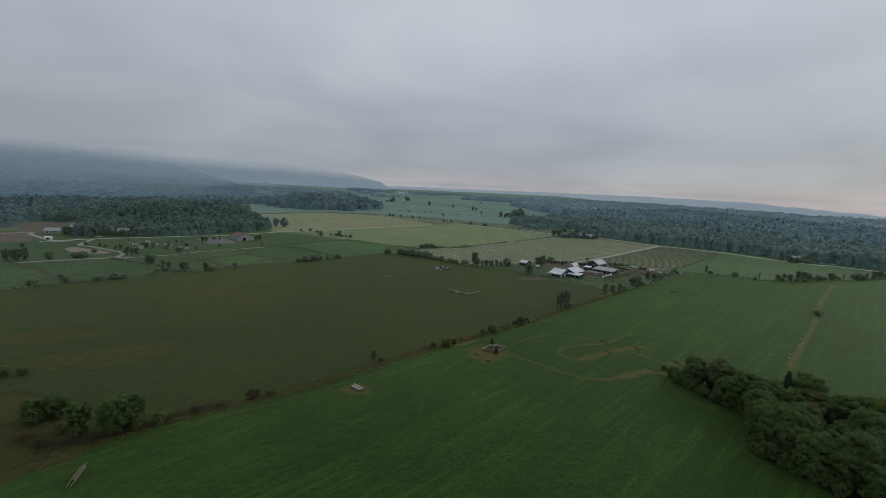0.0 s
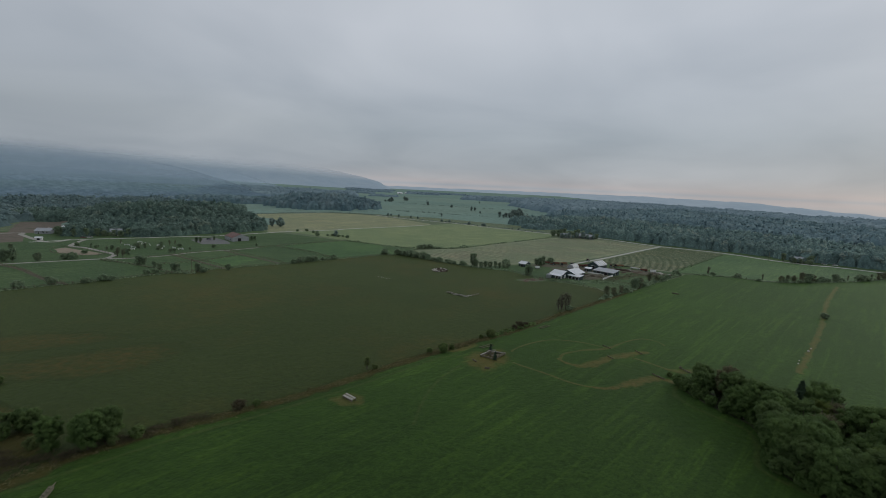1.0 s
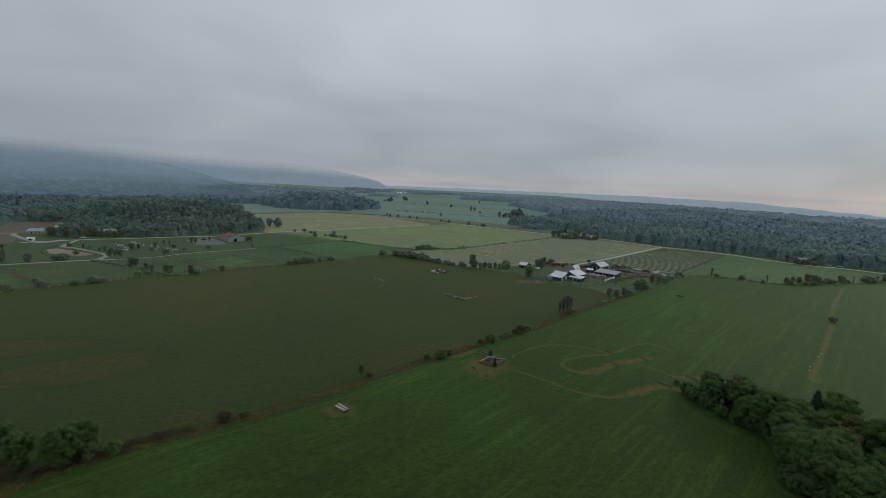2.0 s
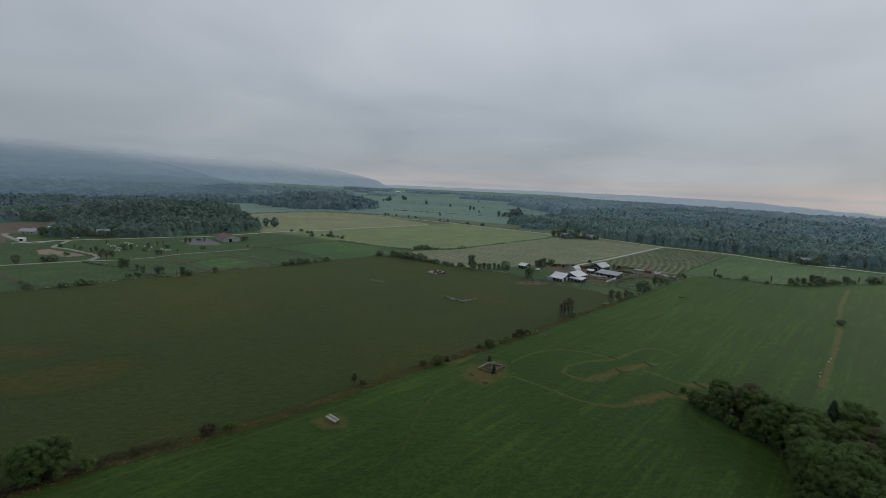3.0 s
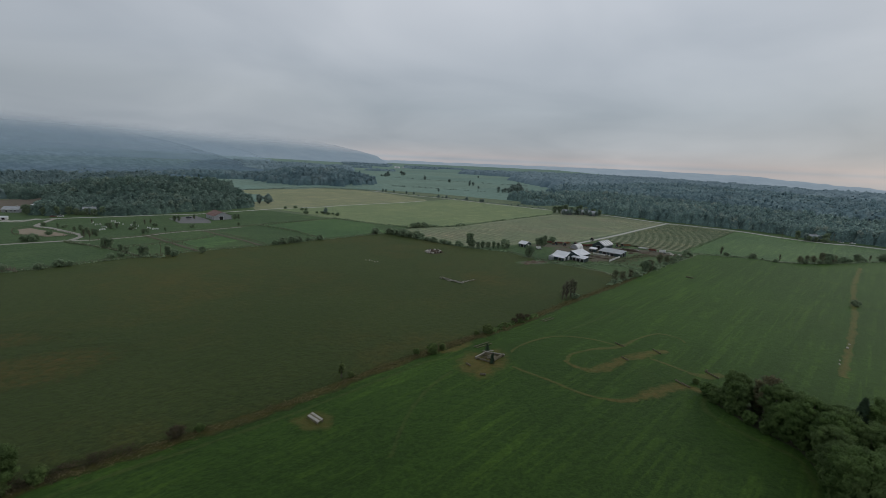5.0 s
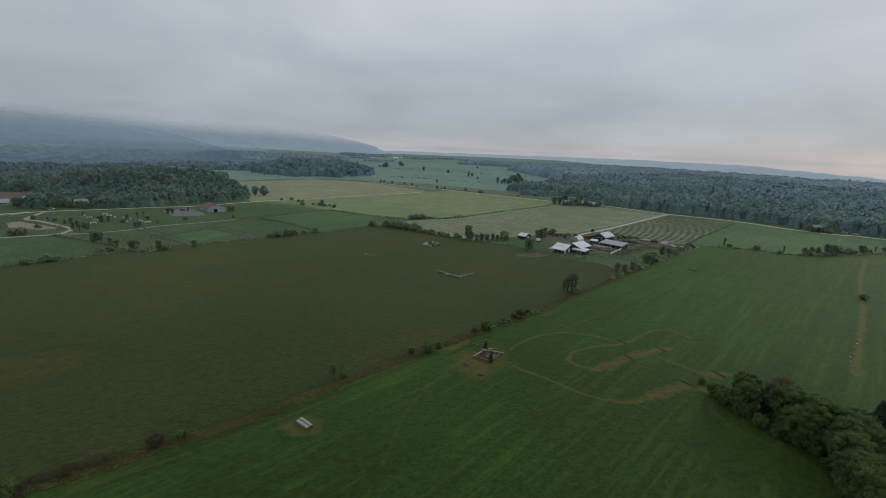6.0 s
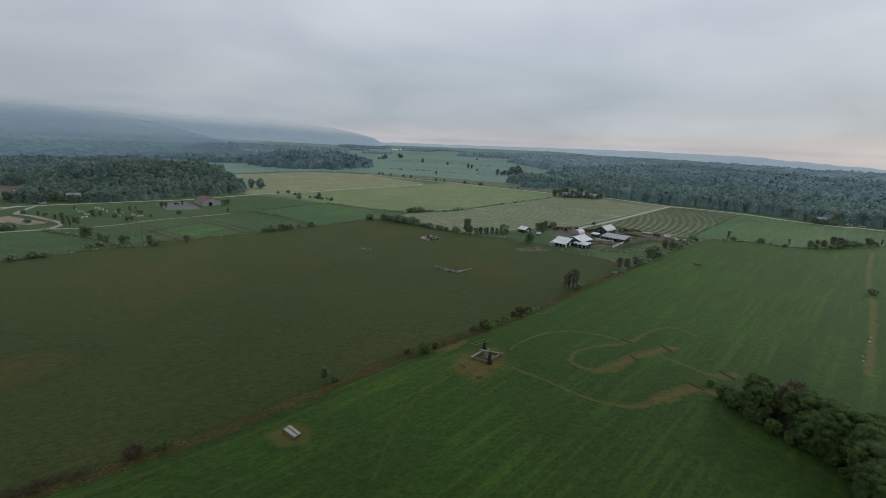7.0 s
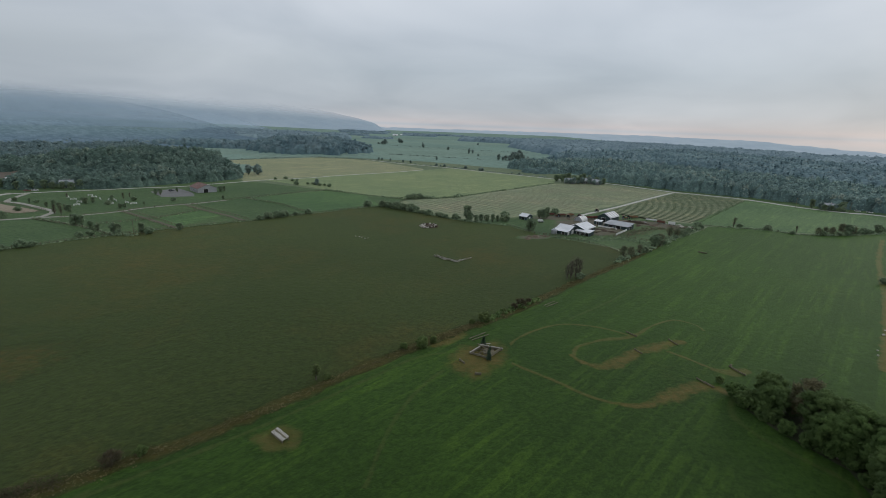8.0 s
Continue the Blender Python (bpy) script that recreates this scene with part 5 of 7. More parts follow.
for x, y, s in ((-43, 352, 1.3), (-18, 389, 1.1), (-14, 391, 1.3), (-10, 393, 1.3)):
    plant("bush1", x, y, s)
# paddock hedges west of the pasture
for key, x, y, s in (("field1", -235.6, 269.5, 0.75), ("field0", -247, 266, 1.0), ("field3", -251, 264, 1.0), ("field2", -254, 261, 0.9), ("bush1", -224, 280, 1.3), ("bush0", -228, 279, 1.1), ("sparse", -206, 293.5, 0.8), ("sparse", -203, 294, 0.7), ("field1", -177, 270.5, 0.85),
                     ("field0", -174.5, 271, 0.7), ("field2", -162, 261, 0.55), ("field0", -158, 259.5, 0.5), ("field1", -149, 257.6, 0.7), ("field0", -147, 258, 0.6), ("field0", -135.7, 257.7, 0.72), ("bush0", -132.5, 258, 1.1), ("field1", -122.8, 267, 0.55),
                     ("bush0", -171, 222.6, 0.95), ("bush1", -167, 228.4, 1.05), ("bush0", -164, 230, 0.8), ("field0", -185, 217.4, 0.5), ("bush0", -182.5, 217, 1.1), ("bush1", -190.6, 207.4, 1.1), ("bush0", -155, 251, 0.9), ("bush1", -158, 248, 0.8), ("bush0", -145, 255, 0.8),
                     ("bush0", -95, 298, 0.9), ("bush1", -92, 302, 1.2), ("bush0", -88, 306, 1.3), ("bush1", -85, 309, 1.2), ("field2", -89, 306, 0.45), ("bush0", -80, 314, 0.8), ("bush1", -74, 320, 1.0), ("field1", -330, 330, 1.0), ("field0", -322, 322, 0.9), ("field2", -336, 318, 1.0),
                     ("field1", -310, 300, 0.9), ("field0", -280, 300, 0.6)):
    plant(key, x, y, s)
# young trees round the jumping paddock
for key, x, y, s in (("bush0", -261, 330, 0.8), ("field2", -246.4, 324, 0.36), ("bush0", -243, 325, 0.7), ("field0", -228, 314.4, 0.42), ("field1", -228, 319.5, 0.5), ("field0", -215.7, 308.5, 0.55), ("field1", -205.4, 302.4, 0.62), ("sparse", -208, 303, 0.6),
                     ("field1", -215.6, 328.5, 0.6), ("field0", -213, 331.5, 0.5), ("field2", -205, 337.4, 0.55), ("sparse", -205.5, 348.7, 0.6), ("field1", -186.5, 317.3, 0.45), ("field0", -184, 318, 0.42), ("sparse", -204, 353, 0.55), ("field0", -197, 370.4, 0.6),
                     ("field2", -194, 371, 0.55), ("bush1", -172, 348, 0.8), ("field1", -145.5, 362.7, 0.36), ("field1", -163, 396, 0.6), ("field0", -161, 398, 0.55), ("field2", -190, 385, 0.45), ("sparse", -240, 345, 0.5), ("bush0", -224, 338, 0.8),
                     ("field1", -212, 300, 0.4), ("bush1", -232, 300, 0.8), ("field2", -219, 334, 0.35), ("bush0", -196, 345, 0.9), ("bush1", -201, 328, 0.8), ("field0", -180, 330, 0.3)):
    plant(key, x, y, s)
for key, x, y, s in (("field0", -283, 379, 0.9), ("field1", -279, 381, 0.75), ("field2", -270, 379.5, 0.7), ("field1", -265, 381, 0.8), ("field0", -262, 386, 0.9), ("field0", -290, 376, 0.9), ("field1", -296, 372, 0.9), ("field2", -302, 378, 1.0),
                     ("field0", -307, 372, 1.0), ("field1", -313, 376, 1.1), ("field1", 310, 402, 0.7), ("field0", 314, 400, 0.6), ("field1", 325, 404, 0.9), ("field0", 330, 408, 0.9), ("bush1", 321, 399, 1.2), ("field2", 307, 411, 0.9)):
    plant(key, x, y, s)
for key, x, y, s in (("field3", 132, 545, 1.0), ("field0", 137, 541, 1.1), ("field2", 141, 547, 1.0), ("field1", 150, 541, 1.1), ("field3", 154, 535, 0.9), ("field0", 158, 545, 1.1), ("field2", 166, 540, 1.0), ("field1", 173, 537, 1.0), ("field3", 178, 531, 0.9), ("field0", 147, 552, 1.2), ("field2", 163, 550, 1.1), ("far1", 138, 527, 0.9), ("far0", 142, 526, 0.7), ("far0", 146, 528, 0.85), ("far1", 151, 529, 0.6), ("far0", 156, 531, 0.9), ("far0", 163, 530, 1.0), ("far1", 167, 526, 0.8), ("far0", 173, 525, 0.7),
                     ("far1", 315, 403, 0.75), ("far0", 320, 404.5, 0.6), ("far0", 311, 407, 0.8), ("far0", 324, 400, 0.5), ("far1", -278, 386, 0.6), ("far0", -273, 387, 0.7), ("far0", -282, 386, 0.7), ("bush1", -277, 385, 1.0)):
    plant(key, x, y, s)
plant("far0", -188.5, 511, 1.25)
plant("far1", -180, 514, 1.6)
for x, y in ((-150, 478), (-142, 484), (-131, 470), (-128, 473), (-112, 452), (-108, 454), (-105, 450), (-100, 446), (-96, 448), (-90, 440), (-120, 446)):
    plant("bush%d" % rnd.randrange(2), x, y, rnd.uniform(0.6, 1.2))
plant("far0", -103, 449, 0.75)
# scattered far trees along the field edges
for i in range(14):
    t = rnd.random()
    plant("far%d" % rnd.randrange(2), -100 + 215 * t, 752 - 168 * t + rnd.uniform(2, 10), rnd.uniform(0.35, 0.75))
for i in range(9):
    x, y = rnd.uniform(-160, 230), rnd.uniform(700, 1500)
    if x < 0.1 * y + 40:
        plant("far%d" % rnd.randrange(2), x - 0.03 * y, y, rnd.uniform(0.5, 1.0))

# copse on the rise before the far woods
for key, x, y, s in (("far2", 128, 842, 1.7), ("far0", 133, 850, 1.9), ("far2", 138, 846, 1.5), ("far1", 122, 838, 1.5), ("far0", 116, 846, 1.1), ("far2", 142, 860, 2.0), ("far1", 147, 856, 1.7), ("far0", 110, 834, 0.9), ("far2", 104, 842, 1.2),
                     ("far1", -152, 1290, 1.6), ("far0", -146, 1296, 1.8), ("far2", -120, 1420, 1.6), ("far1", -113, 1424, 1.7), ("far0", -40, 1180, 1.3), ("far1", 20, 1120, 1.2), ("far2", 62, 1010, 1.1), ("far0", 70, 1016, 1.0)):
    plant(key, x, y, s)

# hedges and weeds
hedgerow("hedgerow", HEDGE[1:15], 0.5, 0.7, 2.6, "weedy ditch line with low brush and pale seed heads", M_WEED, 201, 22, 0.22)
hedgerow("hedgerow", [(-84, 86), (-76, 84), (-70, 87), (-63, 93.5), (-52, 102.5)], 1.8, 0.6, 3.0, "dense brush in the ditch", M_LEAF_BROWN, 202, 110, 0.17)
hedgerow("hedgerow", [(-90, 98), (-84, 90), (-80, 84), (-77, 80)], 0.9, 0.3, 13.0, "weedy brown thicket", M_WEED, 203, 90, 0.11)
hedgerow("hedgerow", [(20, 169), (34, 182), (40, 188)], 1.4, 0.7, 2.0, "low thicket along the ditch", M_LEAF, 204, 22, 0.6)
hedgerow("hedgerow", [(84, 236), (105, 256), (125, 277), (165, 316)], 1.8, 1.2, 3.0, "brush along the field edge", M_LEAF_MID, 205, 18, 0.8, 0.2)
hedgerow("hedgerow", NORTH[1:], 0.7, 1.6, 1.4, "weeds along the pasture fence", M_LEAF_MID, 206, 8, 0.7, 0.1)
hedgerow("hedgerow", [(-32, 355), (-8, 336), (14, 319), (24, 313), (44, 305)], 1.3, 1.4, 2.0, "brush along the pasture edge", M_LEAF_MID, 207, 14, 0.9, 0.15)
hedgerow("hedgerow", [(-87, 421), (-51, 402), (-19, 387)], 1.5, 2.0, 2.0, "brush between hay field and paddock", M_LEAF_MID, 208, 12, 1.1, 0.2)
hedgerow("hedgerow", [(-7, 394), (15, 404), (22, 410)], 2.8, 1.4, 3.0, "dense hedge between fields", M_LEAF_MID, 209, 22, 1.2)
hedgerow("hedgerow", [(22, 410), (40, 432), (68, 463), (102, 501), (124, 525)], 1.5, 2.5, 2.0, "broken hedge between fields", M_LEAF_MID, 210, 10, 1.2, 0.35)
hedgerow("hedgerow", [(174, 325), (190, 320), (206, 316), (218, 307), (234, 307), (262, 313), (290, 321), (330, 338)], 1.2, 1.4, 2.5, "brush along the roadside meadow", M_LEAF_MID, 211, 14, 0.9, 0.1)
hedgerow("hedgerow", [(-141, 357), (-114, 391), (-87, 421)], 0.9, 2.0, 1.2, "weeds along a paddock fence", M_LEAF_MID, 212, 8, 0.9, 0.1)
hedgerow("hedgerow", [(-131, 367), (-99, 347), (-73, 321)], 0.9, 2.0, 1.2, "weeds along a paddock fence", M_LEAF_MID, 213, 8, 0.9, 0.1)
hedgerow("hedgerow", [(-207, 281), (-170, 267), (-148, 254), (-136, 254)], 1.3, 1.6, 2.0, "brush along a paddock fence", M_LEAF_MID, 214, 12, 0.9, 0.1)
hedgerow("hedgerow", [(-169, 274), (-152, 291), (-140, 317)], 0.6, 2.2, 1.0, "weeds along a paddock fence", M_LEAF_MID, 215, 6, 0.8, 0.2)
hedgerow("hedgerow", [(-100, 760), (-60, 722), (20, 672), (88, 614), (128, 585)], 1.5, 3.5, 2.5, "broken hedge along the gravel road", M_LEAF_FAR, 216, 8, 1.5, 0.4)
hedgerow("hedgerow", [(-281, 668), (-196, 768), (-110, 760)], 1.8, 3.0, 3.0, "hedge behind the hay field", M_LEAF_FAR, 217, 9, 1.8, 0.2)
for k, (a, b) in enumerate((((-90, 900), (220, 800)), ((-120, 1250), (200, 1100)))):
    hedgerow("hedgerow", [a, b], 2.2, 5.0, 3.0, "far field hedge", M_LEAF_FAR, 220 + k, 8, 2.2, 0.35)

hedgerow("hedgerow", [(64, 280), (74, 277), (86, 276), (98, 279), (108, 275), (118, 270)], 0.7, 0.8, 7.0, "rough weeds round the farmyard", M_LEAF_MID, 224, 20, 0.5, 0.1)
hedgerow("hedgerow", [(104, 290), (116, 296), (128, 306), (146, 312), (160, 314)], 0.8, 0.7, 8.0, "rough weeds and nettles behind the sheds", M_WEED_FAR, 225, 18, 0.5, 0.1)
hedgerow("hedgerow", [(8, 156), (11, 159), (15, 163.5), (18, 167)], 0.9, 0.25, 2.0, "pale seed heads in the ditch", M_WEED, 226, 40, 0.12)


# planted rows
def planted_row(p, q, h, w, label, group, seed, step, mat):
    """One row of plants: a lumpy leafy ridge with ragged tops."""
    rng = np.random.default_rng(seed)
    P, Q = np.array(p), np.array(q)
    L = np.linalg.norm(Q - P)
    n = max(6, int(L / step))
    d = (Q - P) / L
    side = np.array([-d[1], d[0]])
    t = np.linspace(0, L, n)
    verts = []
    for o, z in ((-1.0, 0.0), (-0.7, 0.65), (0.0, 1.0), (0.7, 0.65), (1.0, 0.0)):
        ww = w * (o + rng.uniform(-0.12, 0.12, n))
        hh = h * z * rng.uniform(0.75, 1.15, n)
        xy = P[None] + d[None] * (t + rng.uniform(-0.3, 0.3, n) * step)[:, None] + side[None] * ww[:, None]
        verts.append(np.column_stack([xy, 0.03 + hh]))
    v = np.stack(verts, axis=1).reshape(-1, 3)
    i, j = np.meshgrid(np.arange(n - 1), np.arange(4), indexing="ij")
    i, j = i.ravel(), j.ravel()
    f = np.column_stack([i * 5 + j, (i + 1) * 5 + j, (i + 1) * 5 + j + 1, i * 5 + j + 1])
    ob = put_mesh("vine_trellis", mesh_from("vine_trellis", v, f), mat)
    return tagged(ob, label, "planted row", group)


def rows_over(poly, spacing, h, w, label, group, seed, step, mat):
    """Rows across the slope of the field grid, cut to the outline of the field."""
    pl = np.array(sc(poly))
    u, v = pl @ np.array(U), pl @ np.array(V)
    s = u.min() + spacing * 0.6
    k = 0
    while s < u.max():
        cuts = []
        for i in range(len(pl)):
            j = (i + 1) % len(pl)
            if (u[i] - s) * (u[j] - s) < 0:
                t = (s - u[i]) / (u[j] - u[i])
                cuts.append(v[i] + (v[j] - v[i]) * t)
        cuts.sort()
        for a, b in zip(cuts[::2], cuts[1::2]):
            if b - a > 8:
                p, q = U * s + V * (a + 2), U * s + V * (b - 2)
                planted_row(tuple(p), tuple(q), h, w, label, group, seed + k, step, mat)
                k += 1
        s += spacing


rows_over([(229, 480), (275, 441), (173, 330), (149, 337), (122, 365), (115, 357)], 6.0, 0.42, 0.6, "long low row of planted vines", "rows of the ruled field", 300, 2.5, M_VINE)
rows_over([(-20, 360), (-4, 388), (18, 400), (69, 456), (124, 517), (150, 534), (178, 527), (221, 480), (105, 361), (78, 350), (27, 320)], 6.0, 0.10, 0.4, "low faint row of planted vines", "rows of the olive field", 500, 2.2, M_VINE_FAINT)


# ---- buildings ----
def quad_slab(corners, thick):
    """A sheet with thickness from four corners in order."""
    bm = bmesh.new()
    a, b, c, d = [Vector(p) for p in corners]
    n = (b - a).cross(d - a).normalized()
    if n.z < 0:
        n = -n
    lo = [bm.verts.new(p) for p in (a, b, c, d)]
    hi = [bm.verts.new(p + n * thick) for p in (a, b, c, d)]
    bm.faces.new(lo[::-1]); bm.faces.new(hi)
    for k in range(4):
        bm.faces.new((lo[k], lo[(k + 1) % 4], hi[(k + 1) % 4], hi[k]))
    bmesh.ops.recalc_face_normals(bm, faces=bm.faces[:])
    return bm


def door_part(parent, x, y, w, h, face, mat, name="door", frame_mat=None):
    """A door or window on a wall. face: 'y-' 'y+' 'x-' 'x+', the wall's outer side at (x, y)."""
    z0 = 0.02 if name != "window" else 1.1
    d = 0.06
    if face[0] == "y":
        s = -1 if face == "y-" else 1
        bm = box_bm(x - w / 2, x + w / 2, min(y, y + s * d), max(y, y + s * d), z0, z0 + h, 0.01)
        fr = bmesh.new()
        for a, b, c, e in ((-w / 2 - 0.12, -w / 2, 0, h), (w / 2, w / 2 + 0.12, 0, h), (-w / 2 - 0.12, w / 2 + 0.12, h, h + 0.12)):
            bm_box(fr, x + a, x + b, min(y, y + s * 0.09), max(y, y + s * 0.09), z0 + c, z0 + e)
    else:
        s = -1 if face == "x-" else 1
        bm = box_bm(min(x, x + s * d), max(x, x + s * d), y - w / 2, y + w / 2, z0, z0 + h, 0.01)
        fr = bmesh.new()
        for a, b, c, e in ((-w / 2 - 0.12, -w / 2, 0, h), (w / 2, w / 2 + 0.12, 0, h), (-w / 2 - 0.12, w / 2 + 0.12, h, h + 0.12)):
            bm_box(fr, min(x, x + s * 0.09), max(x, x + s * 0.09), y + a, y + b, z0 + c, z0 + e)
    ob = part(name, bm, mat, parent)
    part("door_frame" if name != "window" else "window_frame", fr, frame_mat or M_WHITE, ob)
    return ob


def gable_house(name, x, y, turn, length, width, eave, ridge, walls, roof, label, category="barn", group="", over=0.35, doors=(), chimney=False, ridge_at=0.5, back_eave=None, light_panels=0):
    """x runs along the ridge from -length/2; y across. ridge_at: where the ridge lies across the width."""
    ob = thing(name, pose(x * S, y * S, 0, 0, 0, turn), label, category, group)
    L2, W2 = length / 2, width / 2
    yr = -W2 + width * ridge_at
    be = eave if back_eave is None else back_eave
    bm = bmesh.new()
    prof = [(-W2, 0.0), (W2, 0.0), (W2, be - 0.02), (yr, ridge - 0.03), (-W2, eave - 0.02)]
    a = [bm.verts.new((-L2, p, q)) for p, q in prof]
    b = [bm.verts.new((L2, p, q)) for p, q in prof]
    bm.faces.new(a[::-1]); bm.faces.new(b)
    for k in range(5):
        bm.faces.new((a[k], a[(k + 1) % 5], b[(k + 1) % 5], b[k]))
    bmesh.ops.recalc_face_normals(bm, faces=bm.faces[:])
    part("wall", bm, walls, ob)
    sl1, sl2 = (ridge - eave) / (yr + W2), (ridge - be) / (W2 - yr)
    x0, x1 = -L2 - over, L2 + over
    r1 = part("roof", quad_slab([(x0, -W2 - over, eave - over * sl1), (x1, -W2 - over, eave - over * sl1), (x1, yr, ridge), (x0, yr, ridge)], 0.08), roof, ob)
    part("roof", quad_slab([(x0, yr, ridge), (x1, yr, ridge), (x1, W2 + over, be - over * sl2), (x0, W2 + over, be - over * sl2)], 0.08), roof, ob)
    cap = bmesh.new()
    bm_tube(cap, [(x0, yr, ridge + 0.06), (x1, yr, ridge + 0.06)], [0.12, 0.12], 6)
    part("ridge_cap", cap, roof, ob)
    for k in range(light_panels):
        xx = -L2 + length * (k + 0.7) / light_panels
        z = lambda yy: eave + (yy + W2) * sl1 + 0.10
        part("roof_panel", quad_slab([(xx, -W2 + 0.2, z(-W2 + 0.2)), (xx + length * 0.13, -W2 + 0.2, z(-W2 + 0.2)), (xx + length * 0.13, yr - 0.3, z(yr - 0.3)), (xx, yr - 0.3, z(yr - 0.3))], 0.02), M_WHITE, ob, "pale translucent roof sheet")
    fas = bmesh.new()
    bm_box(fas, x0, x1, -W2 - over - 0.03, -W2 - over, eave - over * sl1 - 0.16, eave - over * sl1 + 0.04)
    part("fascia", fas, M_WHITE, ob)
    for d in doors:
        door_part(ob, *d)
    if chimney:
        part("chimney", box_bm(length * 0.2, length * 0.2 + 0.7, yr - 0.35, yr + 0.35, ridge - 0.6, ridge + 0.9, 0.03), M_STONE, ob)
    return ob


def mono_shed(name, x, y, turn, length, width, low, high, walls, roof, label, doors=(), over=0.3):
    """x along the length, low eave at y = -width / 2."""
    ob = thing(name, pose(x * S, y * S, 0, 0, 0, turn), label, "shed")
    L2, W2 = length / 2, width / 2
    bm = bmesh.new()
    prof = [(-W2, 0.0), (W2, 0.0), (W2, high - 0.03), (-W2, low - 0.03)]
    a = [bm.verts.new((-L2, p, q)) for p, q in prof]
    b = [bm.verts.new((L2, p, q)) for p, q in prof]
    bm.faces.new(a[::-1]); bm.faces.new(b)
    for k in range(4):
        bm.faces.new((a[k], a[(k + 1) % 4], b[(k + 1) % 4], b[k]))
    bmesh.ops.recalc_face_normals(bm, faces=bm.faces[:])
    part("wall", bm, walls, ob)
    s = (high - low) / width
    part("roof", quad_slab([(-L2 - over, -W2 - over, low - over * s), (L2 + over, -W2 - over, low - over * s), (L2 + over, W2 + over, high + over * s), (-L2 - over, W2 + over, high + over * s)], 0.08), roof, ob)
    fas = bmesh.new()
    bm_box(fas, -L2 - over, L2 + over, -W2 - over - 0.04, -W2 - over, low - over * s - 0.14, low - over * s + 0.04)
    part("fascia", fas, M_WHITE, ob)
    for d in doors:
        door_part(ob, *d)
    return ob


def uv(u, v, o=(76.3, 285.6)):
    """Place by the farm's own grid, in survey units, from the corner of the main barn."""
    return o[0] + 0.7071 * (u - v), o[1] + 0.7071 * (u + v)


# farm: local x along -v (turn -45) so that the front (y-) faces the pasture
x, y = uv(4.9, 4.2)
gable_house("barn", x, y, -45, 9.2, 8.8, 2.9, 4.7, M_WALL_GREEN, M_ROOF_WHITE, "dark green cattle barn with a white metal roof", ridge_at=0.5, back_eave=3.0,
            doors=((4.6, -1.5, 2.0, 2.4, "x+", M_WHITE),))
x, y = uv(-0.9, 4.2)
mono_shed("lean_to", x, y, -45, 9.4, 3.2, 2.2, 2.75, M_WALL_GREEN, M_ROOF_WHITE, "low dark green lean-to with a white metal roof against the barn",
          doors=((-3.2, -1.6, 1.3, 2.0, "y-", M_WHITE), (2.2, -1.6, 1.8, 1.9, "y-", M_DARK), (4.7, 0.0, 1.7, 2.0, "x+", M_WHITE)))
x, y = uv(14.0, 0.8)
gable_house("barn", x, y, 45, 13.5, 11.6, 3.1, 5.3, M_WALL_GREEN, M_ROOF_WHITE, "large dark green barn with a broad white metal roof",
            doors=((-3.0, -5.8, 1.6, 2.2, "y-", M_DARK), (3.0, -5.8, 2.6, 2.6, "y-", M_DARK)))
x, y = uv(7.6, -5.0)
mono_shed("open_shed", x, y, -45, 9.0, 5.2, 2.3, 3.0, M_WALL_GREEN, M_ROOF_WHITE, "dark green feeding shed with a white roof",
          doors=((-2.6, -2.7, 2.0, 1.8, "y-", M_DARK), (0.2, -2.7, 2.0, 1.8, "y-", M_DARK), (2.9, -2.7, 1.8, 1.8, "y-", M_DARK)))
gable_house("barn", 113, 330, 45, 13.5, 9.0, 3.4, 6.0, M_WALL_GREEN, M_ROOF_GREY, "dark green hay barn with a grey roof and pale roof sheets", doors=((-6.75, 0.0, 3.0, 2.9, "x-", M_DARK),), light_panels=4)
mono_shed("shed", 112.2, 309.5, -45, 15.5, 8.5, 2.3, 3.4, M_WALL_GREEN, M_ROOF_GREY, "long low dark shed with a grey metal roof", doors=((-3.5, -4.25, 3.0, 1.9, "y-", M_DARK), (1.5, -4.25, 3.0, 1.9, "y-", M_DARK), (7.75, 0.0, 2.4, 2.0, "x+", M_DARK)))
mono_shed("shed", 102.8, 317.5, -45, 4.6, 3.2, 2.3, 2.8, M_WALL_GREEN, M_ROOF_WHITE, "small dark shed with a white roof", doors=((0.0, -1.6, 1.2, 1.9, "y-", M_DARK),))
gable_house("shed", 60.0, 326.0, -45, 6.0, 7.0, 2.5, 3.9, M_WALL_GREEN, M_ROOF_WHITE, "small dark shed with a white roof beside trees", "shed", doors=((0.0, -3.5, 2.4, 2.0, "y-", M_DARK), (3.0, 0.0, 1.6, 2.0, "x+", M_WHITE)))


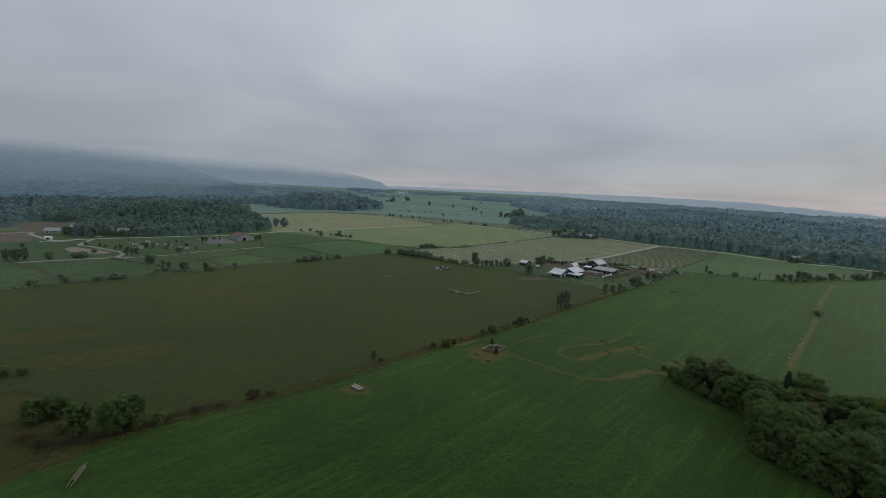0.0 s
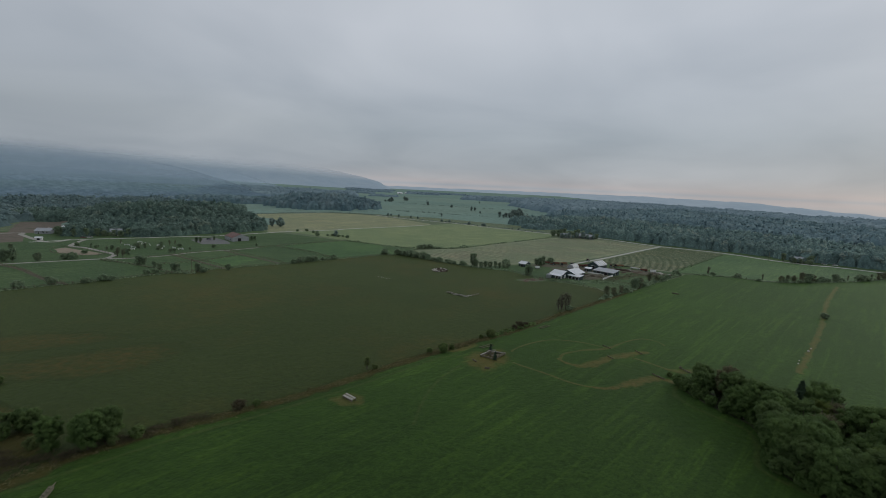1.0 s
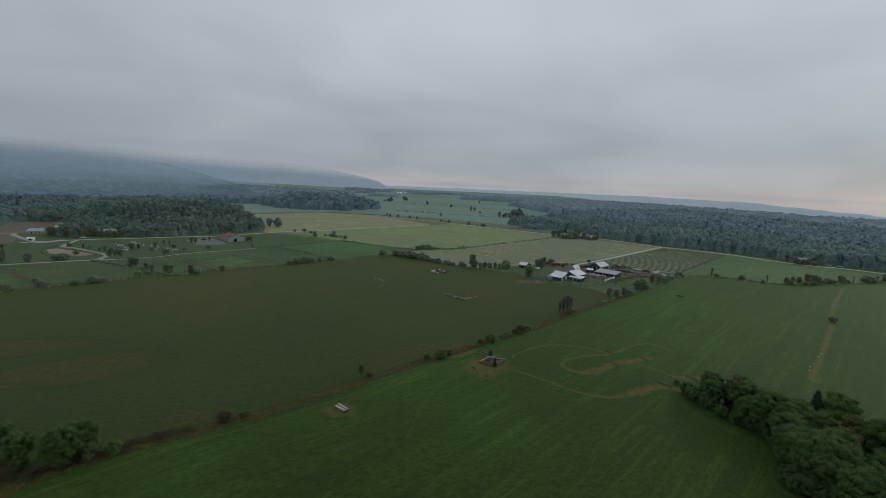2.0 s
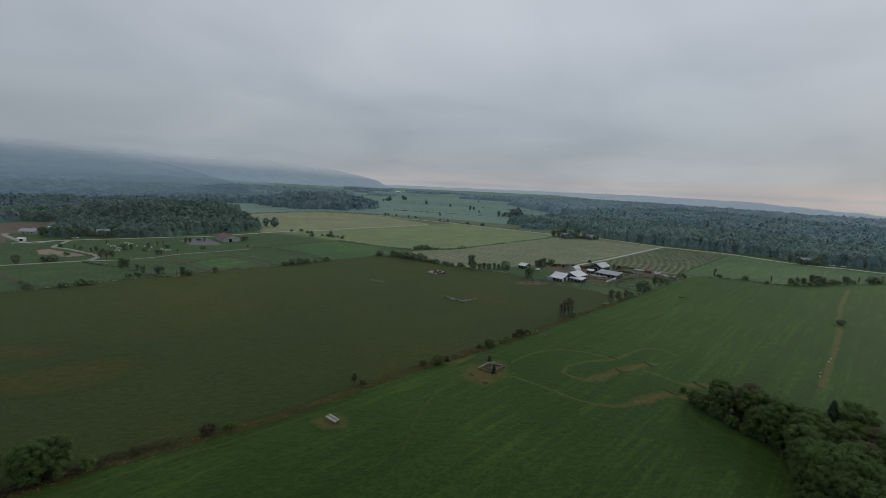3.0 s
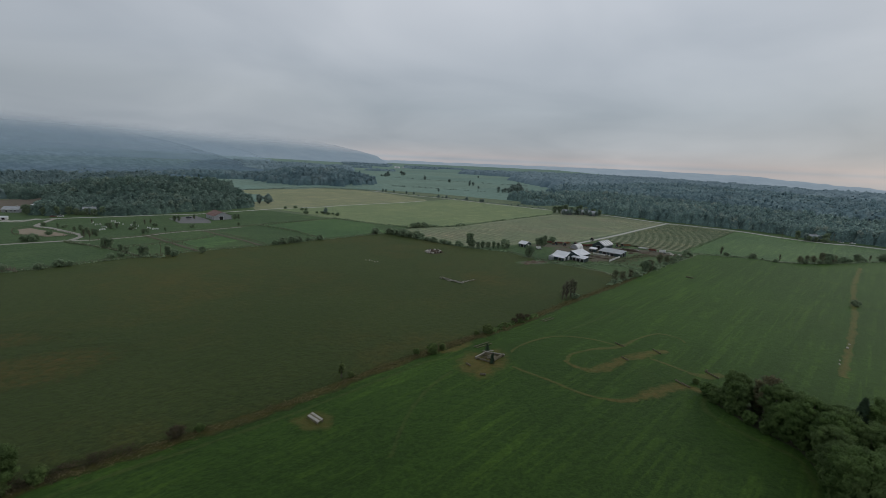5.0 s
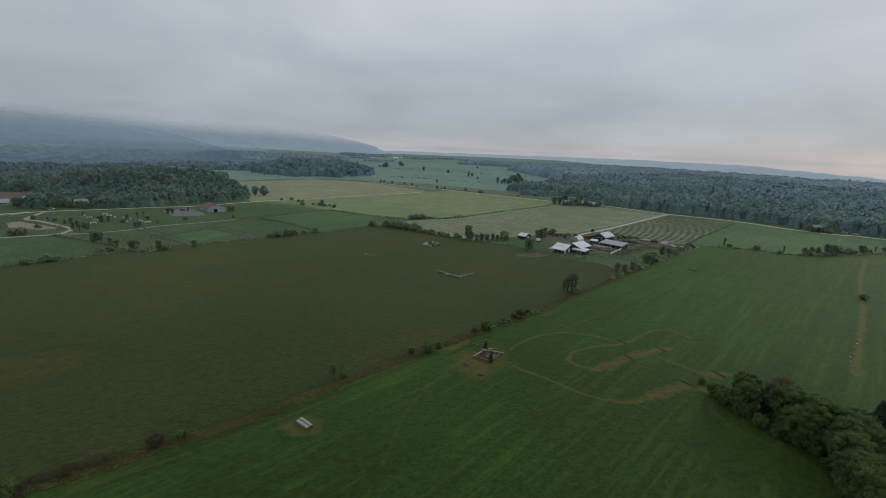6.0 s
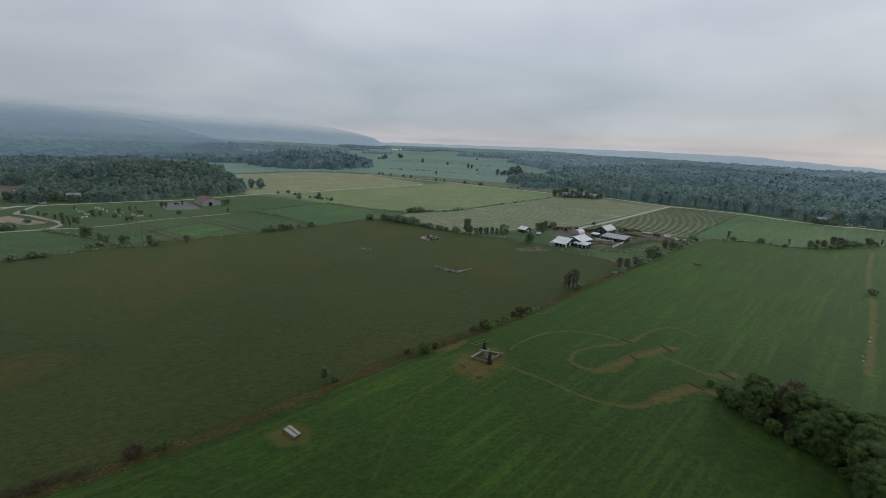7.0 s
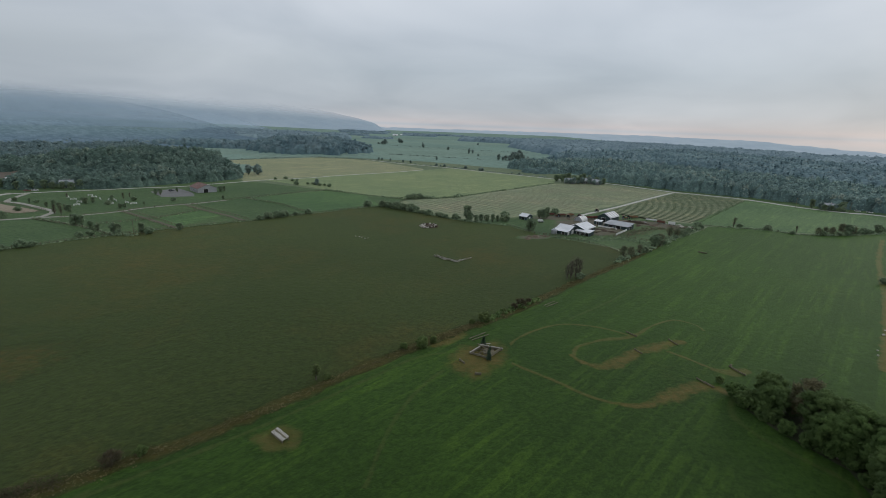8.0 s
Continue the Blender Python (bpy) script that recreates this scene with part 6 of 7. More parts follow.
def hoop_house(x, y, turn, length, width, height):
    ob = thing("hoop_house", pose(x * S, y * S, 0, 0, 0, turn), "rounded white hoop shelter with a sheet cover", "shelter")
    bm = bmesh.new()
    n, rows = 14, 8
    grid = []
    for i in range(rows + 1):
        xx = -length / 2 + length * i / rows
        sag = 0.05 * math.sin(i * math.pi)
        grid.append([bm.verts.new((xx, -width / 2 * math.cos(math.pi * k / n), height * math.sin(math.pi * k / n) * (1 if i % 2 == 0 else 0.975))) for k in range(n + 1)])
    for i in range(rows):
        for k in range(n):
            bm.faces.new((grid[i][k], grid[i + 1][k], grid[i + 1][k + 1], grid[i][k + 1]))
    bm.faces.new(grid[-1])
    part("cover", bm, M_WHITE, ob)
    e = bmesh.new()
    e.faces.new([e.verts.new((-length / 2 + 0.02, -width / 2 * 0.97 * math.cos(math.pi * k / n), 0.97 * height * math.sin(math.pi * k / n))) for k in range(n + 1)])
    part("end_wall", e, M_WALL_GREY, ob)
    for i in range(0, rows + 1, 2):
        h = bmesh.new()
        bm_tube(h, [(-length / 2 + length * i / rows, -(width / 2 + 0.03) * math.cos(math.pi * k / n), (height + 0.03) * math.sin(math.pi * k / n)) for k in range(n + 1)], [0.04] * (n + 1), 5)
        part("hoop", h, M_STEEL, ob)


hoop_house(95, 327.5, 45, 8, 6.0, 3.1)


def grain_bin(x, y, r, h):
    ob = thing("grain_bin", pose(x * S, y * S, 0), "squat round galvanised grain bin beside the barn", "grain bin")
    b = bmesh.new()
    bm_tube(b, [(0, 0, 0), (0, 0, h * 0.33), (0, 0, h * 0.34), (0, 0, h * 0.66), (0, 0, h * 0.67), (0, 0, h)], [r, r, r * 1.02, r * 1.02, r, r], 24)
    part("body", b, M_STEEL, ob)
    b = bmesh.new()
    bm_tube(b, [(0, 0, h), (0, 0, h + r * 0.45), (0, 0, h + r * 0.5)], [r * 1.05, 0.25, 0.2], 24)
    part("roof", b, M_ROOF_GREY, ob)


grain_bin(68.6, 287.4, 1.7, 2.4)


def panel_fence(name, a, b, h, label, mat, step=2.4):
    """Boards between posts."""
    A, B = Vector((a[0] * S, a[1] * S, 0)), Vector((b[0] * S, b[1] * S, 0))
    d = B - A
    ob = thing(name, pose(A.x, A.y, 0, 0, 0, math.degrees(math.atan2(d.y, d.x))), label, "fence")
    n = max(2, int(d.length / step))
    st = d.length / n
    post = mesh_from("post", [(sx * 0.07, sy * 0.07, z) for z in (-0.1, h + 0.15) for sx, sy in ((-1, -1), (1, -1), (1, 1), (-1, 1))],
                     [(3, 2, 1, 0), (4, 5, 6, 7), (0, 1, 5, 4), (1, 2, 6, 5), (2, 3, 7, 6), (3, 0, 4, 7)])
    for k in range(n + 1):
        put_mesh("post", post, mat, ob, m=pose(k * st, 0, 0))
    for k in range(n):
        part("panel", box_bm(k * st + 0.08, (k + 1) * st - 0.08, -0.12, -0.08, 0.15, h, 0.01), mat, ob)


panel_fence("board_fence", (102.5, 287.5), (113.5, 300.5), 1.5, "white boarded cattle fence beside the yard", M_WHITE)
panel_fence("feed_trough", (100.5, 310.5), (108.8, 303.5), 1.0, "long white boarded feed barrier in the cattle yard", M_WHITE)

gable_house("riding_hall", -175.4, 394.5, 135, 19.5, 14.5, 3.6, 6.6, M_WALL_GREY, M_ROOF_RED, "riding hall with a faded red roof and pale walls", "riding hall", doors=((-9.75, 1.2, 3.2, 3.0, "x-", M_DARK), (-5.0, 7.25, 1.4, 1.0, "y+", M_GLASS, "window"), (1.0, 7.25, 1.4, 1.0, "y+", M_GLASS, "window")))
gable_house("farmhouse", -330, 384, 10, 13, 8, 2.8, 4.8, M_WALL_GREY, M_ROOF_GREY, "pale farmhouse with a grey roof beside the woods", "house", doors=((-3, -4, 1.0, 2.0, "y-", M_DARK), (0.5, -4, 1.2, 1.1, "y-", M_GLASS, "window"), (3.5, -4, 1.2, 1.1, "y-", M_GLASS, "window")), chimney=True)
gable_house("long_barn", -328, 398, 120, 17, 7, 3.2, 5.0, M_WALL_GREY, M_ROOF_WHITE, "long barn with a pale metal roof", doors=((-8.5, 0, 2.6, 2.4, "x-", M_DARK),))
gable_house("shed", -303.5, 347.5, 20, 4.6, 2.6, 2.0, 2.7, M_WHITE, M_ROOF_WHITE, "small white field shelter", "shed", doors=((0.0, -1.3, 2.0, 1.6, "y-", M_DARK),))
gable_house("farmhouse", -276, 391, 30, 9, 7, 3.6, 6.0, M_WHITE, M_ROOF_GREY, "white house with a dark roof half hidden by trees", "house", doors=((-3, -3.5, 1.1, 1.3, "y-", M_GLASS, "window"), (0, -3.5, 1.0, 2.0, "y-", M_DARK), (3, -3.5, 1.1, 1.3, "y-", M_GLASS, "window")), chimney=True)
gable_house("house", 318, 409, -45, 9, 7, 3.2, 5.6, M_WALL_GREY, M_ROOF_GREY, "grey house with a pale roof beside the road", "house", doors=((-2.5, -4, 1.1, 1.2, "y-", M_GLASS, "window"), (1.0, -4, 1.0, 2.0, "y-", M_DARK), (3.2, -4, 1.1, 1.2, "y-", M_GLASS, "window")), chimney=True)
gable_house("house", 428, 462, -45, 12, 9, 4.5, 7.4, M_WHITE, M_ROOF_GREY, "white house at the end of a woodland drive", "house", doors=((-2.5, -4.5, 1.1, 1.2, "y-", M_GLASS, "window"), (1.0, -4.5, 1.0, 2.0, "y-", M_DARK)), chimney=True)
strip("woodland_drive", [(358, 391), (392, 427), (425, 458)], 5.0, M_GRAVEL, "pale drive into the woods", 0.14, 0.04, category="lane")
for hx, hy, ht, hl in ((143.5, 533, -30, 12), (160, 538, 20, 11), (170, 531, -45, 10)):
    gable_house("house", hx, hy, ht, hl, 7.5, 3.4, 5.6, M_WALL_GREY, M_ROOF_GREY, "low pale house among trees by the road", "house", "roadside houses", doors=((-2.5, -3.75, 1.2, 1.1, "y-", M_GLASS, "window"), (1.0, -3.75, 1.0, 2.0, "y-", M_DARK)))
gable_house("far_barn", -215, 2250, 0, 26, 18, 5, 8, M_WHITE, M_ROOF_WHITE, "large white barn far off on the plain", doors=((0, -9, 5, 4, "y-", M_DARK),))
gable_house("far_barn", -180, 2330, 0, 40, 14, 3.5, 6, M_WALL_GREY, M_ROOF_WHITE, "long pale barn far off on the plain", doors=((0, -7, 5, 4, "y-", M_DARK),))


# ---- fences ----
def rail_fence(pts, label, h=1.2, step=3.0, mat=None):
    """Post and rail fence; seen from far off, so posts and rails are joined."""
    line = smooth_line(sc(pts), step)
    base = line[0]
    ob = thing("rail_fence", pose(base.x, base.y, 0), label, "fence")
    bp, br = bmesh.new(), bmesh.new()
    for i, p in enumerate(line):
        q = p - base
        bm_box(bp, q.x - 0.08, q.x + 0.08, q.y - 0.08, q.y + 0.08, -0.1, h + 0.1)
    for z in (h * 0.45, h * 0.95):
        bm_tube(br, [((p - base).x, (p - base).y, z) for p in line], [0.06] * len(line), 4)
    tagged(part("posts", bp, mat or M_WOOD, ob), kind="stuff")
    part("rail", br, mat or M_WOOD, ob)


for pts in (NORTH[1:], [(-141, 357), (-114, 391), (-87, 421)], [(-131, 367), (-99, 347), (-73, 321)], [(-181, 308), (-154, 288.5), (-128, 269.5)], [(-177, 310.5), (-150, 291.5), (-124.5, 272.5)],
            [(-157.5, 333), (-140.5, 320), (-121, 306), (-105, 293)], [(-154, 337), (-137.5, 324), (-117, 310), (-101, 297)], [(-198, 287), (-182, 303), (-175, 317), (-164, 330), (-154, 338.5), (-140, 355)],
            [(-169, 274), (-152, 290), (-140, 317)], [(-207, 280), (-170, 266), (-150, 254)], [(-247, 257), (-225, 247), (-198, 229), (-179, 220)], [(-243, 253), (-221, 243), (-194, 225), (-175, 216)],
            [(-264, 311), (-262, 321), (-222, 305), (-219, 299), (-227, 292), (-249, 296), (-264, 311)], [(46, 304), (60, 284.5), (80, 270), (96, 245)], [(62, 284), (100, 284), (118, 275)], [(-30, 356), (-19, 385)]):
    rail_fence(pts, "weathered post and rail paddock fence")


# ---- log jumps and timber things ----
def log_bm(a, b, r0, r1=None, sides=9):
    bm = bmesh.new()
    A, B = Vector(a), Vector(b)
    r1 = r0 * 0.85 if r1 is None else r1
    mid = A.lerp(B, 0.5) + Vector((0, 0, -0.02))
    return bm_tube(bm, [A, A.lerp(B, 0.02), mid, B.lerp(A, 0.02), B], [r0 * 0.85, r0, (r0 + r1) / 2 * 1.03, r1, r1 * 0.85], sides)


def log_jump(a, b, h, label, logs=2, mat=None):
    """Logs laid between two pairs of posts."""
    A, B = Vector((a[0] * S, a[1] * S)), Vector((b[0] * S, b[1] * S))
    d = B - A
    ob = thing("log_jump", pose(A.x, A.y, 0.05, 0, 0, math.degrees(math.atan2(d.y, d.x))), label, "horse jump", "log jumps of the course")
    L = d.length
    h = 0.75 * h
    r = h / (2 * logs)
    for k in range(logs):
        part("log", log_bm((0, 0.03 * (k % 2), r + 2 * r * k), (L, -0.03 * (k % 2), r + 2 * r * k), r), mat or M_WOOD, ob)
    for xx in (0.25, L - 0.25):
        for s in (-1, 1):
            part("post", box_bm(xx - 0.05, xx + 0.05, s * (r + 0.06) - 0.04, s * (r + 0.06) + 0.04, -0.05, h + 0.1, 0.015), M_WOOD, ob)


log_jump((67.2, 140), (68.2, 137.6), 0.5, "low jump of two weathered logs on bare earth")
log_jump((68.1, 138.3), (69.1, 136), 0.55, "low jump of two weathered logs on bare earth")
log_jump((78.6, 145.8), (79.9, 141.8), 0.6, "long jump of two pale weathered logs")
log_jump((79.5, 146.6), (78.5, 145.9), 0.65, "short wing of stacked logs beside a jump")
log_jump((70.3, 160.2), (71.3, 156.8), 0.5, "low jump of dark weathered logs")
log_jump((58.2, 153.7), (59.3, 151.2), 0.5, "low jump of dark weathered logs")
log_jump((60.2, 164.4), (62, 161.3), 0.5, "low jump of dark weathered logs")
log_jump((12.1, 145.2), (13.3, 143.5), 0.7, "small log jump on trodden earth")
log_jump((15.4, 138.9), (16.9, 138.7), 0.8, "small log jump on trodden earth")
log_jump((131.4, 257.4), (134, 254.8), 0.8, "dark log jump far out in the meadow")


def pole_pair(a, b, label):
    A, B = Vector((a[0] * S, a[1] * S)), Vector((b[0] * S, b[1] * S))
    d = B - A
    ob = thing("ground_poles", pose(A.x, A.y, 0.07, 0, 0, math.degrees(math.atan2(d.y, d.x))), label, "poles")
    for s in (-0.6, 0.6):
        part("pole", log_bm((0, s, 0.14), (d.length * 0.97, s * 1.2, 0.14), 0.15), M_WOOD, ob)


pole_pair((15.4, 156.3), (20.4, 160.4), "two long pale poles lying on the grass")
pole_pair((40.9, 181.6), (45.6, 185.9), "two long pale poles lying on the grass")


def table_jump(x, y, turn, L, W, h):
    """Timber table jump: sloped plank top on a frame."""
    ob = thing("table_jump", pose(x * S, y * S, 0.05, 0, 0, turn), "weathered pale timber table jump with plank top", "horse jump")
    n = 9
    for k in range(n):
        y0 = -W / 2 + W * k / n
        z = h * (0.72 + 0.28 * (k + 0.5) / n)
        part("plank", box_bm(-L / 2, L / 2, y0 + 0.012, y0 + W / n - 0.012, z - 0.05, z, 0.008), M_WOOD_PALE if k not in (4, 5) else M_WOOD, ob)
    for sx in (-1, 1):
        for sy, hh in ((-1, 0.68), (1, 0.93)):
            part("leg", box_bm(sx * (L / 2 - 0.15) - 0.08, sx * (L / 2 - 0.15) + 0.08, sy * (W / 2 - 0.1) - 0.08, sy * (W / 2 - 0.1) + 0.08, 0, h * hh, 0.01), M_WOOD, ob)
        part("side_rail", quad_slab([(sx * (L / 2 - 0.03), -W / 2, h * 0.6), (sx * (L / 2 - 0.03), W / 2, h * 0.86), (sx * (L / 2 - 0.03) + 0.05, W / 2, h * 0.86), (sx * (L / 2 - 0.03) + 0.05, -W / 2, h * 0.6)], 0.12), M_WOOD_PALE, ob)
    part("front_board", box_bm(-L / 2 + 0.1, L / 2 - 0.1, -W / 2 - 0.04, -W / 2 + 0.01, 0.1, h * 0.64, 0.01), M_WOOD, ob)


table_jump(-21.1, 115.4, -40, 4.0, 1.5, 0.85)


def ramp_jump(x, y, turn, L):
    """A brush box between long poles."""
    ob = thing("brush_jump", pose(x * S, y * S, 0.05, 0, 0, turn), "grey timber brush box with long poles at each end", "horse jump")
    for s in (-1, 1):
        part("side_board", box_bm(-L * 0.28, L * 0.28, s * 0.42 - 0.03, s * 0.42 + 0.03, 0.05, 0.6, 0.01), M_WOOD, ob)
        part("pole", log_bm((-L / 2, s * 0.3, 0.12), (-L * 0.28, s * 0.36, 0.4), 0.1), M_WOOD, ob)
    part("pole", log_bm((L * 0.26, 0, 0.4), (L / 2, 0.1, 0.15), 0.11), M_WOOD, ob)
    for k in range(12):
        xx = -L * 0.27 + L * 0.54 * k / 11
        part("slat", box_bm(xx - 0.13, xx + 0.13, -0.42, 0.42, 0.56, 0.60 + 0.02 * (k % 3), 0.008), M_WOOD, ob)


ramp_jump(-64.1, 75.9, 107, 8.2)


def log_pen():
    """A diamond of stacked logs with long top rails running past the corners."""
    ob = thing("log_pen", pose(18.9 * S, 149.4 * S, 0.06), "diamond pen of stacked weathered logs, jumped by horses", "horse jump")
    c = {k: Vector(((p[0] - 18.9) * S, (p[1] - 149.4) * S, 0)) for k, p in dict(L=(15.2, 148.6), T=(18.2, 152.3), R=(22.8, 150.8), B=(19.1, 146.4)).items()}
    for a, b, n, mat in (("L", "B", 2, M_WOOD), ("L", "T", 2, M_WOOD), ("T", "R", 2, M_WOOD), ("B", "R", 3, M_WOOD)):
        for k in range(n):
            d = (c[b] - c[a]).normalized() * 0.5
            p, q = c[a] - d, c[b] + d
            p.z = q.z = 0.16 + 0.3 * k
            part("log", log_bm(p, q, 0.16), mat, ob)
    part("rail", log_bm(c["T"] + Vector((-1.2, 0.4, 0.85)), c["B"].lerp(c["R"], 0.35) + Vector((0, 0, 1.0)), 0.15), M_WOOD, ob)
    part("rail", log_bm(c["T"] + Vector((0.0, 0.8, 0.75)), c["T"] + Vector((2.4, 0.5, 0.9)), 0.14), M_WOOD_PALE, ob)
    part("deck", box_bm(-0.6, 2.4, -0.7, 1.6, 0.02, 0.22, 0.03), M_WOOD, ob)
    rr = random.Random(58)
    for k in range(26):
        a = c["L"].lerp(c["T"], rr.uniform(0.1, 0.9))
        b = c["B"].lerp(c["R"], rr.uniform(0.1, 0.9))
        p = a.lerp(b, rr.uniform(0.15, 0.7)) + Vector((0, 0, rr.uniform(0.1, 0.5)))
        q = p + Vector((rr.uniform(-1.2, 1.2), rr.uniform(-1.2, 1.2), rr.uniform(0.0, 0.25)))
        part("branch", log_bm(p, q, rr.uniform(0.04, 0.09), sides=5), M_BARK if rr.random() < 0.6 else M_WOOD, ob)
    for a, b in (("T", "R"), ("L", "T")):
        d = (c[b] - c[a]).normalized() * 0.7
        part("top_log", log_bm(c[a] - d + Vector((0, 0, 0.78)), c[b] + d + Vector((0, 0, 0.74)), 0.15), M_WOOD_PALE, ob, "bleached top log")
    for k in c.values():
        part("post", log_bm(k + Vector((0, 0, -0.1)), k + Vector((0, 0, 1.15)), 0.12), M_WOOD, ob)


log_pen()
plant_kind("small_spruce", "spruce", "small dark spruce standing by the log pen", "spruce", "spruces by the log pen", M_NEEDLE, 150, conifer_mesh, 3.4, 0.9, 10, 7, 0.3)
plant("small_spruce", 18.6, 153.0, 1.0)
plant("small_spruce", 19.3, 146.0, 0.95)
plant("small_spruce", 20.0, 150.2, 0.5)
plant("bush1", 71.8, 138.6, 0.45)


def timber_heap():
    """A long bent heap of pale poles and boards, remains of a feed fence."""
    ob = thing("timber_heap", pose(0, 0, 0.03), "long bent heap of pale bleached poles and boards in the pasture", "timber heap")
    rr = random.Random(31)
    line = smooth_line(sc([(4.6, 236), (7.2, 233.2), (10.2, 230.6), (13.3, 228.4), (14.8, 229.2), (17.4, 231.6), (19.6, 233.8)]), 0.9)
    for i, p in enumerate(line[:-1]):
        d = (line[i + 1] - p).normalized()
        nrm = Vector((-d.y, d.x))
        main = i < len(line) * 0.62
        for k in range(4 if main else 2):
            o = nrm * rr.uniform(-0.75, 0.75) * (1 if main else 0.5)
            a = p + o + d * rr.uniform(-0.5, 0.2)
            b = a + d * rr.uniform(1.6, 2.8) + nrm * rr.uniform(-0.35, 0.35)
            z = 0.12 + 0.16 * k
            part("pole", log_bm((a.x, a.y, z), (b.x, b.y, z + rr.uniform(-0.05, 0.1)), rr.uniform(0.08, 0.14), sides=6), M_WOOD_PALE if rr.random() < 0.75 else M_WOOD, ob)
        if i % 2 == 0:
            a = p + nrm * 0.9
            part("post", log_bm((a.x, a.y, -0.1), (a.x + rr.uniform(-0.2, 0.2), a.y, rr.uniform(0.8, 1.2)), 0.08, sides=6), M_WOOD, ob)


timber_heap()


def stone_bm(rr, r):
    bm = bmesh.new()
    bmesh.ops.create_icosphere(bm, subdivisions=1, radius=r)
    for v in bm.verts:
        v.co *= rr.uniform(0.72, 1.2)
        v.co.z = v.co.z * 0.75 + r * 0.5
        v.co.x *= 1.35
    return bm


# Stone-shaped lumps, pale and dark, added in place of a herd of cattle.
def stone_pile():
    ob = thing("stone_pile", pose(0.2 * S, 296.5 * S, 0.04), "pale and dark lumps on bare soil, standing in for cattle", "stone pile")
    rr = random.Random(77)
    b = bmesh.new()
    n = 30
    c = b.verts.new((0, 0, 0.35))
    r1 = [b.verts.new((4.0 * math.cos(k * 2 * math.pi / n) * rr.uniform(0.8, 1.1), 4.6 * math.sin(k * 2 * math.pi / n) * rr.uniform(0.8, 1.1), 0.18)) for k in range(n)]
    r2 = [b.verts.new((6.2 * math.cos(k * 2 * math.pi / n) * rr.uniform(0.85, 1.1), 7.4 * math.sin(k * 2 * math.pi / n) * rr.uniform(0.85, 1.1), -0.01)) for k in range(n)]
    for k in range(n):
        j = (k + 1) % n
        b.faces.new((c, r1[k], r1[j]))
        b.faces.new((r1[k], r2[k], r2[j], r1[j]))
    part("soil", b, M_SOIL, ob, "dark trampled soil")
    for k in range(40):
        a, q = rr.uniform(0, 6.28), rr.uniform(0.25, 1.0) ** 0.5
        s = part("stone", stone_bm(rr, rr.uniform(0.45, 0.85)), M_STONE if rr.random() < 0.62 else M_SOIL, ob)
        s.matrix_basis = pose(5.6 * q * math.cos(a), 6.4 * q * math.sin(a), 0.05, 0, 0, rr.uniform(0, 360))


stone_pile()


def field_stone(x, y, r, seed, label):
    rr = random.Random(seed)
    ob = part("stone", stone_bm(rr, r), M_STONE, None)
    ob.matrix_basis = pose(x * S, y * S, 0.02, 0, 0, rr.uniform(0, 360))
    tagged(ob, label, "stone", "loose stones in the fields")


for k, (x, y, r) in enumerate(((137.1, 167.6, 0.5), (140.7, 170.8, 0.32), (123.4, 154.5, 0.3), (126.0, 157.5, 0.26))):
    field_stone(x, y, r, 900 + k, "pale stone lying on the dirt strip")
for k, (x, y, r) in enumerate(((-33.4, 266.0, 0.4), (-32.0, 264.6, 0.35), (-35.6, 266.8, 0.3), (-30.2, 262.8, 0.32), (-28.8, 263.8, 0.25))):
    field_stone(x, y, r, 920 + k, "pale field stone in the pasture")


# ---- show jumps in the jumping paddock ----
def show_jump(x, y, turn, first=[None]):
    m = pose(x * S, y * S, 0.06, 0, 0, turn)
    if first[0] is not None:
        return copy_thing(first[0], m)
    ob = thing("show_jump", m, "white painted show jump with poles between stands", "horse jump", "show jumps in the paddock")
    for s in (-1, 1):
        st = bmesh.new()
        bm_box(st, s * 1.5 - 0.06, s * 1.5 + 0.06, -0.06, 0.06, 0.0, 1.3)
        bm_box(st, s * 1.75 - 0.2, s * 1.75 + 0.2, -0.04, 0.04, 0.25, 1.0)
        part("stand", st, M_WHITE, ob)
        part("foot", box_bm(s * 1.7 - 0.35, s * 1.7 + 0.35, -0.3, 0.3, 0, 0.08, 0.01), M_WHITE, ob)
    for k, z in enumerate((0.35, 0.75, 1.1)):
        part("pole", log_bm((-1.5, 0.1, z), (1.5, 0.1, z), 0.07, 0.07, 8), M_WHITE, ob)
    first[0] = ob
    return ob


for k, (x, y) in enumerate(((-233.6, 357), (-226, 350), (-219, 346), (-211, 345), (-200.5, 330), (-194.5, 335.5), (-187.8, 332), (-241, 347), (-222, 332), (-216, 322), (-205, 341), (-232, 340))):
    show_jump(x, y, (k * 67) % 180)


# ---- vehicles and machines ----
def wheel(parent, x, y, r, w):
    b = bmesh.new()
    bm_tube(b, [(x, y - w / 2, r), (x, y - w * 0.35, r), (x, y + w * 0.35, r), (x, y + w / 2, r)], [r * 0.86, r, r, r * 0.86], 16)
    t = part("wheel", b, M_RUBBER, parent)
    b = bmesh.new()
    bm_tube(b, [(x, y - w / 2 - 0.01, r), (x, y + w / 2 + 0.01, r)], [r * 0.55, r * 0.55], 12)
    part("rim", b, M_STEEL, t)


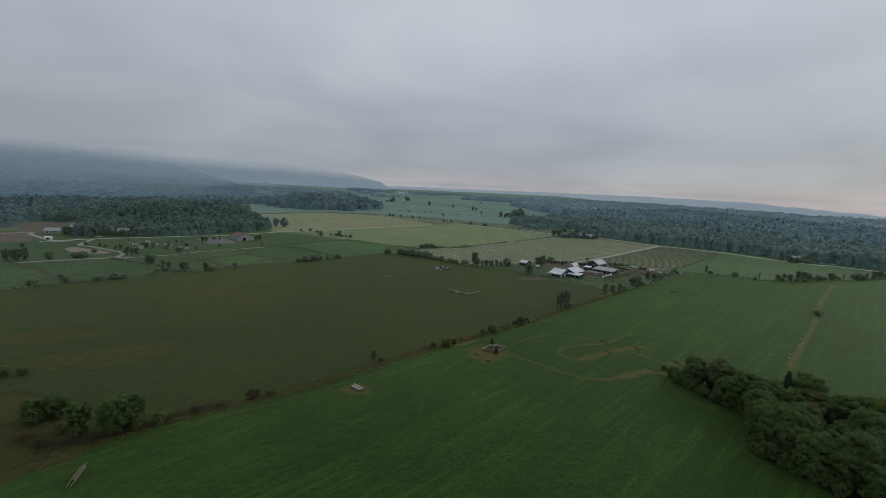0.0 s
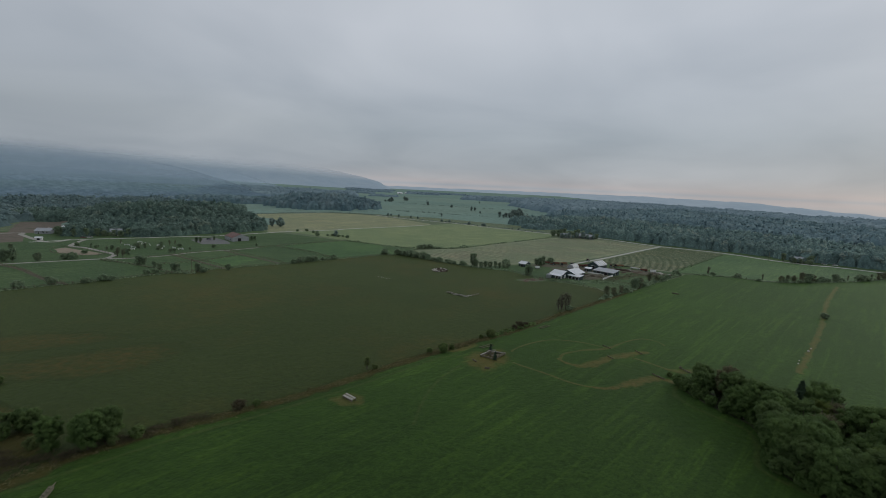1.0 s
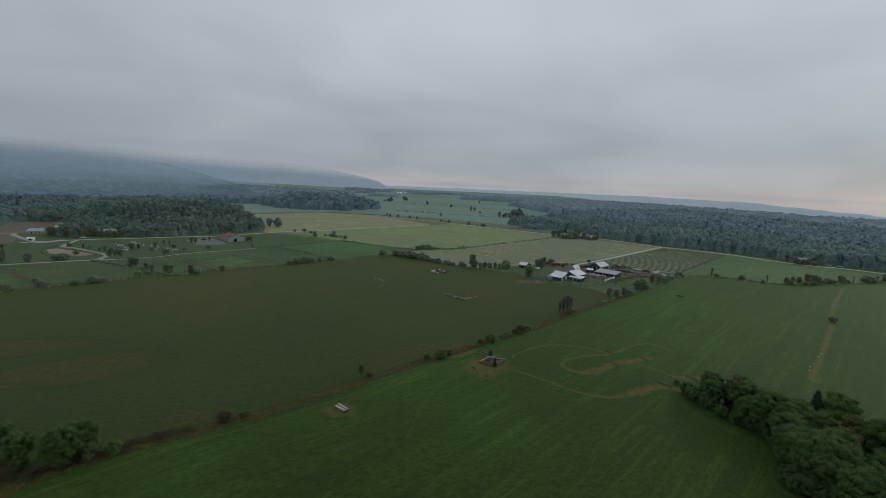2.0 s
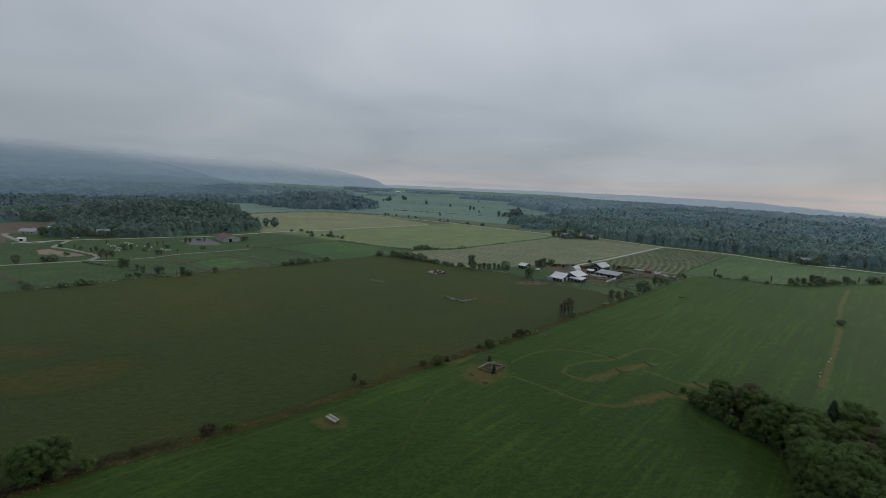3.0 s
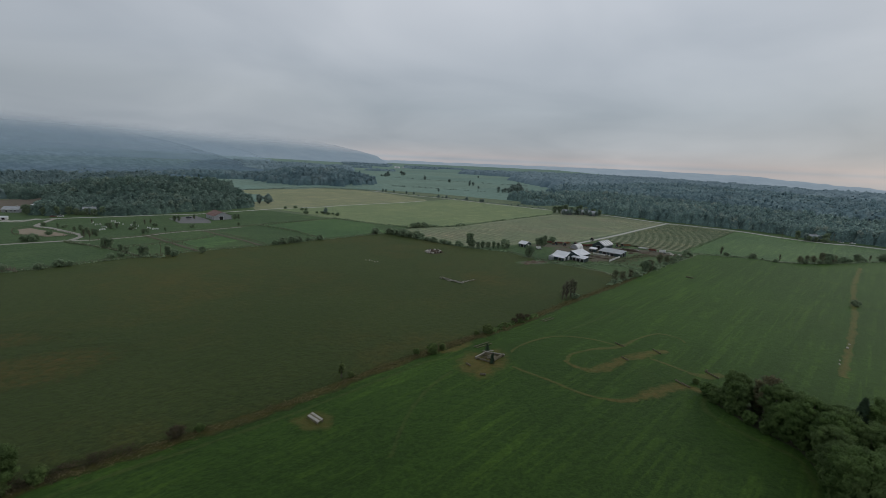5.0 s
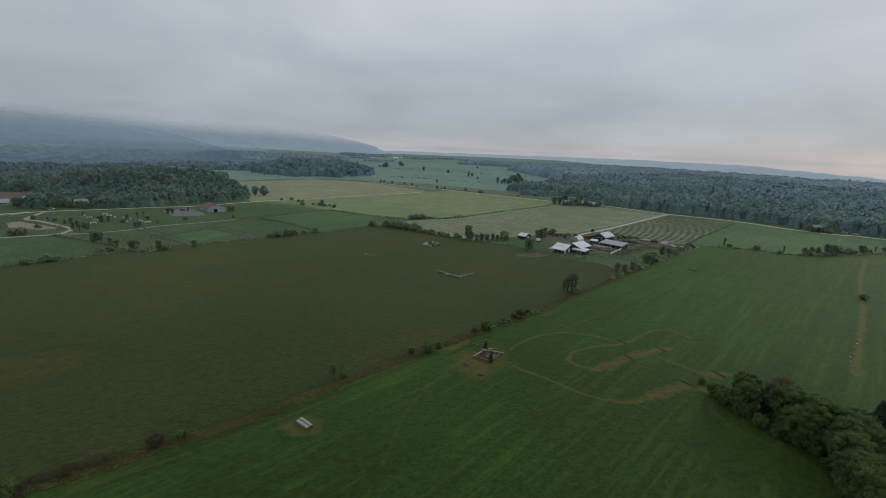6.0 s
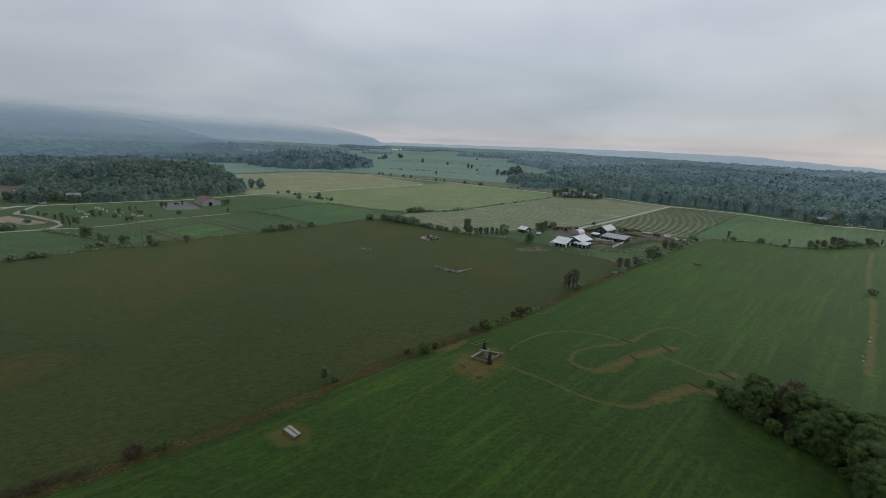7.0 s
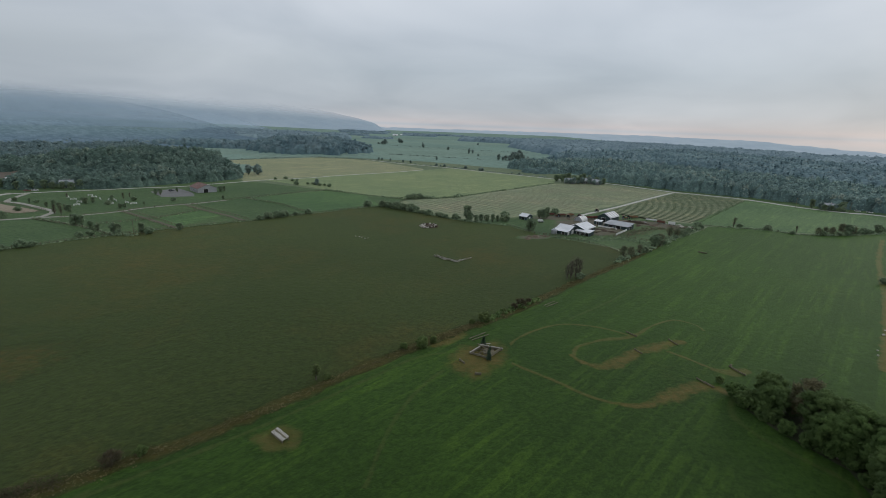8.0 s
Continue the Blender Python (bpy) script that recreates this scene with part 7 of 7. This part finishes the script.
def car(x, y, turn, paint, label):
    ob = thing("car", pose(x * S, y * S, 0.12, 0, 0, turn), label, "car")
    b = bm_box(bmesh.new(), -2.15, 2.15, -0.88, 0.88, 0.35, 0.95, 0.14)
    part("body", b, paint, ob)
    b = bmesh.new()
    lo = [b.verts.new(p) for p in ((-1.9, -0.8, 0.94), (1.0, -0.8, 0.94), (1.0, 0.8, 0.94), (-1.9, 0.8, 0.94))]
    hi = [b.verts.new(p) for p in ((-1.5, -0.66, 1.48), (0.25, -0.66, 1.48), (0.25, 0.66, 1.48), (-1.5, 0.66, 1.48))]
    b.faces.new(hi)
    for k in range(4):
        b.faces.new((lo[k], lo[(k + 1) % 4], hi[(k + 1) % 4], hi[k]))
    part("cabin_glass", b, M_GLASS, ob)
    part("roof", box_bm(-1.45, 0.2, -0.62, 0.62, 1.47, 1.52, 0.02), paint, ob)
    for sx in (-1.35, 1.35):
        for sy in (-0.8, 0.8):
            wheel(ob, sx, sy, 0.33, 0.22)


car(336, 401.5, -45, M_WHITE, "white car parked beside the road")
car(341.8, 397, -45, M_WHITE, "white car parked beside the road")
car(-284.5, 366, 40, M_RED, "dark red car parked at the lane")
car(-281, 368.5, 40, M_WHITE, "white car parked at the lane")
car(-196, 388, 60, M_GLASS, "dark car parked by the gravel lot")


def wagon(x, y, turn, mat, label, L=5.0, H=0.8):
    ob = thing("farm_wagon", pose(x * S, y * S, 0.1, 0, 0, turn), label, "farm wagon")
    part("deck", box_bm(-L / 2, L / 2, -1.1, 1.1, 0.75, 0.95, 0.03), mat, ob)
    for s in (-1, 1):
        part("side", box_bm(-L / 2, L / 2, s * 1.08 - 0.04, s * 1.08 + 0.04, 0.95, 0.95 + H, 0.01), mat, ob)
        part("end", box_bm(s * (L / 2 - 0.04) - 0.04, s * (L / 2 - 0.04) + 0.04, -1.03, 1.03, 0.95, 0.95 + H, 0.01), mat, ob)
        for sx in (-1, 1):
            wheel(ob, sx * L * 0.34, s * 1.0, 0.42, 0.26)
    b = bmesh.new()
    bm_tube(b, [(L / 2, 0, 0.8), (L / 2 + 1.5, 0, 0.5)], [0.07, 0.06], 6)
    part("hitch", b, M_STEEL, ob)


def tractor(x, y, turn, mat, label):
    ob = thing("tractor", pose(x * S, y * S, 0.1, 0, 0, turn), label, "tractor")
    part("hood", box_bm(0.1, 2.0, -0.42, 0.42, 0.85, 1.55, 0.08), mat, ob)
    b = bm_box(bmesh.new(), -1.2, 0.1, -0.62, 0.62, 1.0, 2.35, 0.06)
    part("cab", b, M_GLASS, ob)
    part("cab_roof", box_bm(-1.35, 0.25, -0.72, 0.72, 2.36, 2.5, 0.04), mat, ob)
    for sy in (-0.8, 0.8):
        wheel(ob, -0.75, sy, 0.82, 0.42)
        wheel(ob, 1.5, sy * 0.85, 0.48, 0.3)
    b = bmesh.new()
    bm_tube(b, [(1.2, 0.2, 1.5), (1.2, 0.2, 2.3)], [0.05, 0.05], 6)
    part("exhaust", b, M_STEEL, ob)


for x, y, a, mt in ((86, 339.5, 10, M_RED), (92, 341, 25, M_ORANGE), (102, 333.5, 5, M_RED), (106.5, 335, 30, M_RED), (145, 326, -40, M_RED), (134, 341, 15, M_ORANGE), (79, 341, -10, M_RED)):
    wagon(x, y, a, mt, "worn red farm wagon in the yard" if mt is M_RED else "worn orange farm wagon in the yard")
wagon(149.5, 321.5, -20, M_WHITE, "white box wagon beside the machines", 4.0, 1.3)
wagon(142, 333.5, -30, M_WHITE, "pale flat wagon behind the sheds", 7.0, 0.25)
wagon(67.3, 317.3, 5, M_WHITE, "small white trailer on the grass", 3.0, 1.0)
for x, y, a, mt, lb in ((97, 337.5, 40, M_RED, "red tractor parked in the yard"), (126, 337, -20, M_ORANGE, "orange tractor parked behind the barn"), (130, 339.5, 60, M_ORANGE, "orange tractor parked behind the barn"),
                        (82.5, 336, 150, M_RED, "red tractor parked in the yard"), (88.5, 334, 80, M_RED, "red tractor parked in the yard"), (116, 361, 45, M_RED, "red tractor in the field beside the lane")):
    tractor(x, y, a, mt, lb)


def clamp():
    """A long silage heap under dark sheet, held by tyres."""
    ob = thing("silage_clamp", pose(129 * S, 325.5 * S, 0.06, 0, 0, -22), "long low silage heap under a dark sheet weighted with tyres", "silage heap")
    b = bmesh.new()
    rr = random.Random(9)
    n, m = 22, 9
    g = [[b.verts.new((-8.5 + 17 * i / (n - 1), -2.2 + 4.4 * j / (m - 1), 1.3 * math.sin(math.pi * j / (m - 1)) ** 0.6 * min(1, 3 * i / n + 0.1, 3 * (n - 1 - i) / n + 0.1) + rr.uniform(-0.08, 0.08) * (0 < j < m - 1))) for j in range(m)] for i in range(n)]
    for i in range(n - 1):
        for j in range(m - 1):
            b.faces.new((g[i][j], g[i + 1][j], g[i + 1][j + 1], g[i][j + 1]))
    part("sheet", b, M_SOIL, ob)
    for k in range(24):
        i, j = rr.randrange(3, n - 3), rr.randrange(2, m - 2)
        co = Vector((-8.5 + 17 * i / (n - 1), -2.2 + 4.4 * j / (m - 1), 1.3 * math.sin(math.pi * j / (m - 1)) ** 0.6 + 0.1))
        t = bmesh.new()
        ring = [(co.x + 0.32 * math.cos(a), co.y + 0.32 * math.sin(a), co.z) for a in np.linspace(0, 6.283, 11)]
        bm_tube(t, ring, [0.1] * 11, 5)
        part("tyre", t, M_WALL_GREY if k % 3 == 0 else M_RUBBER, ob)


clamp()


def heap(x, y, rx, ry, h, mat, label, seed, cat="earth heap"):
    b = bmesh.new()
    rr = random.Random(seed)
    n = 20
    top = b.verts.new((0, 0, h))
    prev = None
    for q, z in ((0.35, 0.85), (0.7, 0.4), (1.0, -0.02)):
        ring = [b.verts.new((rx * q * math.cos(k * 6.283 / n) * rr.uniform(0.82, 1.15), ry * q * math.sin(k * 6.283 / n) * rr.uniform(0.82, 1.15), h * z * (rr.uniform(0.8, 1.1) if z > 0 else 1))) for k in range(n)]
        for k in range(n):
            j = (k + 1) % n
            b.faces.new((top, ring[k], ring[j]) if prev is None else (prev[k], ring[k], ring[j], prev[j]))
        prev = ring
    ob = part("earth_heap", b, mat, None)
    ob.matrix_basis = pose(x * S, y * S, 0.06, 0, 0, rr.uniform(0, 360))
    tagged(ob, label, cat)


for k, (x, y, a, b, h) in enumerate(((52, 274, 3, 1.6, 0.7), (57, 279, 4, 2, 0.8), (62, 280.5, 3, 1.5, 0.6), (54, 279, 2.5, 1.5, 0.5), (100, 300, 4, 2.5, 0.8), (104, 296, 3.5, 2, 0.7), (140, 321, 4, 2, 1.0), (136, 318, 3, 2, 0.8), (154, 318, 3, 2, 0.9), (158, 316, 2.5, 1.6, 0.8))):
    heap(x, y, a, b, h, M_SOIL if k in (4, 5) else M_STONE if k in (8, 9) else M_EARTH, "low uneven heap of manure" if k in (4, 5) else "low heap of rubble" if k in (8, 9) else "low uneven heap of brown earth", 400 + k)


def utility_pole(x, y, h=9.0):
    ob = thing("utility_pole", pose(x * S, y * S, 0), "grey wooden utility pole beside the road", "utility pole", "utility poles")
    b = bmesh.new()
    bm_tube(b, [(0, 0, -0.2), (0, 0, h)], [0.16, 0.11], 8)
    part("pole", b, M_WOOD, ob)
    part("crossarm", box_bm(-0.9, 0.9, -0.06, 0.06, h - 0.7, h - 0.55, 0.01), M_WOOD, ob)


for x, y in ((294.6, 412), (325, 396), (-136.6, 253.5)):
    utility_pole(x, y)


def board_stack(x, y, turn, L, n, mat, label, seed):
    """Boards and poles piled on two bearers."""
    ob = thing("timber_stack", pose(x * S, y * S, 0.08, 0, 0, turn), label, "timber stack", "stacks in the farmyard")
    rr = random.Random(seed)
    for xx in (-L * 0.3, L * 0.3):
        part("bearer", box_bm(xx - 0.08, xx + 0.08, -0.75, 0.75, 0, 0.14, 0.01), M_WOOD, ob)
    for k in range(n):
        y0, z0 = -0.6 + 0.3 * (k % 4), 0.15 + 0.16 * (k // 4)
        s = rr.uniform(-0.3, 0.3)
        part("board", box_bm(-L / 2 + s, L / 2 + s, y0, y0 + 0.26, z0, z0 + 0.14, 0.01), mat, ob)


rr = random.Random(77)
for k in range(16):
    x, y = (rr.uniform(124, 160), 0) if k < 10 else (rr.uniform(92, 112), 0)
    y = 318 + 0.1 * (160 - x) + rr.uniform(-3.5, 5.5) if k < 10 else 296 + 0.55 * (x - 92) + rr.uniform(-4, 1)
    board_stack(x, y, rr.choice((-45, 45, -30, 20)), rr.uniform(2.5, 5.0), rr.choice((4, 8, 8, 12)), (M_WOOD, M_WOOD_PALE, M_RED, M_WOOD)[k % 4] if k % 4 != 2 else M_WOOD,
                "low stack of weathered boards in the farmyard" if k % 4 != 1 else "low stack of bleached boards in the farmyard", 700 + k)
for k, (x, y, a, b, h) in enumerate(((121, 321, 3, 2, 0.9), (127, 317, 4, 1.6, 0.7), (147, 318, 3, 1.8, 0.8), (97, 303, 3, 2, 0.6), (88, 330, 2.5, 1.6, 0.6), (75, 337, 3, 1.5, 0.7), (99, 341, 2.5, 1.5, 0.6))):
    heap(x, y, a, b, h, M_SOIL if k % 2 else M_EARTH, "low heap of dark soil in the farmyard" if k % 2 else "low heap of brown earth in the farmyard", 440 + k)
